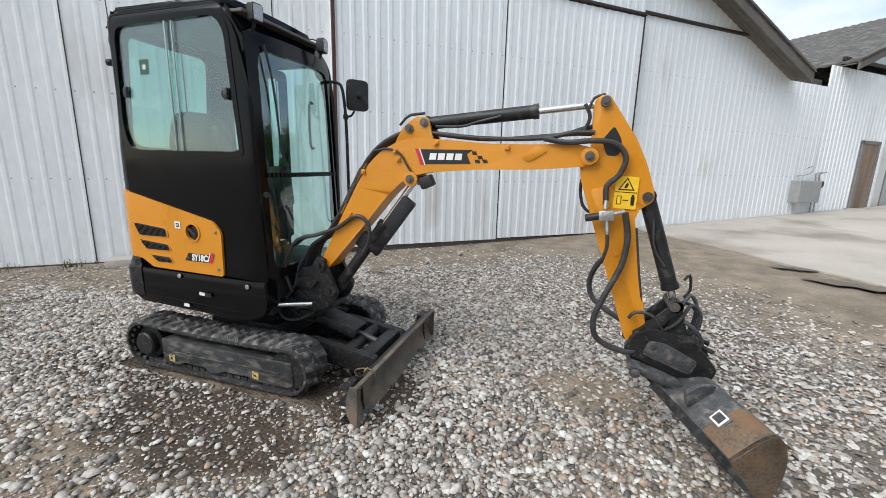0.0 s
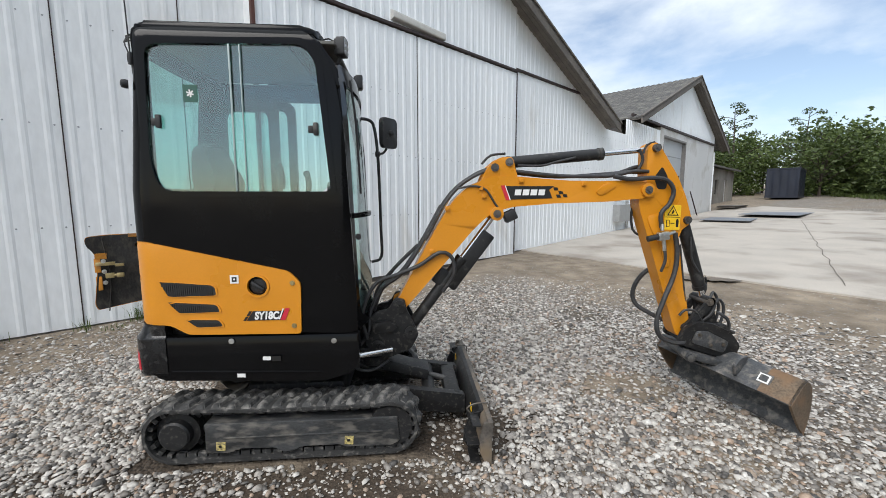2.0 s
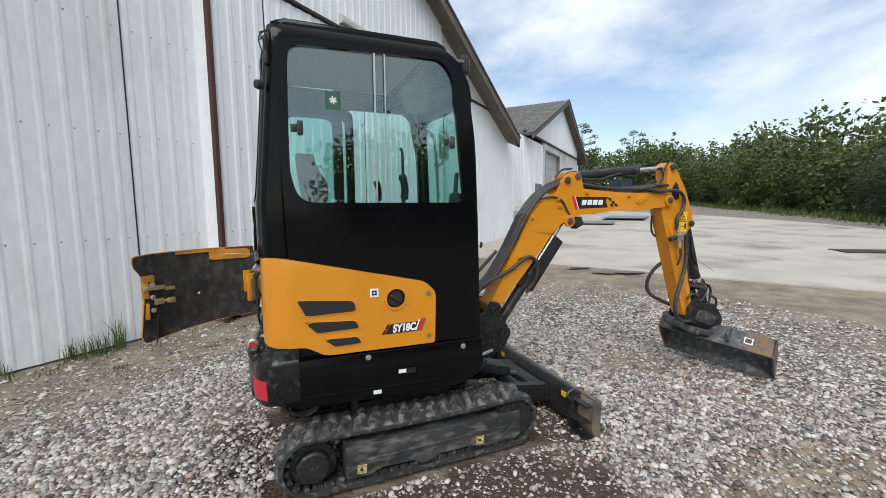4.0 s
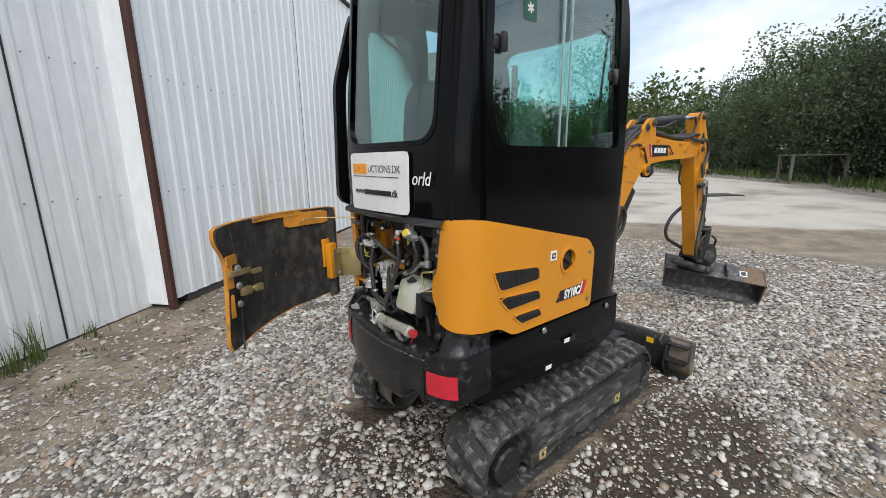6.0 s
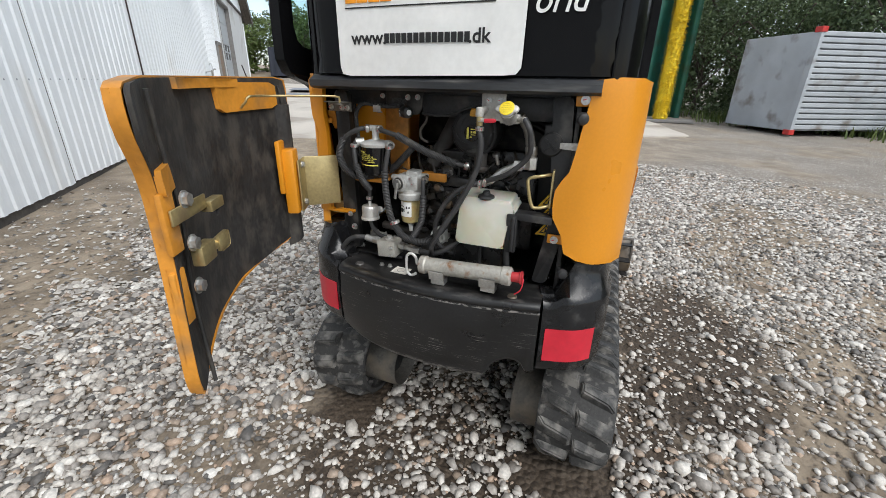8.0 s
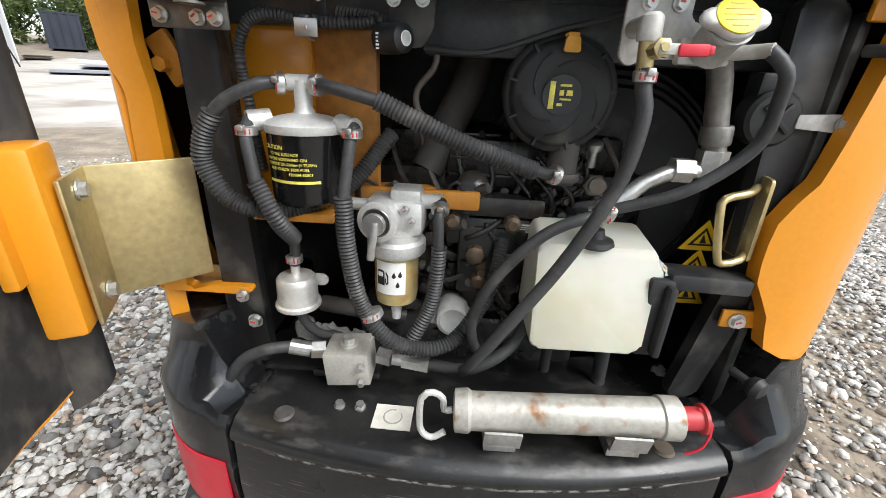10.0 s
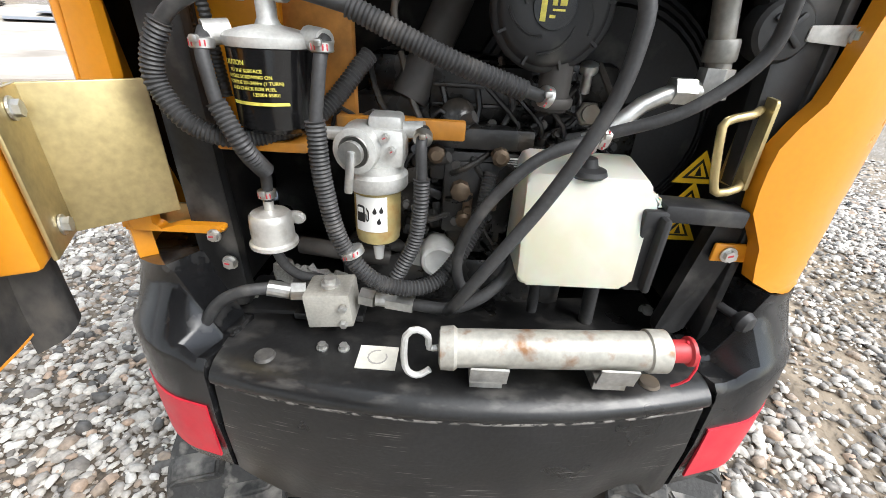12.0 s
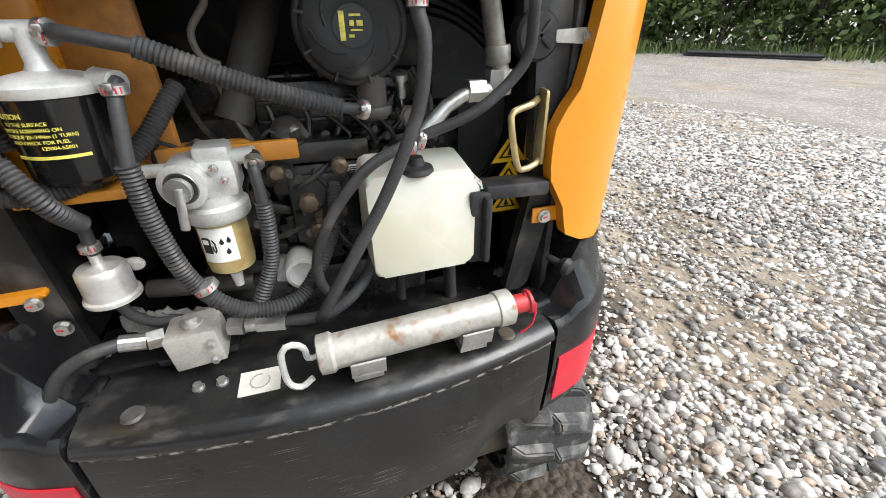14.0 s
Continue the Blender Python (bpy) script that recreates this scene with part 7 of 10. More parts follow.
for k in range(66):
    y, z = _rng.uniform(-0.20, 0.12), _rng.uniform(0.79, 1.0)
    x = -0.64 - _rng.uniform(0.0, 0.03)
    if k % 3 == 0:
        bit("engine_fitting", ENG, lambda bm: box(bm, (x, y, z), (0.04, _rng.uniform(0.012, 0.045), _rng.uniform(0.008, 0.035)), Matrix.Rotation(_rng.uniform(-0.4, 0.4), 4, "X"), 0.004))
    elif k % 3 == 1:
        bit("engine_fitting", ENG if k % 4 else STEEL, lambda bm: lathe(bm, [(0.008, 0), (0.011, 0.008), (0.0075, 0.02), (0.006, 0.04)], (x, y, z), (-1, _rng.uniform(-0.5, 0.5), _rng.uniform(-0.3, 0.8)), 12))
    else:
        bolts(digger, [(x - 0.008, y, z)], (-1, 0, 0.2), 0.008, STEEL if k % 2 else CAST)
for k in range(8):
    y = -0.16 + 0.045 * k
    bit("injector_pipe", STEEL if k % 3 == 0 else ENG, lambda bm: tube(bm, [(-0.63, y, 1.08), (-0.66, y - 0.02, 1.02), (-0.665, y * 0.6, 0.97), (-0.65, y * 0.4 + 0.02, 0.92)], 0.0045, 7))
bit("injection_pump", ENG, lambda bm: (box(bm, (-0.665, -0.005, 0.90), (0.06, 0.10, 0.11), None, 0.008), box(bm, (-0.672, 0.005, 0.985), (0.05, 0.16, 0.03), None, 0.006), lathe(bm, [(0.02, 0), (0.022, 0.03), (0.014, 0.035)], (-0.67, 0.03, 1.0), (-1, 0, 0.6))), digger, "oily injection pump")
for y, z, s in ((0.02, 0.915, 0.014), (0.012, 0.872, 0.012), (0.055, 0.965, 0.012), (-0.03, 0.965, 0.012)):
    bit("rusty_plug", BUCKET_WORN, lambda bm: lathe(bm, [(s, 0), (s, 0.02), (s * 0.6, 0.024)], (-0.69, y, z), (-1, 0, 0), 8), digger)
bit("oil_filter", WHITE, lambda bm: lathe(bm, [(0.010, -0.05), (0.034, -0.05), (0.036, 0.0), (0.033, 0.008), (0.01, 0.010)], (-0.68, 0.055, 0.78), (-1, 0, -0.1), 28), digger, "white oil filter cartridge")
bit("intake_pipe", GREYPIPE, lambda bm: tube(bm, [(-0.585, 0.030, 1.185), (-0.60, 0.040, 1.150), (-0.62, 0.067, 1.089), (-0.64, 0.098, 1.022)], 0.0255, 16), digger, "dull grey intake pipe")
for k in range(4):
    bit("fan_shroud", PLASTIC, lambda bm: lathe(bm, [(0.15 + 0.012 * k, 0), (0.155 + 0.012 * k, 0.008)], (-0.60 + 0.012 * k, -0.17, 1.0), (1, -0.3, 0), 40), digger, "black ribbed fan shroud")
bit("front_crossbar", DUSTY, lambda bm: (box(bm, (-0.70, -0.12, 1.205), (0.03, 0.44, 0.06), None, 0.004),), digger)

# fuel filter with its black canister
GLOSSY = mat("glossy_black_canister", (0.007, 0.007, 0.0075), 0.16, var=0.1, scale=30, fine=300, bump=0.02, dist=0.0004, rvar=0.06)
ff = bit("fuel_filter", GLOSSY, lambda bm: lathe(bm, [(0.036, 0.0), (0.043, 0.006), (0.044, 0.082), (0.040, 0.086)], (-0.765, 0.232, 1.003), (0, 0, 1), 36), digger, "black fuel filter canister with yellow caution print")
bit("filter_head", ALLOY, lambda bm: lathe(bm, [(0.045, 0.0), (0.046, 0.003), (0.046, 0.009), (0.042, 0.013), (0.028, 0.017), (0.013, 0.020), (0.010, 0.026), (0.010, 0.055)], (-0.765, 0.232, 1.086), (0, 0, 1), 32), ff)
for p, q, r in (((-0.77, 0.19, 1.096), (-0.785, 0.170, 1.094), 0.012), ((-0.77, 0.27, 1.098), (-0.785, 0.290, 1.096), 0.012), ((-0.765, 0.215, 1.138), (-0.765, 0.249, 1.138), 0.009)):
    bit("hose_port", ALLOY, lambda bm: cyl(bm, p, q, r, n=12), ff)
back = Matrix(((0, 0, -1, 0), (-1, 0, 0, 0), (0, 1, 0, 0), (0, 0, 0, 1)))
YPRINT = mat("yellow_print", (0.75, 0.66, 0.12), 0.5, var=0.2, scale=200, bump=0)


def round_print(body, size, y, z, material, parent, cx, cy, r, width=1.0, bold=0.0):
    """Letters bent round an upright canister."""
    o = text("letters", body, size, back, material, parent, 0.0002, 0, bold, "", width)
    for v in o.data.vertices:
        yy = v.co.y + y
        a = (yy - cy) / r
        dx = v.co.x
        v.co.x, v.co.y = cx - (r + 0.0012) * math.cos(a) + dx, cy + (r + 0.0012) * math.sin(a)
        v.co.z += z
    return o


def round_bar(parent, material, y0, y1, z0, z1, cx, cy, r, n=10, lift=0.0008):
    bm = B()
    rows = []
    for i in range(n + 1):
        a = (y0 + (y1 - y0) * i / n - cy) / r
        rows.append([bm.verts.new((cx - (r + o) * math.cos(a), cy + (r + o) * math.sin(a), z)) for o, z in ((lift, z0), (lift, z1), (lift - 0.0006, z1), (lift - 0.0006, z0))])
    for p, q in zip(rows, rows[1:]):
        for j in range(4):
            bm.faces.new((p[j], q[j], q[(j + 1) % 4], p[(j + 1) % 4]))
    return part("print", bm, material, parent, "", True)


round_print("CAUTION", 0.0062, 0.258, 1.0725, YPRINT, ff, -0.765, 0.232, 0.044, 1.0, 0.0001)
for i, (line, at) in enumerate((("TO THE SURFACE", 0.2455), ("BEFORE SCREWING ON", 0.243), ("TORQUE 20~24Nm (1 TURN)", 0.238), ("AND CHECK FOR FUEL", 0.240), ("129004-55801", 0.226))):
    round_print(line, 0.0046, at, 1.0655 - i * 0.0054, YPRINT, ff, -0.765, 0.232, 0.044, 1.0, 0.0)
round_bar(ff, YPRINT, 0.268, 0.205, 1.0335, 1.0365, -0.765, 0.232, 0.044, 10)

# water separator
ws_ = bit("water_separator", AMBER, lambda bm: lathe(bm, [(0.020, 0.0), (0.028, 0.006), (0.030, 0.02), (0.030, 0.085)], (-0.745, 0.128, 0.855), (0, 0, 1), 32), digger, "amber water separator bowl under an alloy head")
bit("separator_head", ALLOY, lambda bm: (lathe(bm, [(0.036, 0.0), (0.039, 0.004), (0.039, 0.018), (0.034, 0.022), (0.034, 0.032)], (-0.745, 0.128, 0.932), (0, 0, 1), 28), box(bm, (-0.745, 0.128, 0.985), (0.055, 0.075, 0.05), None, 0.012), lathe(bm, [(0.026, 0), (0.026, 0.02), (0.02, 0.022)], (-0.765, 0.143, 0.985), (-1, 0.2, 0), 20), cyl(bm, (-0.745, 0.10, 1.003), (-0.75, 0.070, 1.006), 0.010, n=12), cyl(bm, (-0.745, 0.16, 0.995), (-0.745, 0.19, 0.995), 0.008, n=12), box(bm, (-0.745, 0.115, 1.012), (0.04, 0.04, 0.02), None, 0.006)), ws_)
bit("tap_ring", DULL, lambda bm: lathe(bm, [(0.0165, 0), (0.0175, 0.0012), (0.0185, 0)], (-0.7868, 0.1474, 0.985), (-1, 0.2, 0), 28), ws_, "dark ring round the tap")
bit("tap", ZINC, lambda bm: (lathe(bm, [(0.014, 0), (0.014, 0.008)], (-0.790, 0.148, 0.985), (-1, 0.2, 0), 16), box(bm, (-0.800, 0.150, 0.965), (0.006, 0.010, 0.05), Matrix.Rotation(0.12, 4, "X"), 0.003)), ws_)
bolts(ws_, [(-0.774, 0.113, 1.0), (-0.774, 0.105, 0.985)], (-1, 0, 0), 0.006)
round_bar(ws_, WHITE, 0.154, 0.112, 0.880, 0.927, -0.745, 0.128, 0.0305, 12, 0.0008)


def round_shape(parent, material, pts, cx, cy, r, lift):
    """A small flat print of any outline, bent round an upright body."""
    bm = B()
    lo, hi = [], []
    for y, z in pts:
        a = (y - cy) / r
        for row, o in ((lo, lift), (hi, lift - 0.0006)):
            row.append(bm.verts.new((cx - (r + o) * math.cos(a), cy + (r + o) * math.sin(a), z)))
    bm.faces.new(lo)
    bm.faces.new(hi[::-1])
    for i in range(len(pts)):
        bm.faces.new((lo[i], hi[i], hi[(i + 1) % len(pts)], lo[(i + 1) % len(pts)]))
    return part("print", bm, material, parent)


PUMP = [(0.151, 0.893), (0.140, 0.893), (0.140, 0.913), (0.142, 0.915), (0.149, 0.915), (0.151, 0.913)]
round_shape(ws_, INK, PUMP, -0.745, 0.128, 0.0305, 0.0014)
round_shape(ws_, WHITE, [(0.1490, 0.906), (0.1420, 0.906), (0.1420, 0.912), (0.1490, 0.912)], -0.745, 0.128, 0.0305, 0.0021)
round_shape(ws_, INK, [(0.1390, 0.897), (0.1365, 0.894), (0.1345, 0.897), (0.1345, 0.908), (0.1375, 0.913), (0.1385, 0.912), (0.1360, 0.907), (0.1360, 0.898), (0.1368, 0.8965), (0.1376, 0.898), (0.1376, 0.903), (0.1390, 0.904)], -0.745, 0.128, 0.0305, 0.0014)
for yy, zz in ((0.1275, 0.908), (0.1195, 0.909), (0.1225, 0.894)):
    drop = [(yy + 0.0026 * math.sin(a), zz - 0.0028 * math.cos(a)) for a in [-2.2 + 4.4 * k / 8 for k in range(9)]] + [(yy - 0.0004, zz + 0.0062)]
    round_shape(ws_, INK, drop, -0.745, 0.128, 0.0305, 0.0014)
bit("drain", WHITE, lambda bm: lathe(bm, [(0.006, 0), (0.008, 0.02), (0.012, 0.03)], (-0.745, 0.128, 0.826), (0, 0, 1), 14), ws_)

# small silver can
BRIGHTZ = mat("bright_plated_can", (0.66, 0.65, 0.62), 0.36, 0.6, var=0.10, scale=20, fine=200, bump=0.05, dist=0.0005, dirt=(0.40, 0.36, 0.30), dirt_amount=0.12, dirt_scale=30)
can = bit("fuel_pump", BRIGHTZ, lambda bm: lathe(bm, [(0.024, 0.0), (0.0295, 0.001), (0.0300, 0.003), (0.0295, 0.006), (0.0265, 0.008), (0.0260, 0.036), (0.0255, 0.041), (0.0225, 0.0445), (0.010, 0.0465), (0.006, 0.048), (0.006, 0.070)], (-0.776, 0.257, 0.857), (0, 0, 1), 36), digger, "small silver inline fuel pump")
bit("pump_tab", BRIGHTZ, lambda bm: (prism(bm, rounded([(0.250, 0.893), (0.226, 0.896), (0.219, 0.886), (0.226, 0.877), (0.250, 0.881)], [0.001, 0.006, 0.006, 0.006, 0.001]), -0.757, -0.753, "x", 0.001), lathe(bm, [(0.0055, 0), (0.0055, 0.005)], (-0.756, 0.2285, 0.886), (-1, 0, 0), 6)), can)

# hydraulic block
DUSTYA = mat("greyed_aluminium", (0.47, 0.455, 0.41), 0.5, 0.35, var=0.14, scale=25, fine=260, bump=0.2, dist=0.0008, dirt=(0.28, 0.24, 0.19), dirt_amount=0.18, dirt_scale=24)
vb = bit("valve_block", DUSTYA, lambda bm: box(bm, (-0.777, 0.189, 0.772), (0.054, 0.062, 0.052), Matrix.Rotation(radians(-5), 4, "X"), 0.0025), digger, "cast alloy hydraulic valve block with fittings")
bit("plug", BRIGHTZ, lambda bm: lathe(bm, [(0.013, 0), (0.013, 0.004), (0.008, 0.005), (0.008, 0.012)], (-0.777, 0.190, 0.798), (0, 0, 1), 12), vb, "", False)
for y, z in ((0.168, 0.782), (0.168, 0.756)):
    bit("plug", ZINC, lambda bm: lathe(bm, [(0.006, 0), (0.006, 0.004), (0.004, 0.008)], (-0.8055, y, z), (-1, 0, 0), 6), vb, "", False)
bit("fitting", ZINC, lambda bm: (cyl(bm, (-0.78, 0.148, 0.785), (-0.785, 0.128, 0.784), 0.013, n=6), cyl(bm, (-0.785, 0.128, 0.784), (-0.785, 0.113, 0.783), 0.010, n=14), cyl(bm, (-0.785, 0.113, 0.783), (-0.79, 0.076, 0.781), 0.0125, n=6)), vb, "", False)
bit("fitting", ZINC, lambda bm: (cyl(bm, (-0.78, 0.224, 0.788), (-0.785, 0.242, 0.790), 0.013, n=6), cyl(bm, (-0.785, 0.242, 0.790), (-0.788, 0.270, 0.796), 0.011, n=14)), vb, "", False)

bit("oil_filter", mat("white_oil_filter", (0.62, 0.62, 0.60), 0.4, var=0.1, scale=30, bump=0.04), lambda bm: lathe(bm, [(0.026, 0.0), (0.0275, 0.004), (0.0275, 0.044), (0.025, 0.049), (0.020, 0.0505), (0.018, 0.0490), (0.0, 0.0485)], (-0.672, 0.045, 0.806), (-1, 0, 0.06), 32), digger, "white oil filter canister")


def rag(bm):
    """A crumpled cloth."""
    rows = []
    for i in range(19):
        u = i / 18
        row = []
        for j in range(11):
            v = j / 10
            n = noise.noise(Vector((u * 5, v * 3, 3)))
            m = noise.noise(Vector((u * 11, v * 7, 8)))
            row.append(bm.verts.new((-0.752 + 0.034 * v + 0.010 * m, 0.275 - 0.10 * u + 0.008 * n, 0.784 + 0.026 * math.sin(math.pi * min(1, v * 1.2)) + 0.012 * n + 0.006 * m - 0.02 * u)))
        rows.append(row)
    for a, b in zip(rows, rows[1:]):
        for j in range(10):
            bm.faces.new((a[j], b[j], b[j + 1], a[j + 1]))
    bmesh.ops.solidify(bm, geom=bm.faces[:], thickness=0.003)


tagged(bit("rag", mat("dirty_grey_cloth", (0.31, 0.31, 0.295), 0.9, var=0.3, scale=30, fine=400, bump=0.4, dist=0.001, dirt=(0.09, 0.08, 0.07), dirt_amount=0.25, dirt_scale=40), rag, None, "crumpled dirty grey rag stuffed beside the engine"), category="rag")

# air filter
CLIPO = mat("orange_plastic_clip", (0.72, 0.34, 0.03), 0.4, var=0.12, scale=60, bump=0.03)
af = bit("air_filter", PLASTIC, lambda bm: lathe(bm, [(0.05, 0.0), (0.061, 0.006), (0.062, 0.030), (0.064, 0.034), (0.062, 0.038), (0.063, 0.092), (0.067, 0.096), (0.067, 0.108), (0.064, 0.112), (0.060, 0.113), (0.057, 0.119), (0.053, 0.122), (0.024, 0.124), (0.022, 0.123)], (-0.62, -0.066, 1.141), (-1, 0.03, -0.02), 48), digger, "round black plastic air filter housing")
bit("badge", GLOSSY, lambda bm: lathe(bm, [(0.0225, 0), (0.0225, 0.002)], (-0.7435, -0.062, 1.1385), (-1, 0.03, -0.02), 32), af, "round black badge")
for w, h, dy, dz in ((0.006, 0.030, 0.012, 0.0), (0.013, 0.0025, -0.003, 0.011), (0.005, 0.006, 0.001, 0.003), (0.007, 0.006, -0.008, 0.003), (0.013, 0.002, -0.004, -0.004), (0.006, 0.003, 0.002, -0.010)):
    bit("print", YPRINT, lambda bm: box(bm, (-0.7460, -0.062 + dy, 1.1385 + dz), (0.0012, w, h)), af, "", False)
bit("clip", CLIPO, lambda bm: (prism(bm, rounded([(-0.0550, 1.1835), (-0.0740, 1.1835), (-0.0715, 1.2000), (-0.0575, 1.2000)], 0.003), -0.751, -0.744, "x", 0.001), box(bm, (-0.736, -0.0645, 1.2015), (0.026, 0.013, 0.004), None, 0.0015)), af, "orange-yellow clip")
for k in range(9):
    a = 2 * math.pi * k / 9 + 0.25
    bit("rib", PLASTIC, lambda bm: box(bm, (-0.7365, -0.062 + 0.0585 * math.cos(a), 1.1385 + 0.0585 * math.sin(a)), (0.010, 0.010, 0.0028), Matrix.Rotation(a, 4, "X")), af)
for k in range(5):
    swirl = [(-0.7430, -0.062 + (0.030 + 0.0045 * j) * math.cos(k * 1.257 + 0.30 * j), 1.1385 + (0.030 + 0.0045 * j) * math.sin(k * 1.257 + 0.30 * j)) for j in range(5)]
    bit("rib", PLASTIC, lambda bm: tube(bm, swirl, 0.0016, 6, 0.006), af)
bit("outlet", GREYPIPE, lambda bm: (lathe(bm, [(0.019, 0.0), (0.019, 0.060)], (-0.715, -0.082, 1.03), (0, 0, 1), 24), lathe(bm, [(0.023, 0.0), (0.0245, 0.002), (0.0245, 0.010), (0.023, 0.012)], (-0.715, -0.082, 1.034), (0, 0, 1), 24)), af)

# radiator cap on its bracket
DUSTYZ = mat("dusty_zinc_casting", (0.50, 0.49, 0.46), 0.5, 0.35, var=0.16, scale=22, fine=180, bump=0.15, dist=0.0008, dirt=(0.30, 0.27, 0.23), dirt_amount=0.22, dirt_scale=26)
rb = bit("radiator_bracket", DUSTYZ, lambda bm: (prism(bm, rounded([(-0.100, 1.246), (-0.163, 1.246), (-0.163, 1.214), (-0.186, 1.208), (-0.186, 1.180), (-0.125, 1.178), (-0.112, 1.170), (-0.101, 1.178)], 0.005), -0.792, -0.787, "x", 0.001), box(bm, (-0.800, -0.178, 1.186), (0.014, 0.05, 0.024), None, 0.003)), digger, "dusty zinc bracket with a tap and filler neck")
bolts(rb, [(-0.793, -0.120, 1.227), (-0.793, -0.149, 1.227)], (-1, 0, 0), 0.0085)
CAX = Vector((-0.74, 0.04, 0.52)).normalized()
CAPO = Vector((-0.842, -0.178, 1.2125))
bit("filler_neck", DUSTYZ, lambda bm: (lathe(bm, [(0.0190, -0.045), (0.0190, -0.016), (0.0215, -0.013), (0.0215, -0.009)], CAPO, CAX, 24), cyl(bm, (-0.80, -0.195, 1.185), (-0.835, -0.222, 1.188), 0.0065, n=12)), rb)
CAPY = mat("yellow_printed_cap", (0.76, 0.58, 0.03), 0.42, var=0.1, scale=120, fine=400, bump=0.05)


def cap_wings(bm):
    """A pressed lid with two rounded ears."""
    u = Vector((0, 1, 0)).cross(CAX).normalized()
    w = CAX.cross(u)
    ring = []
    for k in range(48):
        a = 2 * math.pi * k / 48
        r = 0.0200 + 0.0095 * max(0.0, abs(math.sin(a)) - 0.86) / 0.14
        ring.append((u * math.cos(a) + w * math.sin(a)) * r)
    rows = [[bm.verts.new(CAPO + CAX * h + v * k) for v in ring] for k, h in ((0.93, -0.008), (1.0, -0.006), (1.0, -0.003), (0.95, -0.001), (0.80, 0.0008))]
    for p, q in zip(rows, rows[1:]):
        for i in range(48):
            bm.faces.new((p[i], p[(i + 1) % 48], q[(i + 1) % 48], q[i]))
    bm.faces.new(rows[0][::-1])
    bm.faces.new(rows[-1])


cp = bit("radiator_cap", DUSTYZ, cap_wings, rb, "pressed zinc radiator cap with two ears")
bit("cap_label", CAPY, lambda bm: lathe(bm, [(0.0184, 0.0004), (0.0184, 0.0016), (0.0175, 0.0020)], CAPO, CAX, 36), cp, "yellow cap label")
CAPINK = mat("faded_cap_print", (0.42, 0.30, 0.02), 0.5, var=0.2, scale=300, bump=0)
CAPU = Vector((0, 1, 0)).cross(CAX).normalized()
CAPW = CAX.cross(CAPU)
for k, wide in enumerate((0.012, 0.022, 0.026, 0.024, 0.014)):
    m = Matrix((CAPW, CAPU, CAX)).transposed().to_4x4()
    bit("print", CAPINK, lambda bm: box(bm, CAPO + CAX * 0.0021 + CAPU * (0.0110 - 0.0055 * k), (wide, 0.0011, 0.0004), m), cp, "", False)
bit("tap_elbow", DUSTYZ, lambda bm: (cyl(bm, (-0.795, -0.110, 1.204), (-0.832, -0.109, 1.204), 0.0090, n=14), lathe(bm, [(0.0095, 0), (0.0105, 0.004), (0.0095, 0.020), (0.006, 0.023)], (-0.836, -0.109, 1.190), (0, 0, 1), 16)), rb)
vl = bit("tap_body", BRASS, lambda bm: (cyl(bm, (-0.836, -0.109, 1.192), (-0.838, -0.111, 1.160), 0.0075, n=12), cyl(bm, (-0.838, -0.112, 1.182), (-0.853, -0.115, 1.183), 0.0070, n=8), lathe(bm, [(0.0085, 0), (0.0085, 0.005), (0.004, 0.006), (0.004, 0.009)], (-0.850, -0.116, 1.184), (-1, 0, 0.1), 6)), rb)
bit("tap_lever", DUSTYZ, lambda bm: box(bm, (-0.856, -0.122, 1.1835), (0.003, 0.020, 0.009), None, 0.001), vl)
bit("tap_handle", RED, lambda bm: (box(bm, (-0.858, -0.1405, 1.1832), (0.005, 0.026, 0.0100), Matrix.Rotation(radians(-2), 4, "X"), 0.002), box(bm, (-0.858, -0.1545, 1.1838), (0.005, 0.006, 0.0075), None, 0.002)), vl, "red tap handle")

# elbow pipe and cap, stay
cpipe = bit("coolant_pipe", ZINC, lambda bm: (lathe(bm, [(0.017, 0), (0.017, 0.03)], (-0.77, -0.236, 1.06), (0, 0, 1), 6), tube(bm, [(-0.77, -0.236, 1.065), (-0.772, -0.205, 1.066), (-0.775, -0.165, 1.05), (-0.78, -0.135, 1.022), (-0.775, -0.11, 1.008)], 0.0095, 12), lathe(bm, [(0.0145, 0), (0.0145, 0.022)], (-0.772, -0.215, 1.066), (0, 1, 0), 6)), digger, "bright steel elbow pipe with fittings")
bit("upper_pipe", DULL, lambda bm: (tube(bm, [(-0.785, -0.200, 1.192), (-0.772, -0.218, 1.165), (-0.768, -0.228, 1.13), (-0.77, -0.237, 1.085)], 0.0125, 16), lathe(bm, [(0.0155, 0), (0.0165, 0.003), (0.0165, 0.018), (0.0155, 0.021)], (-0.769, -0.2345, 1.096), (0.0, 0.1, 1), 20)), cpipe, "dull grey upper pipe")
hn = bit("horn", BLACK_MATT, lambda bm: (lathe(bm, [(0.024, 0), (0.030, 0.004), (0.030, 0.026), (0.026, 0.030), (0.014, 0.031)], (-0.752, -0.283, 1.127), (-1, 0.0, 0), 28), [box(bm, (-0.784, -0.283, 1.127), (0.004, 0.006, 0.040), Matrix.Rotation(a, 4, "X"), 0.001) for a in (0.7, 2.27)], box(bm, (-0.760, -0.275, 1.160), (0.026, 0.026, 0.026), None, 0.004)), digger, "black round horn on a zinc stay")
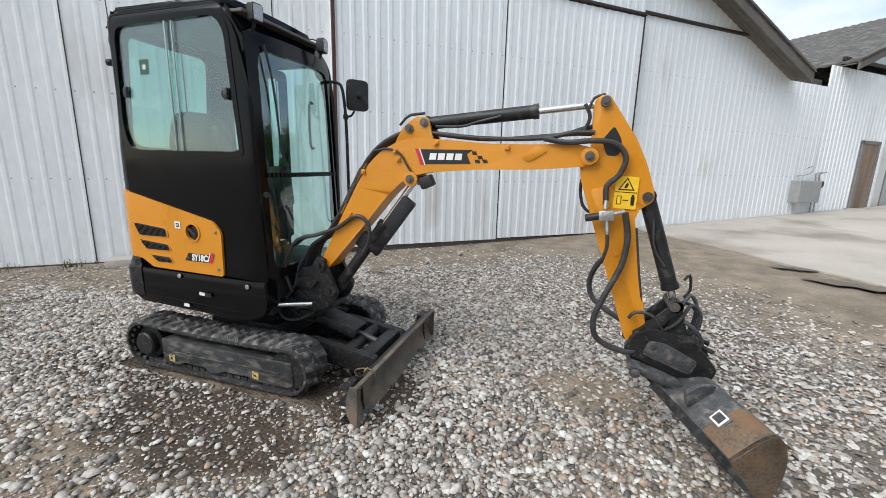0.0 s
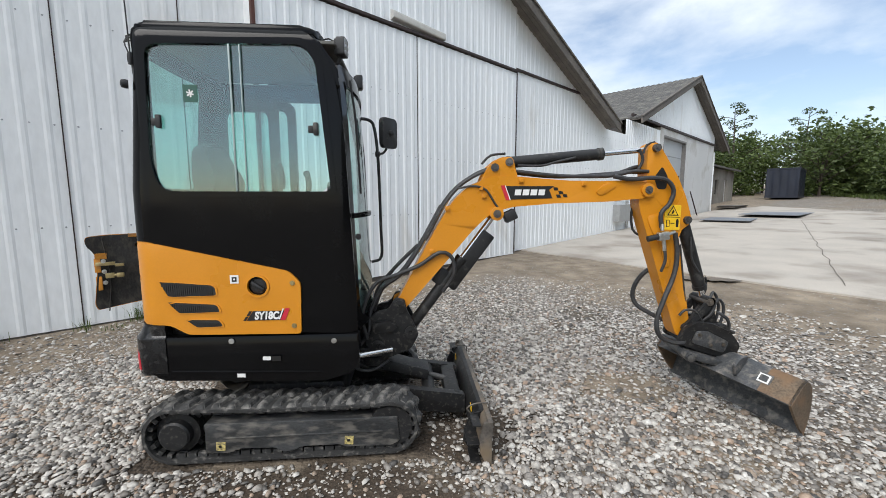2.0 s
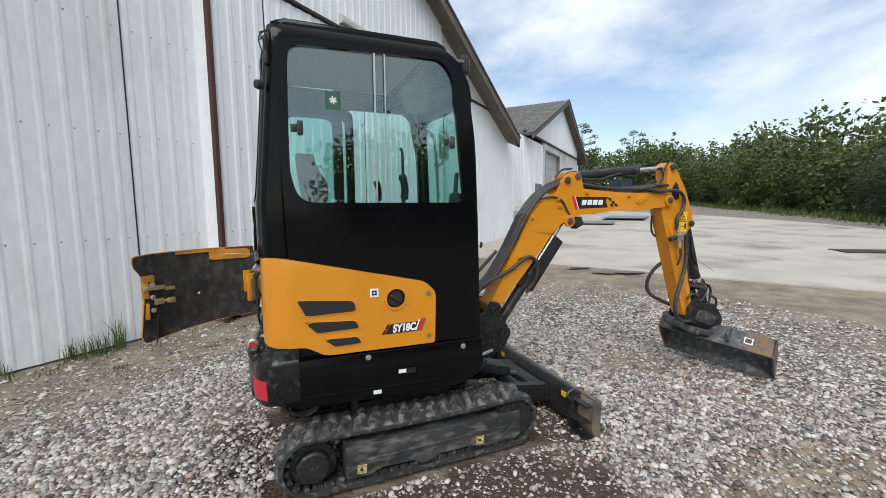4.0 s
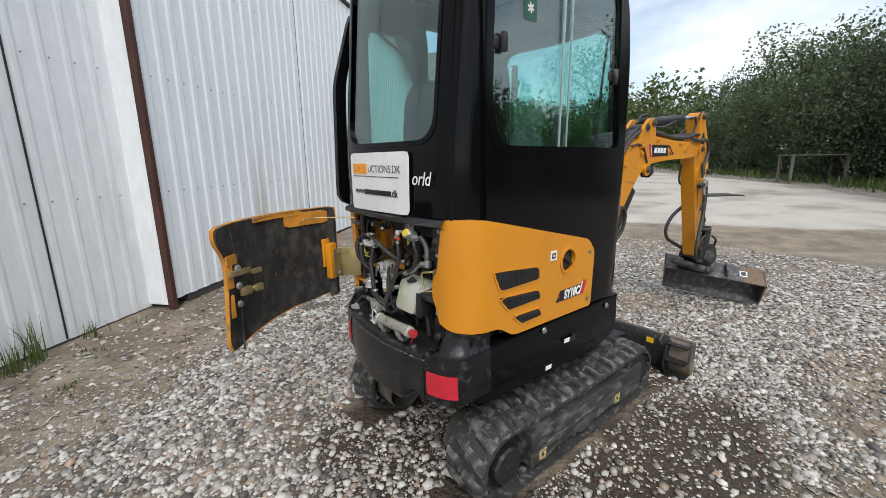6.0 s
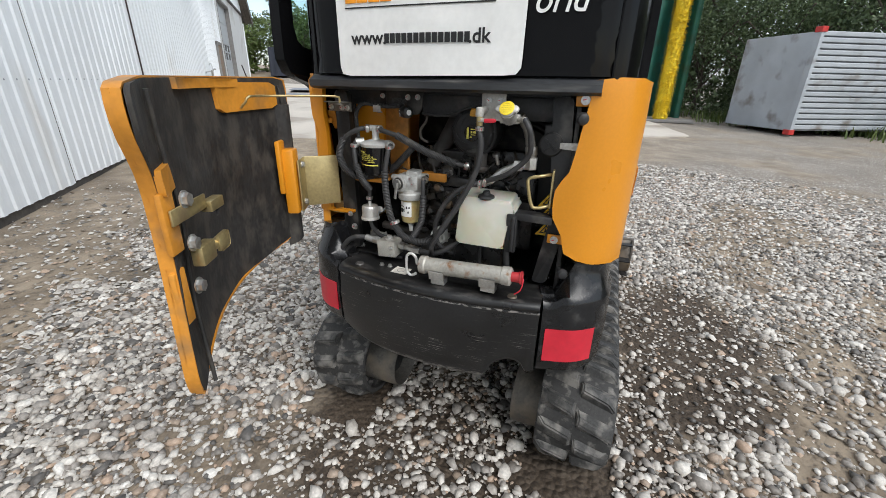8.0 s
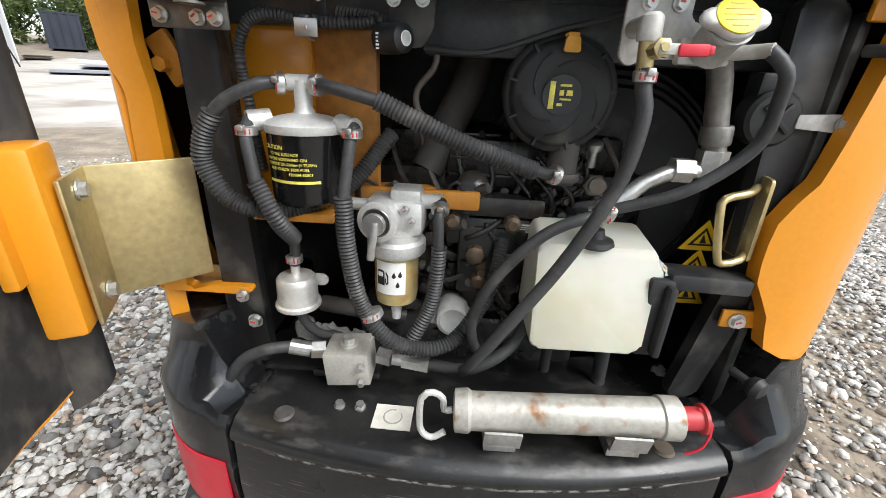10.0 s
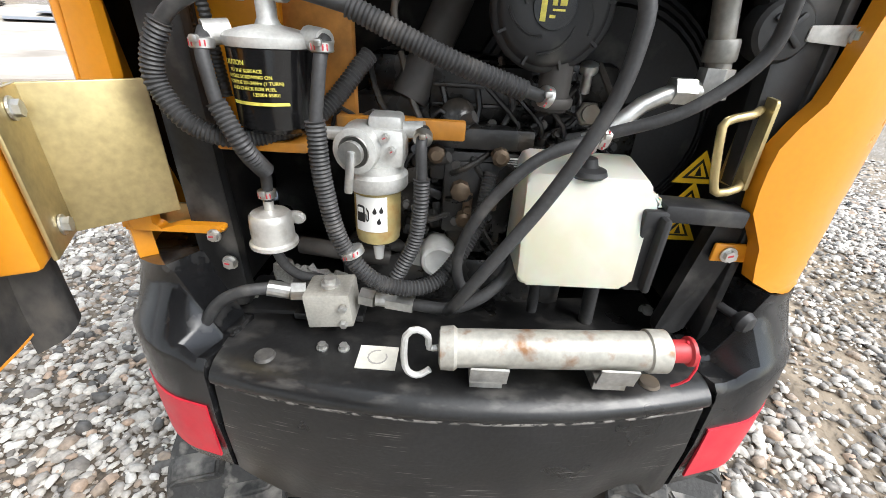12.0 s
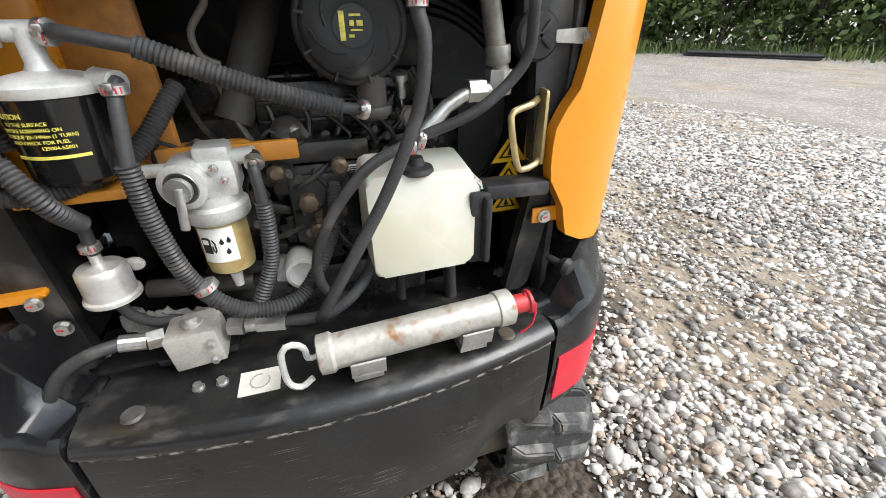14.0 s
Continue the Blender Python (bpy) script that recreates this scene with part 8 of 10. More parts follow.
bit("stay", DUSTYZ, lambda bm: prism(bm, rounded([(-0.305, 1.133), (-0.358, 1.136), (-0.358, 1.116), (-0.305, 1.119)], [0.002, 0.009, 0.009, 0.002]), -0.784, -0.780, "x", 0.001), hn)
bolts(hn, [(-0.786, -0.352, 1.126)], (-1, 0, 0), 0.010)

# brass handle, stickers
hd = bit("latch_handle", BRASS, lambda bm: tube(bm, [(-0.775, -0.295, 1.052), (-0.80, -0.270, 1.050), (-0.805, -0.243, 1.043), (-0.808, -0.240, 1.028), (-0.808, -0.252, 0.978), (-0.805, -0.262, 0.966), (-0.80, -0.285, 0.970), (-0.775, -0.306, 0.974)], 0.0046, 10, 0.008), digger, "yellow-passivated wire latch handle")
bit("latch_plate", BRASS, lambda bm: prism(bm, rounded([(-0.748, 1.068), (-0.792, 1.064), (-0.796, 0.966), (-0.748, 0.962)], 0.004), -0.301, -0.2965, "y", 0.001), hd)
for z in (0.968, 0.926, 0.884):
    st = bit("warning_sticker", SIGN_YELLOW, lambda bm: prism(bm, [(-0.258, z - 0.020), (-0.318, z - 0.020), (-0.290, z + 0.024)], -0.7190, -0.7175, "x"), digger, "yellow and black warning triangle sticker", False)
    bit("print", INK, lambda bm: (prism(bm, [(-0.270, z - 0.013), (-0.306, z - 0.013), (-0.289, z + 0.013)], -0.7200, -0.7188, "x")), st, "", False)
    bit("print", SIGN_YELLOW, lambda bm: (prism(bm, [(-0.276, z - 0.010), (-0.300, z - 0.010), (-0.289, z + 0.008)], -0.7206, -0.7198, "x")), st, "", False)
    bit("print", INK, lambda bm: (prism(bm, [(-0.284, z - 0.009), (-0.293, z - 0.009), (-0.287, z + 0.004)], -0.7212, -0.7204, "x")), st, "", False)

# expansion tank
tk = bit("expansion_tank", TANK, lambda bm: prism(bm, rounded([(-0.052, 0.982), (-0.196, 0.980), (-0.200, 0.962), (-0.212, 0.957), (-0.212, 0.947), (-0.200, 0.942), (-0.188, 0.842), (-0.050, 0.842)], [0.012, 0.006, 0.004, 0.005, 0.005, 0.006, 0.012, 0.012]), -0.815, -0.715, "x", 0.005, seg=3), digger, "milky white plastic coolant expansion tank", True, 50)
for v in tk.data.vertices:
    # its top falls towards the front
    if v.co.z > 0.95:
        v.co.z -= 0.010 * min(1.0, max(0.0, (-0.735 - v.co.x) / 0.05))
    # and its face leans back
    if v.co.x < -0.78:
        v.co.x += 0.034 * min(1.0, max(0.0, (v.co.z - 0.86) / 0.11)) - 0.006
bit("coolant", COOLANT, lambda bm: prism(bm, rounded([(-0.064, 0.8425), (-0.188, 0.8385), (-0.188, 0.8365), (-0.064, 0.8405)], 0.0005), -0.805, -0.72, "x", 0.0, seg=1), tk, "green coolant showing through")
bit("tank_cap", PLASTIC, lambda bm: lathe(bm, [(0.020, 0), (0.024, 0.004), (0.022, 0.009), (0.012, 0.012), (0.009, 0.022)], (-0.775, -0.122, 0.968), (0, 0, 1), 28), tk)
bit("tank_bracket", PLASTIC, lambda bm: (box(bm, (-0.775, -0.212, 0.885), (0.09, 0.010, 0.10), None, 0.004), box(bm, (-0.785, -0.262, 0.935), (0.04, 0.10, 0.022), Matrix.Rotation(radians(2), 4, "X"), 0.004), box(bm, (-0.80, -0.205, 0.885), (0.012, 0.03, 0.11), None, 0.004)), tk, "black tank bracket")

# hoses
def hose(pts, r, parent=digger, ribs=0.0, label="", material=None):
    return bit("hose", material or HOSE, lambda bm: tube(bm, pts, r * (0.75 if ribs else 0.66), 14, 0.008, ribs * 1.5), parent, label)


def clamp(at, axis, r):
    r *= 0.82
    ob = bit("hose_clamp", ZINC, lambda bm: (lathe(bm, [(r, -0.005), (r + 0.0015, -0.004), (r + 0.0015, 0.004), (r, 0.005)], at, axis, 20), box(bm, Vector(at) + Vector((-r - 0.002, 0, 0.004)), (0.007, 0.008, 0.007), None, 0.002)))
    side = Vector(axis).normalized().cross(Vector((-1, 0, 0)))
    bit("paint_mark", MARK, lambda bm: [box(bm, Vector(at) + Vector((-(r + 0.0012) * math.cos(k * 0.35), 0, 0)) + side * (r + 0.0012) * math.sin(k * 0.35), (0.0012, 0.0016, 0.0055), None) for k in (-2, -1, 1, 2)], ob, "", False)
    return ob


hose([(-0.765, 0.216, 1.138), (-0.795, 0.190, 1.136), (-0.80, 0.135, 1.124)], 0.0105)
hose([(-0.80, 0.142, 1.126), (-0.80, 0.05, 1.087), (-0.79, -0.035, 1.059)], 0.0125, ribs=0.0011, label="black corrugated hose sleeve")
hose([(-0.79, -0.033, 1.060), (-0.77, -0.067, 1.050)], 0.010)
hose([(-0.765, 0.248, 1.138), (-0.79, 0.27, 1.136), (-0.80, 0.305, 1.118), (-0.80, 0.325, 1.098)], 0.0105)
hose([(-0.80, 0.320, 1.105), (-0.80, 0.336, 1.075), (-0.80, 0.338, 1.045), (-0.80, 0.312, 1.008), (-0.79, 0.262, 0.996), (-0.75, 0.195, 1.015), (-0.70, 0.14, 1.08)], 0.013, ribs=0.0011, label="black corrugated hose sleeve")
hose([(-0.785, 0.288, 1.098), (-0.805, 0.284, 1.08), (-0.81, 0.277, 1.028)], 0.0105)
hose([(-0.81, 0.278, 1.035), (-0.81, 0.258, 0.99), (-0.78, 0.252, 0.955)], 0.012, ribs=0.0011)
hose([(-0.78, 0.252, 0.958), (-0.777, 0.256, 0.918)], 0.010)
hose([(-0.785, 0.170, 1.096), (-0.80, 0.172, 1.08), (-0.81, 0.180, 1.018)], 0.0105)
hose([(-0.81, 0.180, 1.022), (-0.81, 0.177, 0.953), (-0.81, 0.160, 0.876), (-0.81, 0.115, 0.826), (-0.79, 0.048, 0.820), (-0.74, -0.004, 0.88), (-0.70, -0.02, 0.94)], 0.0125, ribs=0.0011, label="black corrugated hose sleeve")
hose([(-0.752, 0.070, 1.006), (-0.775, 0.072, 0.995), (-0.78, 0.070, 0.95)], 0.010)
hose([(-0.78, 0.070, 0.955), (-0.78, 0.071, 0.92), (-0.78, 0.078, 0.87), (-0.79, 0.100, 0.822)], 0.0115, ribs=0.0011)
hose([(-0.838, -0.111, 1.168), (-0.840, -0.113, 1.15), (-0.842, -0.118, 1.124), (-0.84, -0.109, 1.059), (-0.84, -0.068, 0.969), (-0.84, -0.011, 0.875), (-0.83, 0.020, 0.818), (-0.80, 0.03, 0.78)], 0.0115, label="long black rubber hose")
hose([(-0.79, -0.118, 1.010), (-0.805, -0.098, 1.013), (-0.81, -0.05, 0.990), (-0.81, -0.002, 0.933), (-0.80, 0.022, 0.867), (-0.79, 0.013, 0.813), (-0.76, -0.02, 0.78)], 0.0105)
hose([(-0.832, -0.221, 1.188), (-0.842, -0.234, 1.172), (-0.838, -0.240, 1.149), (-0.83, -0.238, 1.102), (-0.82, -0.189, 1.053), (-0.80, -0.124, 1.022)], 0.010)
hose([(-0.788, 0.268, 0.796), (-0.80, 0.30, 0.796), (-0.80, 0.335, 0.775), (-0.80, 0.362, 0.735), (-0.78, 0.372, 0.70)], 0.0125)
hose([(-0.79, 0.078, 0.781), (-0.80, 0.02, 0.786), (-0.79, -0.034, 0.82), (-0.74, -0.07, 0.86)], 0.0125)
hose([(-0.776, 0.257, 0.860), (-0.774, 0.252, 0.83), (-0.76, 0.236, 0.80), (-0.74, 0.21, 0.785)], 0.010)
hose([(-0.70, 0.25, 0.815), (-0.71, 0.20, 0.815), (-0.70, 0.12, 0.80)], 0.02, material=GREYPIPE)
hose([(-0.735, -0.10, 0.825), (-0.735, -0.10, 0.74)], 0.012)
hose([(-0.74, -0.18, 0.82), (-0.73, -0.19, 0.70)], 0.016)
hose([(-0.70, 0.205, 1.215), (-0.71, 0.16, 1.21), (-0.72, 0.13, 1.20)], 0.009, ribs=0.0012)
hose([(-0.72, 0.10, 1.182), (-0.73, 0.03, 1.180), (-0.735, -0.05, 1.205), (-0.74, -0.12, 1.225)], 0.005)
hose([(-0.71, 0.345, 1.20), (-0.725, 0.34, 1.15), (-0.725, 0.335, 1.08), (-0.70, 0.33, 0.98)], 0.010, ribs=0.0012)
hose([(-0.755, 0.150, 1.203), (-0.755, 0.19, 1.200), (-0.755, 0.235, 1.202), (-0.755, 0.262, 1.206), (-0.752, 0.288, 1.200), (-0.75, 0.304, 1.178), (-0.75, 0.306, 1.15), (-0.745, 0.303, 1.096), (-0.74, 0.30, 1.03)], 0.0070, ribs=0.0009, label="black corrugated wiring sleeve")
hose([(-0.72, 0.085, 1.175), (-0.72, 0.088, 1.160), (-0.715, 0.108, 1.135), (-0.71, 0.106, 1.11), (-0.70, 0.09, 1.10)], 0.006, material=STEEL)
for p, ax, r in (((-0.775, 0.212, 1.137), (-0.5, -1, 0), 0.0125), ((-0.775, 0.253, 1.137), (-0.5, 1, 0), 0.0125), ((-0.80, 0.285, 1.088), (0, 0, 1), 0.0125), ((-0.795, 0.171, 1.090), (0, 0, 1), 0.0125), ((-0.777, 0.2565, 0.926), (0, 0, 1), 0.0112), ((-0.765, 0.071, 1.0), (-1, 0, -0.6), 0.0120), ((-0.839, -0.112, 1.161), (0, 0, -1), 0.0115), ((-0.80, -0.122, 1.018), (0, 1, 0.3), 0.0125), ((-0.80, -0.110, 1.013), (0, 1, 0), 0.0125), ((-0.775, -0.060, 1.053), (0.4, -1, -0.3), 0.0120), ((-0.81, 0.150, 0.870), (0, 0.4, 1), 0.0155)):
    clamp(p, ax, r)

# switches and brackets under the beam
tb = bit("sensor_bracket", BLACK_MATT, lambda bm: prism(bm, rounded([(0.14, 1.245), (0.086, 1.245), (0.088, 1.20), (0.10, 1.18), (0.135, 1.18)], 0.006), -0.746, -0.740, "x", 0.001), digger, "black bracket with bolts and a plug")
bolts(tb, [(-0.747, 0.132, 1.226), (-0.747, 0.101, 1.227)], (-1, 0, 0), 0.009)
bit("round_plug", INK, lambda bm: (lathe(bm, [(0.006, -0.002), (0.013, 0.0), (0.0158, 0.004), (0.0158, 0.026), (0.0145, 0.030), (0.0145, 0.037), (0.008, 0.040)], (-0.752, 0.146, 1.187), (-0.62, -0.78, 0.0), 28), box(bm, (-0.752, 0.146, 1.203), (0.012, 0.008, 0.012), None, 0.003)), tb, "black round plug with a white ring print")
P0, PD = Vector((-0.752, 0.146, 1.187)), Vector((-0.62, -0.78, 0.0)).normalized()
bit("print", WHITE, lambda bm: lathe(bm, [(0.0060, 0.0402), (0.0068, 0.0406), (0.0076, 0.0402)], P0, PD, 20), tb, "", False)
for k in range(5):
    bit("print", WHITE, lambda bm: box(bm, P0 + PD * 0.013 + Vector((-0.0124 + 0.0002 * k, 0.0098, 0.0035 - 0.0035 * k)), (0.0012, 0.0035, 0.0018)), tb, "", False)
st = bit("cable_strap", BLACK_MATT, lambda bm: box(bm, (-0.738, 0.217, 1.224), (0.004, 0.020, 0.040), None, 0.002), digger, "black strap with a zinc cable clip")
bit("cable_clip", ZINC, lambda bm: (tube(bm, [(-0.742, 0.2205, 1.204), (-0.764, 0.2215, 1.203), (-0.770, 0.2215, 1.193), (-0.764, 0.2215, 1.184), (-0.742, 0.2215, 1.183)], 0.002, 6, 0.004), box(bm, (-0.7695, 0.2215, 1.193), (0.003, 0.025, 0.018), None, 0.0012)), st)
bolts(st, [(-0.741, 0.216, 1.228)], (-1, 0, 0), 0.008)

# hinge side: orange post edge, brass brackets, stay rod
hp = bit("hinge_post", YELLOW, lambda bm: prism(bm, rounded([(0.456, 1.278), (0.406, 1.278), (0.41, 1.231), (0.413, 1.169), (0.406, 1.119), (0.407, 1.039), (0.415, 0.862), (0.382, 0.873), (0.323, 0.874), (0.326, 0.862), (0.377, 0.862), (0.416, 0.862), (0.447, 0.862), (0.454, 0.862), (0.442, 1.039), (0.436, 1.119), (0.454, 1.159), (0.457, 1.206)], 0.010), -0.767, -0.750, "x", 0.006), digger, "orange hinge post")
bolts(hp, [(-0.744, 0.350, 0.870), (-0.768, 0.337, 0.861)], (-1, 0, 0), 0.010)
bit("hinge_lug", YELLOW_IN, lambda bm: (box(bm, (-0.725, 0.402, 1.156), (0.012, 0.030, 0.060), Matrix.Rotation(radians(-28), 4, "X"), 0.004), cyl(bm, (-0.732, 0.408, 1.150), (-0.742, 0.408, 1.150), 0.009, n=6)), digger, "dusty orange hinge lug")
bit("hinge_bracket", BRASS, lambda bm: prism(bm, [(0.370, 1.070), (0.330, 1.070), (0.332, 0.850), (0.426, 0.850), (0.426, 0.892), (0.370, 0.892)], -0.745, -0.740, "x", 0.001), digger, "yellow-passivated hinge bracket")
rs = bit("stay_bracket", DULL, lambda bm: (box(bm, (-0.80, 0.326, 1.197), (0.004, 0.078, 0.026), None, 0.0015), box(bm, (-0.811, 0.326, 1.2095), (0.024, 0.078, 0.003), None, 0.001), lathe(bm, [(0.013, 0), (0.013, 0.002), (0.005, 0.004)], (-0.822, 0.311, 1.203), (0, 0, 1), 18)), digger, "dull zinc stay bracket")
bolts(rs, [(-0.804, 0.352, 1.195), (-0.804, 0.315, 1.194), (-0.804, 0.298, 1.194)], (-1, 0, 0), 0.0085)
bolts(digger, [(-0.80, -0.352, 1.235), (-0.786, -0.320, 0.879), (-0.758, 0.33, 0.815)], (-1, 0, 0), 0.012)
bit("stop_knob", PLASTIC, lambda bm: (lathe(bm, [(0.006, 0), (0.006, 0.022), (0.012, 0.026), (0.015, 0.034), (0.012, 0.042), (0.005, 0.045)], (-0.785, -0.340, 0.800), (-1, -0.5, -0.1), 20),), digger, "black rubber stop")
bit("stop_knob", PLASTIC, lambda bm: (lathe(bm, [(0.006, 0), (0.006, 0.022), (0.012, 0.026), (0.015, 0.034), (0.012, 0.042), (0.005, 0.045)], (-0.79, -0.340, 1.195), (-1, -0.4, 0), 20),), digger, "black rubber stop")
bit("panel_tab", YELLOW, lambda bm: box(bm, (-0.782, -0.326, 0.880), (0.006, 0.05, 0.026), None, 0.003), panel_r)
bit("panel_tab", YELLOW, lambda bm: box(bm, (-0.79, -0.35, 1.235), (0.008, 0.04, 0.03), None, 0.003), panel_r)

# top of the counterweight: bolts, caps, label, grease gun
for y in (0.197, 0.168):
    bolts(cweight, [(-0.818, y, 0.722)], (0, 0, 1), 0.009)
for y, x in ((0.267, -0.838), (-0.235, -0.855)):
    bit("lifting_cap", STEEL, lambda bm: lathe(bm, [(0.014, 0), (0.012, 0.004)], (x, y, 0.7215), (0, 0, 1), 16), cweight)
lb = bit("label_plate", mat("worn_white_label", (0.60, 0.58, 0.52), 0.5, var=0.15, scale=40, bump=0.02), lambda bm: box(bm, (-0.833, 0.120, 0.7235), (0.042, 0.052, 0.0015), Matrix.Rotation(radians(-2), 4, "Z")), cweight, "worn white label")
bit("print", mat("faded_grey_print", (0.33, 0.32, 0.30), 0.6, var=0.1, bump=0), lambda bm: [box(bm, (-0.833 + 0.012 * math.cos(a), 0.120 + 0.012 * math.sin(a), 0.7246), (0.002, 0.006, 0.0006), Matrix.Rotation(a, 4, "Z")) for a in [k * 0.5 for k in range(11)]], lb, "", False)
G0, G1 = Vector((-0.862, 0.040, 0.772)), Vector((-0.868, -0.232, 0.788))
gd = (G1 - G0).normalized()
gg = bit("grease_gun", OLD_SILVER, lambda bm: lathe(bm, [(0.020, 0.0), (0.026, 0.002), (0.027, 0.018), (0.0235, 0.022), (0.0235, 0.245), (0.026, 0.247), (0.026, 0.268), (0.020, 0.272)], G0, gd, 32), None, "worn silver grease gun with a red end lying on the counterweight")
tagged(gg, category="grease gun")
bit("end_cap", mat("faded_red_plastic", (0.42, 0.03, 0.035), 0.5, var=0.2), lambda bm: lathe(bm, [(0.014, 0), (0.014, 0.022), (0.018, 0.024), (0.018, 0.028), (0.008, 0.029)], G0 + gd * 0.272, gd, 20), gg, "faded red end")
bit("cord", RED, lambda bm: tube(bm, [G0 + gd * 0.29 + Vector((0, 0, 0.016)), G0 + gd * 0.305 + Vector((-0.01, 0, 0)), G0 + gd * 0.30 + Vector((-0.015, 0, -0.03)), G0 + gd * 0.285 + Vector((-0.012, 0, -0.045))], 0.0018, 6), gg)
bit("pull_handle", ALLOY, lambda bm: tube(bm, [G0 - gd * 0.001, G0 - gd * 0.012, G0 - gd * 0.014 + Vector((-0.005, 0, 0.022)), G0 - gd * 0.026 + Vector((-0.008, 0, 0.034)), G0 - gd * 0.040 + Vector((-0.010, 0, 0.026)), G0 - gd * 0.040 + Vector((-0.012, 0, -0.020)), G0 - gd * 0.026 + Vector((-0.012, 0, -0.034)), G0 - gd * 0.010 + Vector((-0.010, 0, -0.026))], 0.0042, 8, 0.006), gg)
for d in (0.05, 0.20):
    c = G0 + gd * d
    bit("clip", ZINC, lambda bm: (box(bm, c + Vector((0.0, -0.01, -0.030)), (0.05, 0.045, 0.004)), box(bm, c + Vector((-0.026, -0.01, -0.018)), (0.003, 0.045, 0.024), Matrix.Rotation(radians(-12), 4, "Y")), box(bm, c + Vector((0.026, -0.01, -0.018)), (0.003, 0.045, 0.024), Matrix.Rotation(radians(12), 4, "Y")), box(bm, c + Vector((0, -0.01, -0.04)), (0.03, 0.04, 0.02))), digger, "zinc spring clip")
for p in ((-0.74, 0.380, 0.715), (-0.70, 0.36, 0.715), (-0.72, 0.335, 0.73), (-0.70, -0.30, 0.72), (-0.725, 0.305, 0.69)):
    bolts(digger, [p], (-0.6, 0, 0.8), 0.016)

# -- open hood --
HOOD = mat("black_foam_lining", (0.024, 0.0225, 0.021), 0.75, var=0.5, scale=5, fine=60, bump=0.35, dist=0.003, dirt=(0.060, 0.052, 0.043), dirt_amount=0.36, dirt_scale=15, stretch=(1.6, 1.6, 0.9))
hinge, tip = Vector((-0.845, 0.475, 0)), Vector((-1.495, 0.160, 0))
hdir = (tip - hinge).normalized()
hout = Vector((hdir.y, -hdir.x, 0))
if hout.y < 0:
    hout = -hout
HLEN = (tip - hinge).length


def on_hood(u, v, w):
    """u from the hinge to the free edge, v up, w out from the lined inner face."""
    bow = 0.085 * math.sin(math.pi * min(1, max(0, u / HLEN)) ** 0.9)
    p = hinge + hdir * u + hout * (bow + w)
    return (p.x, p.y, v)


edge = rounded([(0.0, 0.86), (0.0, 1.272), (0.62, 1.268), (HLEN, 1.258), (HLEN, 1.20), (HLEN - 0.05, 1.13), (HLEN - 0.05, 1.02), (HLEN - 0.02, 0.775), (HLEN - 0.035, 0.735), (HLEN - 0.07, 0.738), (0.42, 0.762), (0.16, 0.785), (0.03, 0.80)], [0.02, 0.02, 0.02, 0.02, 0.03, 0.05, 0.05, 0.02, 0.01, 0.02, 0.1, 0.1, 0.03])
hood = new("engine_hood")
hood.parent = digger
tagged(hood, "open orange engine hood lined with dirty black foam")
c_in = [Vector((0.36, 0.98)) + 0.01 * Vector((math.cos(i), math.sin(i))) for i in range(6)]
bm = B()
holed(bm, edge, c_in, lambda u, v, w: on_hood(u, v, 0.016 + w), 0.010, 160, 20)
part("hood_shell", bm, YELLOW_IN, hood, "", True, 50)
bm = B()
rimmed = [Vector(p) + (Vector((0.36, 0.98)) - Vector(p)).normalized() * 0.004 for p in edge]
holed(bm, edge, rimmed, lambda u, v, w: on_hood(u, v, 0.002 + w), 0.016, 160, 2)
part("hood_rim", bm, YELLOW_IN, hood, "orange hood rim", True)
lining = [Vector(p) + (Vector((0.36, 0.98)) - Vector(p)).normalized() * (0.0035 + 0.004 * noise.noise(Vector((p[0] * 12, p[1] * 12, 3)))) for p in edge]
bm = B()


def lumpy(u, v, w):
    return on_hood(u, v, w + 0.006 * noise.noise(Vector((u * 9, v * 9, 2))) + 0.010 * noise.noise(Vector((u * 3, v * 3, 7))) - 0.004)


holed(bm, lining, c_in, lambda u, v, w: lumpy(u, v, 0.004 + w), 0.008, 160, 26)
part("foam_lining", bm, HOOD, hood, "dirty black foam lining", True, 60)
for a, b, c, d, lab in ((0.29, 0.05, 1.192, 1.258, "hood_rail"), (0.62, 0.06, 1.247, 1.266, "hood_rail"), (HLEN - 0.11, HLEN - 0.045, 1.10, 1.14, "hood_tab")):
    bm = B()
    sheet(bm, [Vector((a, c)), Vector((a, d)), Vector((b, d)), Vector((b, c))], lambda u, v: lumpy(u, v, -0.006), 48, 4)
    r = bmesh.ops.extrude_face_region(bm, geom=bm.faces[:])
    for v in r["geom"]:
        if isinstance(v, bmesh.types.BMVert):
            v.co += hout * 0.012
    part(lab, bm, YELLOW_IN, hood, "", True)
# seam wires
for u0, u1 in ((HLEN - 0.09, HLEN - 0.115), (0.035, 0.02)):
    bm = B()
    tube(bm, [lumpy(u0, 1.25, -0.003), lumpy(u0 - 0.012, 1.15, -0.003), lumpy(u1, 1.05, -0.003), lumpy(u1, 0.90, -0.003), lumpy(u1 + 0.02, 0.72 if u0 > 0.3 else 0.81, -0.003)], 0.004, 7)
    part("seam", bm, HOOD, hood, "", True)
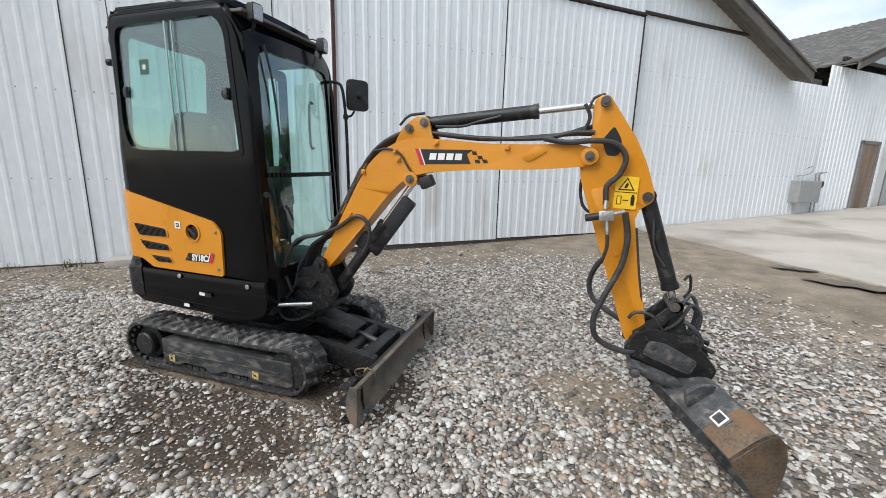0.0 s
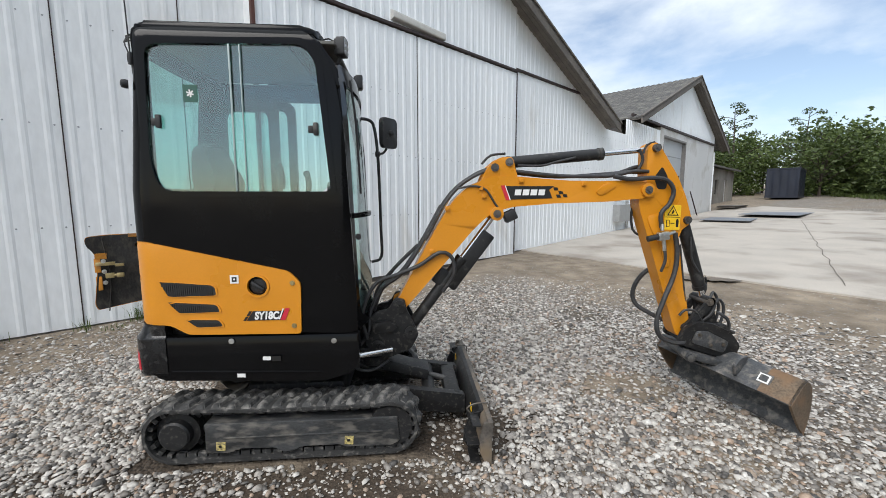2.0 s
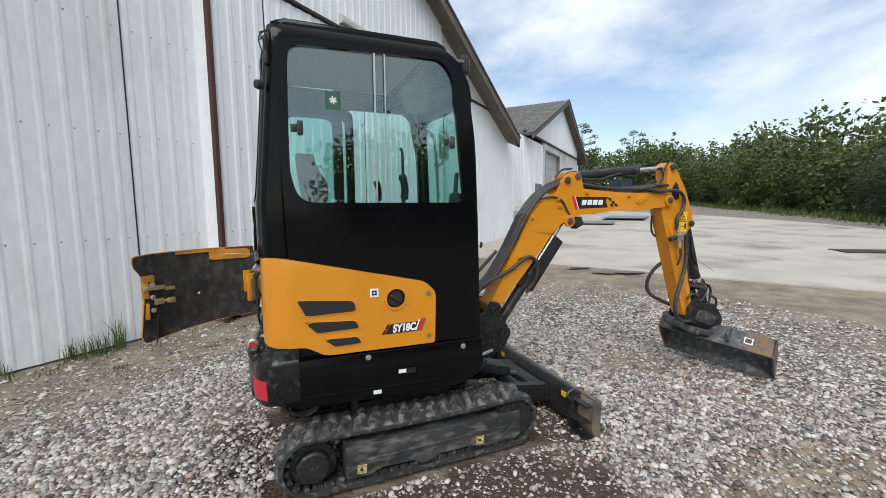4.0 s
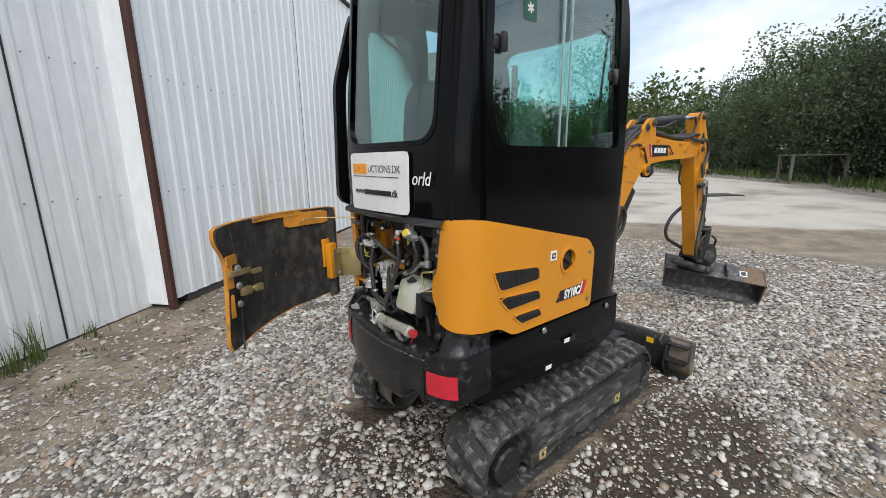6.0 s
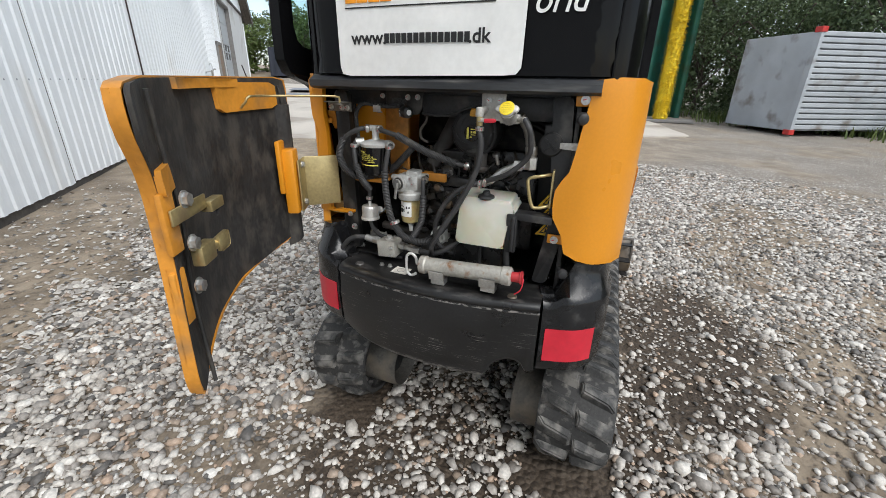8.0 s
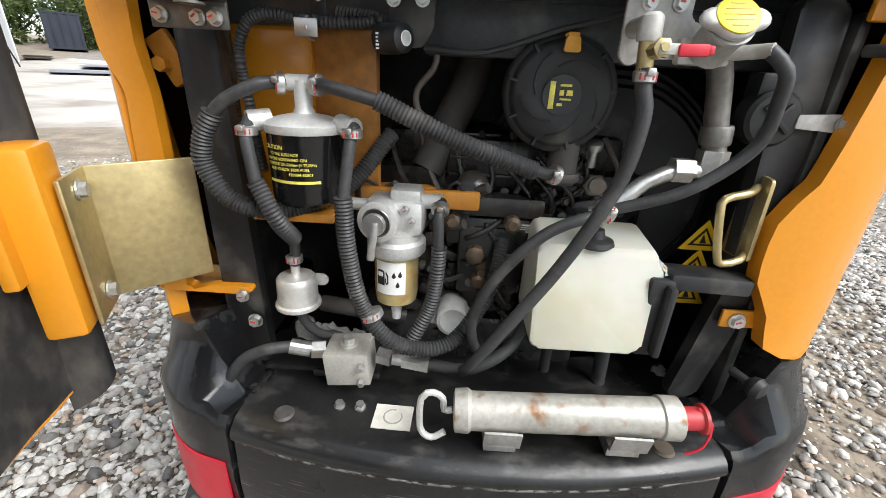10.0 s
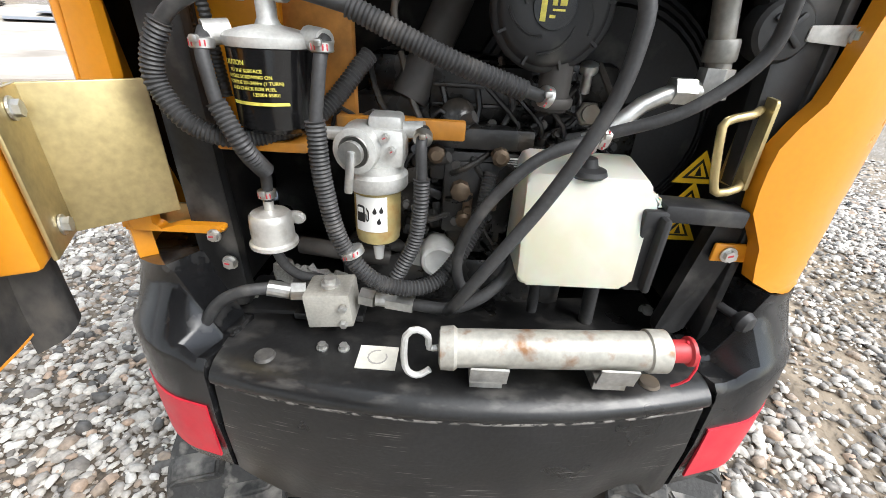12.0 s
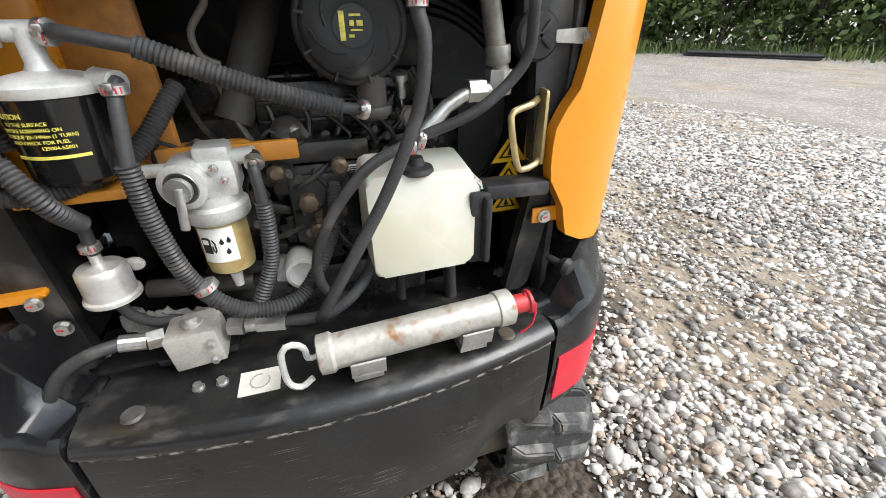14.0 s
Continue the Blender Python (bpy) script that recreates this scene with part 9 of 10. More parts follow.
# latch on the free edge
hw = Matrix.LocRotScale(None, hdir.to_track_quat("X", "Z"), None)
for v, du in ((1.055, 0.0), (0.925, 0.0)):
    bm = B()
    p = Vector(lumpy(HLEN - 0.10, v, -0.012))
    box(bm, p + hdir * 0.045, (0.035, 0.010, 0.10), hw, 0.003)
    part("latch_plate", bm, YELLOW_IN, hood, "", True)
bm = B()
p = Vector(lumpy(HLEN - 0.13, 1.065, -0.03))
box(bm, p + hdir * 0.03, (0.11, 0.005, 0.026), hw, 0.002)
box(bm, p + Vector((0, 0, -0.012)) - hdir * 0.05, (0.05, 0.02, 0.02), hw, 0.002)
part("striker", bm, BRASS, hood, "yellow-passivated latch striker", True)
bm = B()
p = Vector(lumpy(HLEN - 0.12, 0.98, -0.03))
box(bm, p, (0.05, 0.022, 0.036), hw, 0.004)
cyl(bm, p, p - hdir * 0.07, 0.010, n=14)
box(bm, p - hdir * 0.06 - hout * 0.008, (0.045, 0.010, 0.034), hw, 0.008)
part("latch", bm, BRASS, hood, "yellow-passivated hood latch", True)
for v in (1.085, 1.01, 0.93):
    bm = B()
    bolt(bm, lumpy(HLEN - 0.09, v, -0.018), -hout, 0.011, 0.008)
    part("bolt", bm, ZINC, hood)
# hinge arm and plate
bm = B()
box(bm, Vector(lumpy(0.078, 1.03, -0.012)), (0.05, 0.014, 0.15), hw, 0.004)
box(bm, Vector(lumpy(0.060, 0.985, -0.022)), (0.055, 0.036, 0.19), hw, 0.006)
part("hinge_arm", bm, YELLOW, hood, "", True)
bm = B()
for v0, v1 in ((0.893, 1.048),):
    a, b, c = Vector((-0.892, 0.422, 0)), Vector((-0.836, 0.450, 0)), Vector((-0.768, 0.380, 0))
    for p, q in ((a, b), (b, c)):
        d = (q - p)
        m = Matrix.Rotation(math.atan2(d.y, d.x), 4, "Z")
        box(bm, (p + q) / 2 + Vector((0, 0, (v0 + v1) / 2)), (d.length + 0.014, 0.005, v1 - v0), m, 0.002)
part("hinge_plate", bm, BRASS, hood, "yellow-passivated hinge plate", True)
FLAP = B()
for q in range(9):
    a = q / 8
    for z in (0.775 + 0.02 * a, 1.20):
        FLAP.verts.new((-0.905 + 0.045 * a, 0.480 - 0.018 * a - 0.012 * math.sin(3 * a), z))
FLAP.verts.ensure_lookup_table()
for q in range(8):
    FLAP.faces.new([FLAP.verts[i] for i in (2 * q, 2 * q + 2, 2 * q + 3, 2 * q + 1)])
r = bmesh.ops.extrude_face_region(FLAP, geom=FLAP.faces[:])
for v in r["geom"]:
    if isinstance(v, bmesh.types.BMVert):
        v.co += Vector((0.007, 0.008, 0))
part("foam_flap", FLAP, HOOD, hood, "black foam edge beside the hinge", True, 60)
for z in (1.030, 0.916):
    bm = B()
    bolt(bm, (-0.864, 0.4325, z), (0.44, -0.9, 0), 0.008, 0.006)
    part("bolt", bm, ZINC, hood)
bm = B()
tube(bm, [(-0.822, 0.311, 1.203), (-0.822, 0.311, 1.218), (-0.832, 0.318, 1.225), (-0.90, 0.37, 1.226), (-0.97, 0.42, 1.226), Vector(lumpy(0.20, 1.226, -0.03)), Vector(lumpy(0.21, 1.215, -0.025)), Vector(lumpy(0.21, 1.20, -0.01))], 0.0030, 8, 0.01)
part("stay_rod", bm, BRASS, hood, "yellow-passivated stay rod", True)

# -- hoses and fittings along boom and arm --
def line(name, pts, r, material=None, parent=digger, label="", n=9):
    return bit(name, material or HOSE, lambda bm: tube(bm, pts, r, n, 0.025), parent, label)


yo = BY - 0.078
for k in range(4):
    y = BY - 0.055 + 0.036 * k
    line("boom_hose", [(0.50, y, 0.78), (0.56, y, 0.93), (0.68, y, 1.02), (0.80, y, 1.19), (0.93, y, 1.42), (1.03, y, 1.56), (1.13, y, 1.645), (1.26, y, 1.70 + 0.01 * (k % 2)), (1.40, y, 1.700), (1.75, y, 1.668), (2.08, y, 1.668 + 0.006 * k), (2.25, y, 1.70), (2.36, y, 1.70)], 0.0125, None, digger, "black hydraulic hose along the boom")
    line("steel_pipe", [(0.80, y, 1.172), (0.93, y, 1.40), (1.00, y, 1.515)], 0.0085, BRASS, boom, "bare steel pipe")
for k in range(3):
    bit("sleeve", mat("grey_spiral_sleeve", (0.10, 0.10, 0.10), 0.6, var=0.3, scale=40) if k == 0 else bpy.data.materials["grey_spiral_sleeve"], lambda bm: tube(bm, [(0.84, BY - 0.05 + 0.05 * k, 1.25), (0.90, BY - 0.05 + 0.05 * k, 1.36), (0.96, BY - 0.05 + 0.05 * k, 1.47)], 0.016, 9, 0.02, 0.003), digger)
line("boom_hose", [(0.46, BY - 0.16, 0.62), (0.44, BY - 0.20, 0.80), (0.52, BY - 0.17, 0.98), (0.66, BY - 0.11, 1.03), (0.80, yo - 0.02, 1.085), (0.94, yo - 0.02, 1.17), (1.02, yo - 0.02, 1.13), (1.03, yo - 0.01, 1.02), (0.96, BY - 0.06, 0.90)], 0.013, None, digger, "black hydraulic hose looped over the boom")
line("boom_hose", [(0.50, BY + 0.12, 0.62), (0.50, BY + 0.13, 0.85), (0.62, BY + 0.11, 1.02), (0.80, BY + 0.10, 1.2)], 0.013)
for k in range(5):
    line("boom_hose", [(0.40, BY - 0.15 + 0.05 * k, 0.56 + 0.02 * k), (0.47, BY - 0.13 + 0.05 * k, 0.66), (0.48, BY - 0.10 + 0.04 * k, 0.78), (0.55, BY - 0.06 + 0.03 * k, 0.92)], 0.012)
line("lamp_cable", [(1.06, yo - 0.006, 1.585), (1.16, yo - 0.008, 1.60), (1.24, yo - 0.010, 1.575), (1.30, yo - 0.010, 1.49), (1.36, yo - 0.006, 1.41)], 0.007, None, boom)
for x, z in ((1.21, 1.585), (1.23, 1.535), (1.475, 1.635), (1.90, 1.615), (0.885, 1.175), (0.99, 1.455)):
    bit("boss_bolt", YELLOW, lambda bm: (box(bm, (x, yo - 0.006, z), (0.03, 0.012, 0.03), None, 0.003), bolt(bm, (x, yo - 0.012, z), (0, -1, 0), 0.010, 0.006)), boom)
# fin on the boom's end and arm side hoses
bit("boom_rib", YELLOW, lambda bm: prism(bm, rounded([(2.06, 1.63), (2.13, 1.60), (2.02, 1.535), (1.98, 1.56)], 0.02), yo - 0.006, yo, "y", 0.002), boom)
line("arm_hose", [(2.10, yo - 0.01, 1.665), (2.22, yo - 0.02, 1.645), (2.36, yo - 0.02, 1.655), (2.47, yo - 0.015, 1.64), (2.525, yo - 0.012, 1.57), (2.50, yo - 0.012, 1.48), (2.445, yo - 0.015, 1.42), (2.45, yo - 0.02, 1.32)], 0.015, None, digger, "black hydraulic hose on the arm")
line("arm_hose", [(2.22, BY + 0.05, 1.70), (2.36, BY + 0.06, 1.74), (2.47, BY + 0.07, 1.70), (2.53, BY + 0.07, 1.58), (2.50, BY + 0.07, 1.45)], 0.014)
line("arm_hose", [(2.30, BY - 0.03, 1.85), (2.33, BY - 0.03, 1.78), (2.30, BY - 0.02, 1.70)], 0.010)
line("arm_hose", [(2.395, BY - 0.05, 1.895), (2.34, BY - 0.05, 1.875), (2.32, BY - 0.05, 1.82)], 0.007)
vv = bit("shut_off_valve", ZINC, lambda bm: (box(bm, (2.455, yo - 0.035, 1.265), (0.075, 0.04, 0.055), Matrix.Rotation(radians(-8), 4, "Y"), 0.005), cyl(bm, (2.45, yo - 0.03, 1.30), (2.45, yo - 0.025, 1.345), 0.013, n=8), cyl(bm, (2.46, yo - 0.035, 1.24), (2.47, yo - 0.04, 1.165), 0.013, n=8), cyl(bm, (2.49, yo - 0.03, 1.275), (2.545, yo - 0.02, 1.29), 0.012, n=8)), digger, "bright zinc shut-off valve on the arm")
bit("valve_coil", PLASTIC, lambda bm: cyl(bm, (2.35, yo - 0.03, 1.245), (2.42, yo - 0.035, 1.26), 0.02, n=16), vv)
line("arm_hose", [(2.47, yo - 0.04, 1.17), (2.475, yo - 0.045, 1.10), (2.46, yo - 0.03, 1.02)], 0.010)
line("arm_hose", [(2.55, yo - 0.02, 1.285), (2.575, yo - 0.02, 1.15), (2.56, yo - 0.025, 1.00), (2.49, yo - 0.035, 0.82), (2.445, yo - 0.04, 0.68), (2.47, yo - 0.04, 0.57), (2.57, yo - 0.03, 0.515), (2.66, yo - 0.02, 0.505), (2.74, BY - 0.06, 0.55)], 0.0165, None, digger, "thick black hydraulic hose hanging by the arm")
line("arm_hose", [(2.53, BY + 0.07, 1.04), (2.455, BY + 0.13, 0.94), (2.42, BY + 0.16, 0.82), (2.445, BY + 0.15, 0.725), (2.53, BY + 0.11, 0.665), (2.64, BY + 0.08, 0.61)], 0.0165, None, digger, "thick black hydraulic hose hanging by the arm")
line("arm_hose", [(2.345, BY + 0.04, 1.53), (2.315, BY + 0.05, 1.42), (2.335, BY + 0.06, 1.30), (2.38, BY + 0.06, 1.26)], 0.009)
for k, (dy, zz) in enumerate(((-0.05, 0.80), (0.0, 0.84), (0.05, 0.78))):
    line("coupler_hose", [(2.80, BY + dy, 0.62), (2.88, BY + dy - 0.02, 0.70 + 0.03 * k), (2.94, BY + dy, zz), (2.99, BY + dy, 0.74), (2.97, BY + dy, 0.62), (2.90, BY + dy, 0.56)], 0.010)
line("coupler_hose", [(2.63, yo - 0.01, 0.70), (2.66, yo - 0.02, 0.74), (2.74, yo - 0.01, 0.73), (2.80, yo, 0.66), (2.83, BY - 0.05, 0.58)], 0.009)
line("coupler_hose", [(2.90, BY - 0.10, 0.72), (2.96, BY - 0.12, 0.68), (3.00, BY - 0.10, 0.60), (2.96, BY - 0.09, 0.53)], 0.011)
bit("hose_guard", CAST, lambda bm: (tube(bm, [(2.92, BY + 0.09, 0.90), (2.95, BY + 0.10, 0.93), (2.96, BY + 0.10, 0.84), (2.93, BY + 0.09, 0.80)], 0.008, 8),), digger)
bit("hose_clamp", PLASTIC, lambda bm: box(bm, (2.985, BY - 0.02, 0.60), (0.05, 0.16, 0.03), Matrix.Rotation(radians(40), 4, "Y"), 0.006), digger)
line("cylinder_pipe", [(1.46, BY - 0.045, 1.735), (1.62, BY - 0.05, 1.735), (1.72, BY - 0.05, 1.76), (1.85, BY - 0.045, 1.79)], 0.008)
line("cylinder_pipe", [(1.22, BY - 0.03, 1.745), (1.28, BY - 0.03, 1.80), (1.38, BY - 0.02, 1.815)], 0.008)
line("cylinder_pipe", [(2.70, BY - 0.05, 1.25), (2.72, BY - 0.05, 1.10), (2.78, BY - 0.05, 1.0)], 0.007)
line("bucket_pipe", [(2.62, BY - 0.06, 1.20), (2.66, BY - 0.06, 0.95), (2.70, BY - 0.05, 0.75)], 0.006)
line("deck_pipe", [(0.36, -0.28, 0.52), (0.40, -0.30, 0.44), (0.50, -0.28, 0.42), (0.60, -0.22, 0.46)], 0.010, BLACK_MATT)
line("deck_pipe", [(0.40, -0.20, 0.56), (0.46, -0.24, 0.50), (0.55, -0.22, 0.50)], 0.008)
for k in range(4):
    line("swivel_hose", [(0.30, -0.12 + 0.07 * k, 0.44), (0.44, -0.10 + 0.06 * k, 0.36), (0.55, -0.08 + 0.05 * k, 0.34)], 0.010)

# -- lamps, aerial, cables on the cab --
def roof_lamp(at, turn):
    lp = new("roof_lamp")
    lp.parent = digger
    tagged(lp, "small black square work lamp")
    m = pose(*at, 0, 0, turn)
    bm = B()
    prism(bm, rounded([(-0.04, -0.05), (0.04, -0.05), (0.04, 0.05), (-0.04, 0.05)], 0.012), -0.03, 0.018, "x", 0.006)
    for k in range(4):
        box(bm, (-0.035, -0.027 + 0.018 * k, 0), (0.014, 0.004, 0.08))
    bmesh.ops.transform(bm, matrix=m, verts=bm.verts)
    part("housing", bm, PLASTIC, lp, "", True)
    bm = B()
    prism(bm, rounded([(-0.033, -0.043), (0.033, -0.043), (0.033, 0.043), (-0.033, 0.043)], 0.008), 0.018, 0.021, "x")
    for k in range(3):
        for j in range(2):
            lathe(bm, [(0.012, 0), (0.010, 0.004)], (0.020, -0.018 + 0.036 * j, -0.028 + 0.028 * k), (1, 0, 0), 12)
    bmesh.ops.transform(bm, matrix=m, verts=bm.verts)
    part("lens", bm, mat_lens, lp, "clear lamp lens", True)
    bm = B()
    tube(bm, [(-0.02, 0, -0.05), (-0.03, 0, -0.085), (-0.07, 0.01, -0.10)], 0.010, 8)
    box(bm, (-0.06, 0, -0.10), (0.05, 0.05, 0.02), None, 0.004)
    tube(bm, [(-0.03, 0.0, 0.02), (-0.08, 0.0, 0.05), (-0.14, 0.02, 0.04), (-0.17, 0.02, 0.0)], 0.004, 6)
    bmesh.ops.transform(bm, matrix=m, verts=bm.verts)
    part("bracket", bm, BLACK_MATT, lp, "", True)


mat_lens = mat("lamp_lens", (0.45, 0.46, 0.47), 0.12, 0.3, var=0.1, bump=0.0)
roof_lamp((0.375, -0.345, 2.375), -8)
roof_lamp((0.390, 0.335, 2.365), 8)
bit("aerial", PLASTIC, lambda bm: (tube(bm, [(-0.725, -0.43, 2.26), (-0.727, -0.432, 2.40), (-0.73, -0.435, 2.64)], 0.0035, 6), lathe(bm, [(0.012, -0.03), (0.016, 0.0), (0.012, 0.03)], (-0.725, -0.43, 2.26), (0, 0, 1), 14)), digger, "thin black radio aerial")
for k in range(4):
    bit("cable", HOSE, lambda bm: tube(bm, [(-0.69, -0.41, 2.40), (-0.72 - 0.03 * (k % 2), -0.40 - 0.012 * k, 2.40 - 0.02 * k), (-0.755 + 0.02 * k, -0.42, 2.35), (-0.73, -0.415, 2.26 - 0.02 * k), (-0.71, -0.425, 2.17)], 0.0035, 6), digger)
bit("cable_tie", PLASTIC, lambda bm: box(bm, (-0.725, -0.42, 2.26), (0.03, 0.04, 0.05), None, 0.008), digger)
for x in (-0.55, 0.02):
    bit("roof_plug", PLASTIC, lambda bm: lathe(bm, [(0.018, 0), (0.014, 0.014), (0.006, 0.016)], (x, -0.40, ROOF_Z + 0.008), (0, 0, 1), 12), cab)
# paper stuck in the window and print on the far pane
notice = bit("window_notice", mat("dark_green_notice", (0.022, 0.085, 0.062), 0.5, var=0.1), lambda bm: box(bm, (-0.42, -0.462, 2.08), (0.075, 0.002, 0.090)), wall_r, "small dark green notice on the window")
bit("print", WHITE, lambda bm: [box(bm, (-0.42, -0.4636, 2.08), (0.040, 0.001, 0.007), Matrix.Rotation(radians(k), 4, "Y")) for k in (20, 80, 140)], notice, "", False)
bit("door_lock", PLASTIC, lambda bm: (lathe(bm, [(0.018, 0), (0.018, 0.012), (0.012, 0.014)], (0.44, -0.43, 1.30), (0.8, -0.6, 0), 14),), cab)

# ---- hedge, trees and what stands before them ----
def leaf_material(name, a, b):
    m = bpy.data.materials.new(name)
    m.use_nodes = True
    N, L = m.node_tree.nodes, m.node_tree.links
    p = N["Principled BSDF"]
    g = N.new("ShaderNodeNewGeometry")
    r = N.new("ShaderNodeValToRGB")
    r.color_ramp.elements[0].color, r.color_ramp.elements[1].color = (*a, 1), (*b, 1)
    L.new(g.outputs["Random Per Island"], r.inputs["Fac"])
    o = N.new("ShaderNodeObjectInfo")
    mr = N.new("ShaderNodeMapRange")
    mr.inputs["To Min"].default_value, mr.inputs["To Max"].default_value = 0.75, 1.2
    L.new(o.outputs["Random"], mr.inputs["Value"])
    x = N.new("ShaderNodeMix")
    x.data_type, x.blend_type = "RGBA", "MULTIPLY"
    x.inputs[0].default_value = 1.0
    L.new(r.outputs["Color"], x.inputs[6])
    L.new(mr.outputs["Result"], x.inputs[7])
    L.new(x.outputs[2], p.inputs["Base Color"])
    p.inputs["Roughness"].default_value = 0.45
    p.inputs["Specular IOR Level"].default_value = 0.4
    lit = N.new("ShaderNodeBsdfTranslucent")
    L.new(x.outputs[2], lit.inputs["Color"])
    both = N.new("ShaderNodeMixShader")
    both.inputs["Fac"].default_value = 0.30
    L.new(p.outputs["BSDF"], both.inputs[1])
    L.new(lit.outputs["BSDF"], both.inputs[2])
    L.new(both.outputs["Shader"], N["Material Output"].inputs["Surface"])
    return m


LEAF = leaf_material("dark_green_leaves", (0.044, 0.068, 0.030), (0.130, 0.175, 0.078))
LEAF2 = leaf_material("fresh_green_leaves", (0.050, 0.078, 0.022), (0.150, 0.200, 0.060))
BARK = mat("grey_brown_bark", (0.07, 0.055, 0.042), 0.9, var=0.3, scale=6, fine=50, bump=0.4, dist=0.01)


def leaves(verts, faces, centre, radius, count, size, rng, squash=0.8):
    """Small folded leaves scattered through a clump."""
    for _ in range(count):
        d = rng.normal(size=3)
        d /= np.linalg.norm(d)
        rad = radius * (0.45 + 0.6 * rng.random() ** 0.5)
        c = centre + d * rad * np.array((1, 1, squash))
        s = size * (0.6 + 0.8 * rng.random())
        a = rng.normal(size=3)
        a /= np.linalg.norm(a)
        b = np.cross(a, d + 0.6 * rng.normal(size=3))
        b /= max(1e-6, np.linalg.norm(b))
        i = len(verts)
        verts += [c - a * s, c + b * s * 0.55, c + a * s, c - b * s * 0.55]
        faces.append((i, i + 1, i + 2, i + 3))


def build_tree(name, seed, h, w, label, leaf, kind="bush", dense=1.0, size=0.11):
    rng = np.random.default_rng(seed)
    root = empty(name, label, "tree", "hedge trees")
    bm = B()
    top = h * (0.75 if kind == "bush" else 0.95)
    pts = [(0, 0, -0.3), (0.1 * rng.normal(), 0.1 * rng.normal(), top * 0.4), (0.2 * rng.normal(), 0.2 * rng.normal(), top)]
    prev = None
    c = spline(pts, 0.4)
    for i, v in enumerate(c):
        t = i / (len(c) - 1)
        r = (0.035 * h) * (1 - 0.8 * t) * (0.5 if kind == "pine" else 0.6)
        ring = [bm.verts.new(v + Vector((r * math.cos(k * 1.0472), r * math.sin(k * 1.0472), 0))) for k in range(6)]
        if prev:
            for k in range(6):
                bm.faces.new((prev[k], prev[(k + 1) % 6], ring[(k + 1) % 6], ring[k]))
        prev = ring
    clumps = []
    nl = 16 if kind == "bush" else 9
    for k in range(nl):
        a = k * 2.4 + rng.normal() * 0.3
        z0 = h * (0.12 + 0.5 * k / nl) if kind == "bush" else h * (0.62 + 0.3 * k / nl)
        ln = w * (0.35 + 0.25 * rng.random()) * (1 if kind == "bush" else 0.9)
        e = Vector((math.cos(a) * ln, math.sin(a) * ln, min(h * 0.93, z0 + ln * (0.9 if kind == "bush" else 0.25))))
        s0 = Vector((0, 0, z0))
        tube(bm, [s0, s0.lerp(e, 0.5) + Vector((0, 0, 0.1 * ln)), e], 0.012 * h * (0.5 if kind == "bush" else 0.25), 5, 0.6)
        clumps.append(np.array(e))
    part("trunk", bm, BARK, root, "", True)
    verts, faces = [], []
    if kind == "bush":
        for e in clumps:
            leaves(verts, faces, e, w * 0.26, int(95 * dense), size, rng)
        for _ in range(26):
            a, zz = rng.random() * 6.283, rng.random()
            rr = w * 0.42 * math.sqrt(rng.random()) * (1 - 0.35 * zz)
            c_ = np.array((rr * math.cos(a), rr * math.sin(a), h * (0.06 + 0.88 * zz)))
            leaves(verts, faces, c_, w * (0.16 + 0.10 * rng.random()), int(80 * dense), size, rng)
        for _ in range(13):
            a, zz = rng.random() * 6.283, rng.random() ** 1.5
            c_ = np.array((w * 0.36 * math.cos(a), w * 0.36 * math.sin(a), h * (0.04 + 0.5 * zz)))
            leaves(verts, faces, c_, w * 0.17, int(85 * dense), size, rng)
        for _ in range(13):
            # upright leaders that break the outline
            a = rng.random() * 6.283
            c_ = np.array((w * 0.34 * math.cos(a), w * 0.34 * math.sin(a), h * (0.84 + 0.20 * rng.random())))
            leaves(verts, faces, c_, w * 0.075, int(30 * dense), size, rng, 2.4)
    else:
        for e in clumps:
            leaves(verts, faces, e, w * 0.16, 60, 0.13, rng, 0.5)
        leaves(verts, faces, np.array((0, 0, h * 0.97)), w * 0.2, 90, 0.13, rng, 0.5)
    me = bpy.data.meshes.new("crown")
    me.from_pydata([tuple(v) for v in verts], [], faces)
    me.materials.append(leaf)
    ob = new("crown", me)
    ob.parent = root
    return root


kinds = [build_tree("hedge_tree", 11 + k, 5.4, 4.2, "dense grey-green deciduous hedge tree", LEAF, "bush", 2.3, 0.064) for k in range(4)]
far_kinds = [build_tree("hedge_tree", 21 + k, 5.4, 4.2, "fresh green deciduous hedge tree", LEAF2, "bush", 0.55, 0.145) for k in range(4)]
_hr = random.Random(8)
hedge_line = [(3.5, -21.5), (6.0, -18.6), (8.6, -15.8), (11.8, -11.8), (15.2, -7.6), (18.6, -3.6), (21.8, 0.2), (24.2, 3.4), (28.2, 8.6), (32.6, 14.4), (37.5, 21), (42.5, 28), (48, 37), (53, 46), (57, 54)]
spots = []
for p, q in zip(hedge_line, hedge_line[1:]):
    p, q = Vector(p), Vector(q)
    k = max(1, round((q - p).length / 2.3))
    for i in range(k):
        spots.append(p.lerp(q, i / k))
used = set()
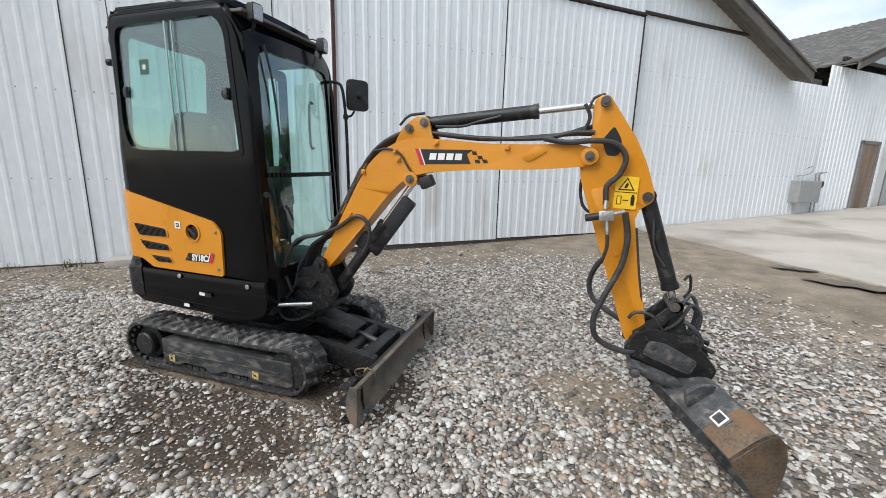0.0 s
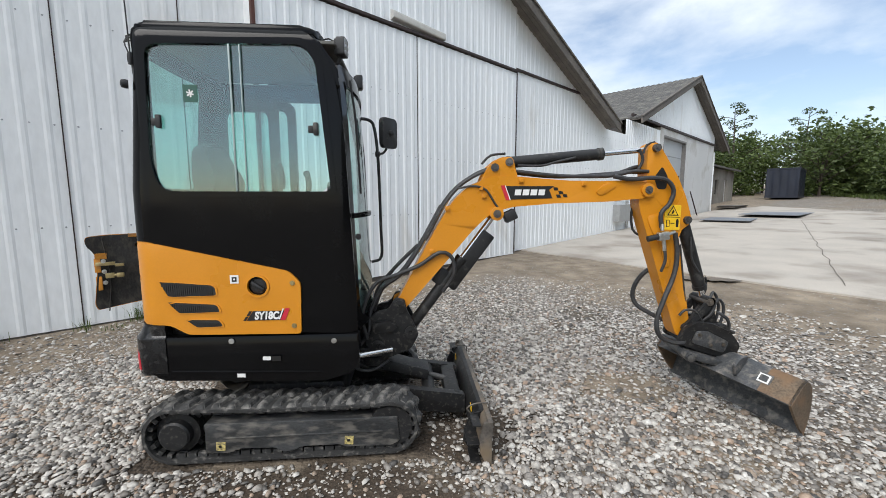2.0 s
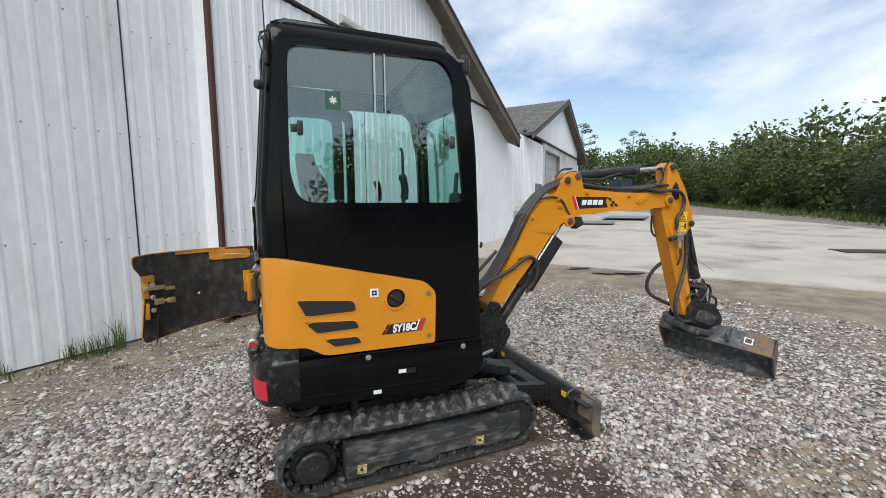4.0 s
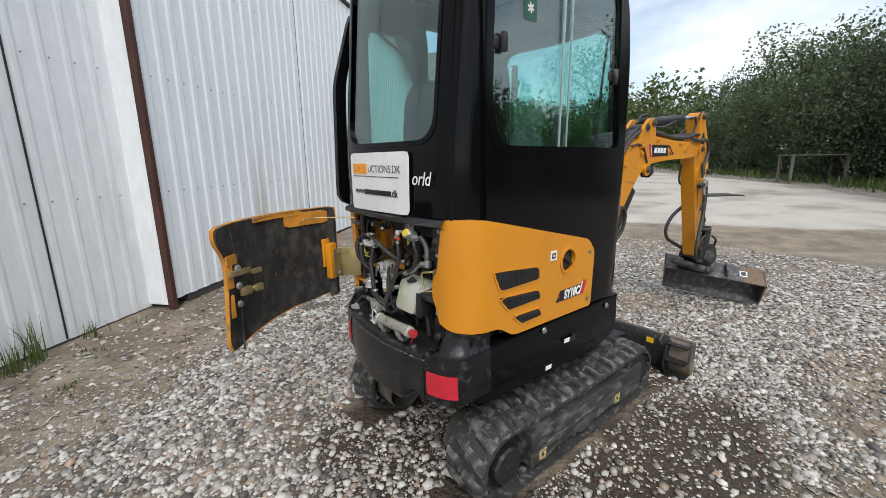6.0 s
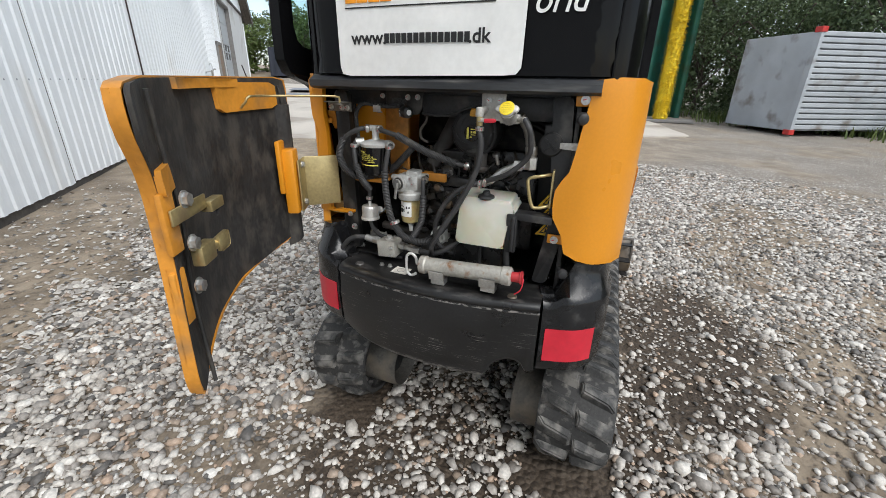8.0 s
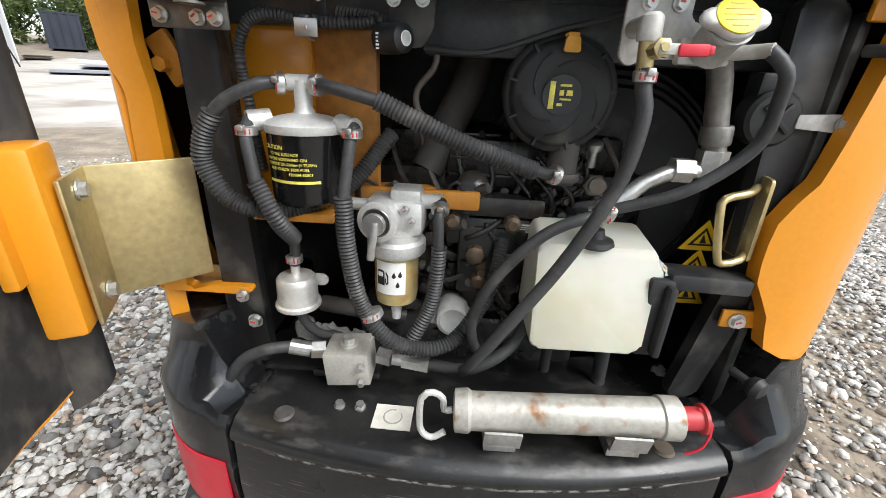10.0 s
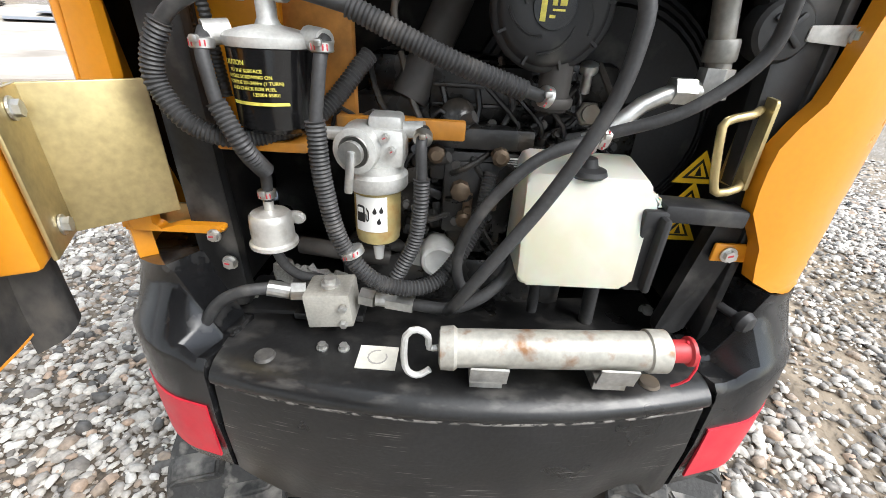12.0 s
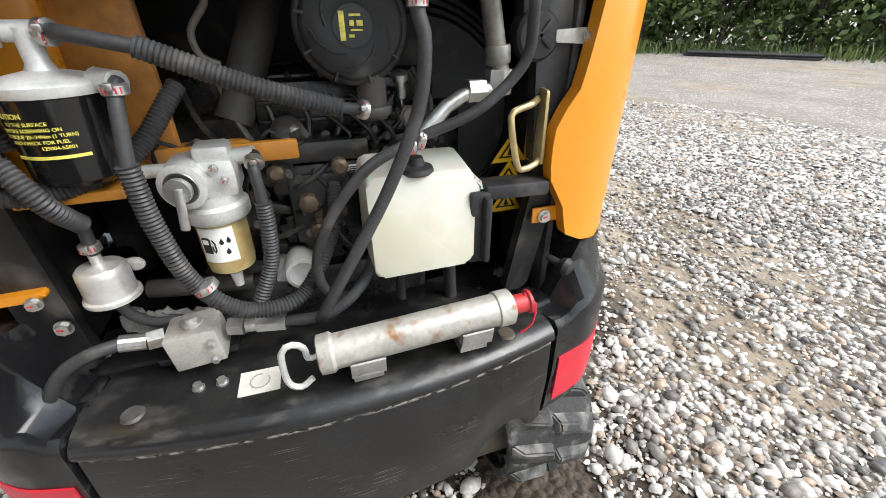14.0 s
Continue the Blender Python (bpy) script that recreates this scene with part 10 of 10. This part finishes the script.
for i, v in enumerate(spots):
    far = v.length > 30 or v.y < -9
    for row in range(2):
        o = Vector((1, -0.75)).normalized() * (row * 2.4 + _hr.uniform(-0.5, 0.5))
        x, y = v.x + o.x, v.y + o.y
        sc = _hr.uniform(0.62, 1.16) * (1.12 if row else 0.88) * (0.92 if far else 0.80 + 0.42 * min(1.0, max(0.0, (9.0 - v.y) / 10.0)))
        m = Matrix.Translation((x, y, height(x, y))) @ Matrix.Rotation(_hr.uniform(0, 6.28), 4, "Z")
        src = (far_kinds if far else kinds)[(i * 2 + row * 3) % 4]
        t = copy_thing(src, m) if src.name in used else src
        used.add(src.name)
        t.matrix_basis = m
        t.scale = (sc * _hr.uniform(0.9, 1.15), sc * _hr.uniform(0.9, 1.15), sc)
# far trees behind the outbuilding
for i in range(15):
    s, off = 58 + (i % 5) * 3.2 + _hr.uniform(-1, 1), -16 + (i // 5) * 9.5 + _hr.uniform(-2, 2) + (i % 5) * 0.6
    p = on_wall(s, 0, off)
    m = Matrix.Translation((p.x, p.y, height(min(p.x, 90), min(p.y, 90)))) @ Matrix.Rotation(_hr.uniform(0, 6.28), 4, "Z")
    t = copy_thing(far_kinds[i % 4], m)
    sc = _hr.uniform(1.05, 1.45)
    t.scale = (sc * 1.2, sc * 1.2, sc)
pine = build_tree("pine_tree", 40, 11.0, 4.0, "tall thin pine with a bare trunk and flat crown", LEAF, "pine")
for k, (s, off, sc) in enumerate(((60, -4.5, 1.0), (62, -14.5, 0.95), (66, 1.5, 0.92))):
    p = on_wall(s, 0, off)
    m = Matrix.Translation((p.x, p.y, height(p.x, p.y))) @ Matrix.Rotation(k * 2.0, 4, "Z")
    t = pine if k == 0 else copy_thing(pine, m)
    t.matrix_basis = m
    t.scale = (sc, sc, sc)

# grass at the foot of the hedge and weeds by the wall
GRASS = leaf_material("grass_blades", (0.05, 0.085, 0.02), (0.15, 0.19, 0.055))


def blades(name, spots_, label, seed, h0=0.12, h1=0.35, w=0.006):
    rng = random.Random(seed)
    verts, faces = [], []
    for x, y, n, spread, hs in spots_:
        for _ in range(n):
            px, py = x + rng.gauss(0, spread), y + rng.gauss(0, spread)
            z = height(px, py)
            a, lean, hh = rng.uniform(0, 6.28), rng.uniform(0.05, 0.55), rng.uniform(h0, h1) * hs
            dx, dy = math.cos(a), math.sin(a)
            ww = w * rng.uniform(0.6, 1.4)
            i = len(verts)
            for t, k in ((0, 1.0), (0.55, 0.8), (1.0, 0.1)):
                cx, cy, cz = px + dx * lean * hh * t * t, py + dy * lean * hh * t * t, z + hh * t * (1 - 0.2 * lean * t) - 0.01
                verts += [(cx - dy * ww * k, cy + dx * ww * k, cz), (cx + dy * ww * k, cy - dx * ww * k, cz)]
            faces += [(i, i + 1, i + 3, i + 2), (i + 2, i + 3, i + 5, i + 4)]
    me = bpy.data.meshes.new(name)
    me.from_pydata(verts, [], faces)
    me.materials.append(GRASS)
    return tagged(new(name, me), label, "grass", kind="stuff")


gs = []
for p, q in zip(hedge_line, hedge_line[1:]):
    p, q = Vector(p), Vector(q)
    k = max(1, int((q - p).length / 0.55))
    for i in range(k):
        v = p.lerp(q, (i + _hr.random()) / k) + Vector((-0.8, 0.6)) * _hr.uniform(1.0, 2.4)
        gs.append((v.x, v.y, 46, 0.40, 1.0))
blades("grass", gs, "rough green grass along the foot of the hedge", 3, 0.15, 0.5, 0.02)
wd = []
for s, off, n, sp, hs in ((0.72, 0.10, 50, 0.05, 1.0), (0.95, 0.14, 70, 0.06, 1.1), (1.12, 0.10, 40, 0.04, 1.7), (1.55, 0.12, 25, 0.05, 0.7), (0.2, 0.12, 30, 0.06, 0.6), (0.45, 0.3, 30, 0.08, 0.4), (1.3, 0.42, 30, 0.06, 0.35), (-0.6, 0.1, 40, 0.08, 0.6), (-1.3, 0.12, 40, 0.1, 0.6), (1.9, 0.25, 20, 0.05, 0.3), (0.8, 0.8, 25, 0.04, 0.25), (1.6, 1.0, 22, 0.035, 0.22), (3.2, 0.45, 14, 0.05, 0.3), (-2.1, 0.15, 40, 0.1, 0.6)):
    p = on_wall(s, 0, off)
    wd.append((p.x, p.y, n, sp, hs))
blades("weeds", wd, "green weeds and grass tufts along the shed wall", 5, 0.08, 0.26, 0.004)


def wash_brush():
    """Tall vehicle-washing brush: red head, yellow bristles, green splash curtains."""
    x, y = 14.1, -1.85
    z = height(x, y)
    b = empty("washing_brush", "tall vehicle washing brush with yellow bristles between green curtains", "brush", "", (x, y, z))
    red = mat("faded_red_steel", (0.20, 0.035, 0.03), 0.6, var=0.25, scale=3)
    ye = mat("yellow_bristles", (0.75, 0.55, 0.02), 0.7, var=0.15, scale=8, island=0.2)
    gr = mat("green_tarpaulin", (0.010, 0.085, 0.066), 0.55, var=0.25, scale=2.5, fine=30, bump=0.2, dist=0.004, dirt=(0.02, 0.05, 0.04), dirt_amount=0.2, dirt_scale=2)
    for y0, y1, xa, xb in ((0.26, 0.78, 0.38, 0.0), (-0.26, -0.58, 0.38, 0.10), (0.26, -0.26, 0.38, 0.40)):
        bm = B()
        rows = []
        for i in range(13):
            a = i / 12
            yy, xx = y0 + (y1 - y0) * a, xa + (xb - xa) * a + 0.02 * math.sin(9 * a + y0)
            rows.append([bm.verts.new((xx + 0.015 * math.sin(3 * zz + 5 * a), yy * (1.0 - 0.03 * zz / 3.6), zz)) for zz in (0.14, 1.0, 1.9, 2.8, 3.62)])
        for p, q in zip(rows, rows[1:]):
            for j in range(4):
                bm.faces.new((p[j], q[j], q[j + 1], p[j + 1]))
        r = bmesh.ops.extrude_face_region(bm, geom=bm.faces[:])
        for v in r["geom"]:
            if isinstance(v, bmesh.types.BMVert):
                v.co.x += 0.012
        part("curtain", bm, gr, b, "green tarpaulin splash curtain", True)
    bm = B()
    box(bm, (0.25, -0.25, 4.1), (0.3, 0.3, 1.0), None, 0.03)
    box(bm, (0.2, 0.1, 3.72), (0.2, 1.3, 0.08), None, 0.02)
    box(bm, (0.75, -0.1, 2.2), (0.16, 0.16, 4.6), None, 0.01)
    box(bm, (0.5, -0.25, 4.4), (0.7, 0.12, 0.12), None, 0.01)
    part("frame", bm, red, b, "faded red steel head and post")
    bm = B()
    box(bm, (0.2, 0, 0.05), (0.9, 2.0, 0.10), None, 0.02)
    part("base", bm, mat_frame, b)
    rng = np.random.default_rng(2)
    for cy, r, m_, lab in ((0.0, 0.28, ye, "yellow bristle roll"),):
        verts, faces = [], []
        for _ in range(2600):
            a, zz = rng.random() * 6.283, 0.12 + 3.5 * rng.random()
            rr = r * (0.9 + 0.15 * rng.random())
            d = np.array((math.cos(a), math.sin(a), -0.35))
            s = np.array((-math.sin(a), math.cos(a), 0)) * 0.016
            c0 = np.array((0.0 if cy == 0 else 0.12, cy, zz + 0.1))
            i = len(verts)
            verts += [c0 + d * 0.08 - s, c0 + d * 0.08 + s, c0 + d * rr + s, c0 + d * rr - s]
            faces.append((i, i + 1, i + 2, i + 3))
        me = bpy.data.meshes.new("bristle_roll")
        me.from_pydata([tuple(v) for v in verts], [], faces)
        me.materials.append(m_)
        o = new("bristle_roll", me)
        o.parent = b
        tagged(o, lab)
        bm = B()
        cyl(bm, (0.0 if cy == 0 else 0.12, cy, 0.08), (0.0 if cy == 0 else 0.12, cy, 3.75), r * 0.72, n=16)
        part("roll_core", bm, m_, b, "", True)


wash_brush()


def platform():
    x, y = 20.4, 1.75
    z = height(x, y)
    b = empty("wooden_platform", "grey wooden working platform with a short ladder", "table", "", (x, y, z))
    b.rotation_euler = (0, 0, radians(-50))
    for k in range(4):
        bm = B()
        box(bm, (0, -0.36 + 0.24 * k, 1.12), (2.1, 0.22, 0.04), None, 0.004)
        part("plank", bm, GREY_WOOD, b)
    for sx in (-0.95, 0.95):
        for sy in (-0.4, 0.4):
            bm = B()
            box(bm, (sx, sy, 0.55), (0.09, 0.09, 1.1), None, 0.006)
            part("leg", bm, GREY_WOOD, b)
    for sy in (0.1, 0.45):
        bm = B()
        box(bm, (1.25, sy, 0.55), (0.05, 0.04, 1.25), Matrix.Rotation(radians(-25), 4, "Y"), 0.004)
        part("ladder_side", bm, GREY_WOOD, b)
    for k in range(4):
        bm = B()
        box(bm, (1.47 - 0.12 * k, 0.28, 0.15 + 0.26 * k), (0.10, 0.34, 0.03), None, 0.004)
        part("rung", bm, GREY_WOOD, b)


platform()

STEELBLUE = mat("grey_container_paint", (0.36, 0.385, 0.41), 0.5, var=0.12, scale=1.5, dirt=(0.16, 0.14, 0.12), dirt_amount=0.15, dirt_scale=2)


def grey_container():
    c = empty("storage_container", "grey ribbed steel container with red corner posts", "container", "", (12.2, -4.85, height(12.2, -4.85) + 0.1))
    c.rotation_euler = (0, 0, radians(-62))
    bm = B()
    for k in range(17):
        box(bm, (2.2, -0.03, 0.15 + 0.14 * k), (4.3, 0.10, 0.11), None, 0.02)
    part("side_panel", bm, STEELBLUE, c, "grey horizontally ribbed side")
    bm = B()
    box(bm, (2.2, 1.2, 1.25), (4.3, 2.3, 2.4), None, 0.01)
    part("body", bm, STEELBLUE, c)
    red = mat("red_corner_paint", (0.45, 0.03, 0.025), 0.5, var=0.15)
    for x in (0.0, 4.4):
        bm = B()
        for z in (0.02, 2.48):
            bm = B()
            box(bm, (x, -0.02, z), (0.16, 0.20, 0.13), None, 0.01)
            part("corner_casting", bm, red, c, "red corner casting")
        bm = B()
        box(bm, (x, -0.02, 1.25), (0.10, 0.16, 2.35), None, 0.01)
        part("corner_post", bm, STEELBLUE, c)


grey_container()


def plates(name, x, y, turn, w, d, n, material, label, lift=0.0):
    p = empty(name, label, "boards", "", (x, y, height(x, y) + 0.02 + lift))
    p.rotation_euler = (0, 0, radians(turn))
    for k in range(n):
        bm = B()
        box(bm, (_hr.uniform(-0.06, 0.06), _hr.uniform(-0.06, 0.06), 0.02 + 0.034 * k), (w, d, 0.03), Matrix.Rotation(radians(_hr.uniform(-2, 2)), 4, "Z"), 0.004)
        part("sheet", bm, material, p)


plates("rubber_mats", 8.5, -12.9, 44, 3.3, 1.5, 3, mat("dark_rubber_mat", (0.03, 0.029, 0.028), 0.7, var=0.2), "stack of dark rubber mats lying on the gravel")
GP = mat("grey_steel_plate", (0.20, 0.215, 0.24), 0.55, 0.2, var=0.15, scale=1)
q = on_wall(27.5, 0, 3.6)
plates("steel_plates", q.x, q.y, 36, 6.5, 2.3, 1, GP, "flat grey steel plates lying on the concrete", 0.03)
q = on_wall(22.2, 0, 2.4)
plates("steel_plates", q.x, q.y, 42, 3.0, 1.8, 1, GP, "flat grey steel plate lying before the big door", 0.03)
q = on_wall(33.5, 0, 0.5)
plates("timber_stack", q.x, q.y, 42, 4.5, 1.0, 5, GREY_WOOD, "low stack of weathered boards by the outbuilding")
bit("leaning_pole", DARK_TRIM, lambda bm: tube(bm, [on_wall(24.7, 0.6, 0.5), on_wall(24.3, 1.9, 0.2)], 0.03, 8, 0.3), None)
tagged(bpy.data.objects["leaning_pole"], "thin dark pole leaning on the white wall", "pole")
bit("kerb_stone", CONCRETE, lambda bm: box(bm, on_wall(-0.72, 0.055, 0.22), (0.36, 0.30, 0.11), Matrix.Rotation(WALL, 4, "Z"), 0.012), None)
tagged(bpy.data.objects["kerb_stone"], "loose grey concrete block against the shed wall", "block")

# ---- loose pebbles over the yard ----
def pebble_material():
    m = bpy.data.materials.new("pebbles")
    m.use_nodes = True
    N, L = m.node_tree.nodes, m.node_tree.links
    p = N["Principled BSDF"]
    g = N.new("ShaderNodeNewGeometry")
    r = N.new("ShaderNodeValToRGB")
    cr = r.color_ramp
    cr.interpolation = "CONSTANT"
    stops = ((0.0, (0.090, 0.083, 0.076)), (0.09, (0.170, 0.152, 0.133)), (0.20, (0.255, 0.233, 0.209)), (0.34, (0.335, 0.306, 0.273)), (0.49, (0.425, 0.396, 0.357)), (0.64, (0.285, 0.222, 0.170)), (0.71, (0.520, 0.489, 0.445)), (0.86, (0.375, 0.275, 0.203)), (0.91, (0.565, 0.536, 0.490)), (0.98, (0.63, 0.606, 0.565)))
    cr.elements[0].position, cr.elements[0].color = stops[0][0], (*stops[0][1], 1)
    cr.elements[1].position, cr.elements[1].color = stops[1][0], (*stops[1][1], 1)
    for pos, c in stops[2:]:
        cr.elements.new(pos).color = (*c, 1)
    L.new(g.outputs["Random Per Island"], r.inputs["Fac"])
    co = N.new("ShaderNodeTexCoord")
    n = N.new("ShaderNodeTexNoise")
    n.inputs["Scale"].default_value, n.inputs["Detail"].default_value = 90.0, 5.0
    L.new(co.outputs["Object"], n.inputs["Vector"])
    mr = N.new("ShaderNodeMapRange")
    mr.inputs["From Min"].default_value, mr.inputs["From Max"].default_value = 0.3, 0.7
    mr.inputs["To Min"].default_value, mr.inputs["To Max"].default_value = 0.72, 1.20
    L.new(n.outputs["Fac"], mr.inputs["Value"])
    x = N.new("ShaderNodeMix")
    x.data_type, x.blend_type = "RGBA", "MULTIPLY"
    x.inputs[0].default_value = 1.0
    L.new(r.outputs["Color"], x.inputs[6])
    L.new(mr.outputs["Result"], x.inputs[7])
    L.new(x.outputs[2], p.inputs["Base Color"])
    p.inputs["Roughness"].default_value = 0.52
    b = N.new("ShaderNodeBump")
    b.inputs["Strength"].default_value, b.inputs["Distance"].default_value = 0.25, 0.002
    L.new(n.outputs["Fac"], b.inputs["Height"])
    L.new(b.outputs["Normal"], p.inputs["Normal"])
    return m


def stones(xs, ys, size, tops, rng):
    """Rounded flattish stones, bedded on the yard. tops: how many rings each has (two near the machine, one further off)."""
    k = len(xs)
    ring = [2 * math.pi * i / 5 for i in range(5)]
    shape = [(0, 0, 1.0)] + [(0.86 * math.cos(a), 0.86 * math.sin(a), 0.55) for a in ring]
    tri = [(0, 1 + i, 1 + (i + 1) % 5) for i in range(5)]
    if tops == 2:
        shape += [(0.98 * math.cos(a + math.pi / 5), 0.98 * math.sin(a + math.pi / 5), -0.40) for a in ring]
        tri += [(1 + i, 6 + i, 1 + (i + 1) % 5) for i in range(5)] + [(6 + i, 6 + (i + 1) % 5, 1 + (i + 1) % 5) for i in range(5)]
    else:
        shape = [(x * 1.12, y * 1.12, z if z > 0.9 else -0.1) for x, y, z in shape]
    shape, tri = np.array(shape), np.array(tri)
    nv, nt = len(shape), len(tri)
    sc = size[:, None] * np.stack([rng.uniform(0.95, 1.5, k), rng.uniform(0.75, 1.05, k), rng.uniform(0.45, 0.75, k)], 1)
    v = shape[None] * (1 + 0.15 * rng.normal(size=(k, nv, 1))) * sc[:, None]
    ax = rng.normal(0, 0.30, k)
    ca, sa = np.cos(ax), np.sin(ax)
    v = np.stack([v[..., 0], v[..., 1] * ca[:, None] - v[..., 2] * sa[:, None], v[..., 1] * sa[:, None] + v[..., 2] * ca[:, None]], -1)
    a = rng.uniform(0, 6.283, k)
    ca, sa = np.cos(a)[:, None], np.sin(a)[:, None]
    v = np.stack([v[..., 0] * ca - v[..., 1] * sa, v[..., 0] * sa + v[..., 1] * ca, v[..., 2]], -1)
    zs = np.array([height(p, q) for p, q in zip(xs, ys)]) + 0.25 * size + rng.uniform(-0.005, 0.008, k)
    v += np.stack([xs, ys, zs], 1)[:, None]
    f = (tri[None] + (np.arange(k) * nv)[:, None, None]).reshape(-1)
    return v.reshape(-1, 3), f


def bareness(x, y, spots):
    """Least of the distances to some oval patches, 1 at their edge."""
    return np.min([np.hypot((x - cx) / rx, (y - cy) / ry) for cx, cy, rx, ry in spots], axis=0)


def build_pebbles():
    rng = np.random.default_rng(7)
    # an uneven close bed of stones, thinned where earth shows
    step = 0.0245
    gx, gy = np.meshgrid(np.arange(-4.6, 6.4, step), np.arange(-5.6, 5.6, step * 0.87))
    gx[1::2] += step / 2
    xs, ys = gx.ravel(), gy.ravel()
    n = len(xs)
    xs = xs + rng.uniform(-0.42, 0.42, n) * step
    ys = ys + rng.uniform(-0.42, 0.42, n) * step
    far = np.hypot((xs - 0.2) / 1.15, ys + 0.6)
    keep = rng.random(n) < np.clip(1.0 - (far - 2.6) * 0.24, 0.34, 0.96)
    wd_ = (xs + 3.3) * math.sin(WALL) - (ys - 2.1) * math.cos(WALL)
    belt = xs * 0.84 + ys * 0.55
    keep &= (wd_ > 0.10) & (belt < 6.6) & (np.hypot(xs - 0.4, ys + 0.4) < 5.6)
    xs, ys, far, wd_, belt = xs[keep], ys[keep], far[keep], wd_[keep], belt[keep]
    n = len(xs)
    lump = np.array([noise.noise(Vector((a * 0.9, b * 0.9, 4))) + 0.6 * noise.noise(Vector((a * 2.7, b * 2.7, 1))) for a, b in zip(xs, ys)])
    keep = (wd_ > 1.45 + 0.95 * lump) | (rng.random(n) < 0.20)
    keep &= (belt + lump * 0.7 < 4.4) | (ys < -1.8 + lump) | (rng.random(n) < np.clip(0.62 - 0.28 * (belt - 4.3), 0.10, 0.6))
    wet, dry = bareness(xs, ys, WET) + lump * 0.55, bareness(xs, ys, DRY) + lump * 0.6
    keep &= rng.random(n) < np.clip(0.14 + 0.10 * wet + 2.0 * np.clip(wet - 0.82, 0, 1), 0, 1)
    damp = bareness(xs, ys, DAMP) + lump * 0.9
    keep &= rng.random(n) < np.clip(0.50 + 0.15 * damp + 1.6 * np.clip(damp - 0.80, 0, 1), 0, 1)
    keep &= rng.random(n) < np.clip(0.26 + 0.10 * dry + 1.8 * np.clip(dry - 0.80, 0, 1), 0, 1)
    bare = np.array([noise.noise(Vector((a * 0.55 + 9, b * 0.55, 1))) + 0.45 * noise.noise(Vector((a * 2.2, b * 2.2, 6))) for a, b in zip(xs, ys)]) + 0.06 * np.clip(far - 2.0, 0, 3)
    keep &= (bare < 0.42) | (rng.random(n) < 0.45)
    # under the belts nothing sticks through
    keep &= ~((np.abs(xs) < 0.85) & (np.abs(np.abs(ys) - 0.455) < 0.15))
    xs, ys, far = xs[keep], ys[keep], far[keep]
    size = np.clip(rng.lognormal(math.log(0.0130), 0.32, len(xs)), 0.006, 0.029)
    near = far < 2.75
    va, fa = stones(xs[near], ys[near], size[near], 2, rng)
    vb, fb = stones(xs[~near], ys[~near], size[~near] * 1.12, 1, rng)
    # small chips in the gaps, where the camera passes near
    nx = rng.uniform(-2.6, 2.4, 52000)
    ny = rng.uniform(-2.2, 2.0, 52000)
    ok = ~((np.abs(nx) < 0.85) & (np.abs(np.abs(ny) - 0.455) < 0.15)) & (((nx + 3.3) * math.sin(WALL) - (ny - 2.1) * math.cos(WALL)) > 0.3)
    nx, ny = nx[ok], ny[ok]
    thin = np.minimum(bareness(nx, ny, WET), bareness(nx, ny, DRY))
    ok = (thin > 1.0) | (rng.random(len(nx)) < 0.35)
    nx, ny = nx[ok], ny[ok]
    vc, fc = stones(nx, ny, rng.uniform(0.004, 0.0095, len(nx)), 1, rng)
    v, f = np.concatenate([va, vb, vc]), np.concatenate([fa, fb + len(va), fc + len(va) + len(vb)])
    me = bpy.data.meshes.new("gravel")
    me.vertices.add(len(v))
    me.vertices.foreach_set("co", v.reshape(-1))
    m = len(f) // 3
    me.loops.add(m * 3)
    me.loops.foreach_set("vertex_index", f.astype(np.int32))
    me.polygons.add(m)
    me.polygons.foreach_set("loop_start", np.arange(0, m * 3, 3, dtype=np.int32))
    me.polygons.foreach_set("loop_total", np.full(m, 3, dtype=np.int32))
    me.polygons.foreach_set("use_smooth", np.ones(m, dtype=bool))
    me.update()
    me.materials.append(pebble_material())
    tagged(new("gravel", me), "loose grey and white pebbles of the gravel yard", "gravel", kind="stuff")


build_pebbles()
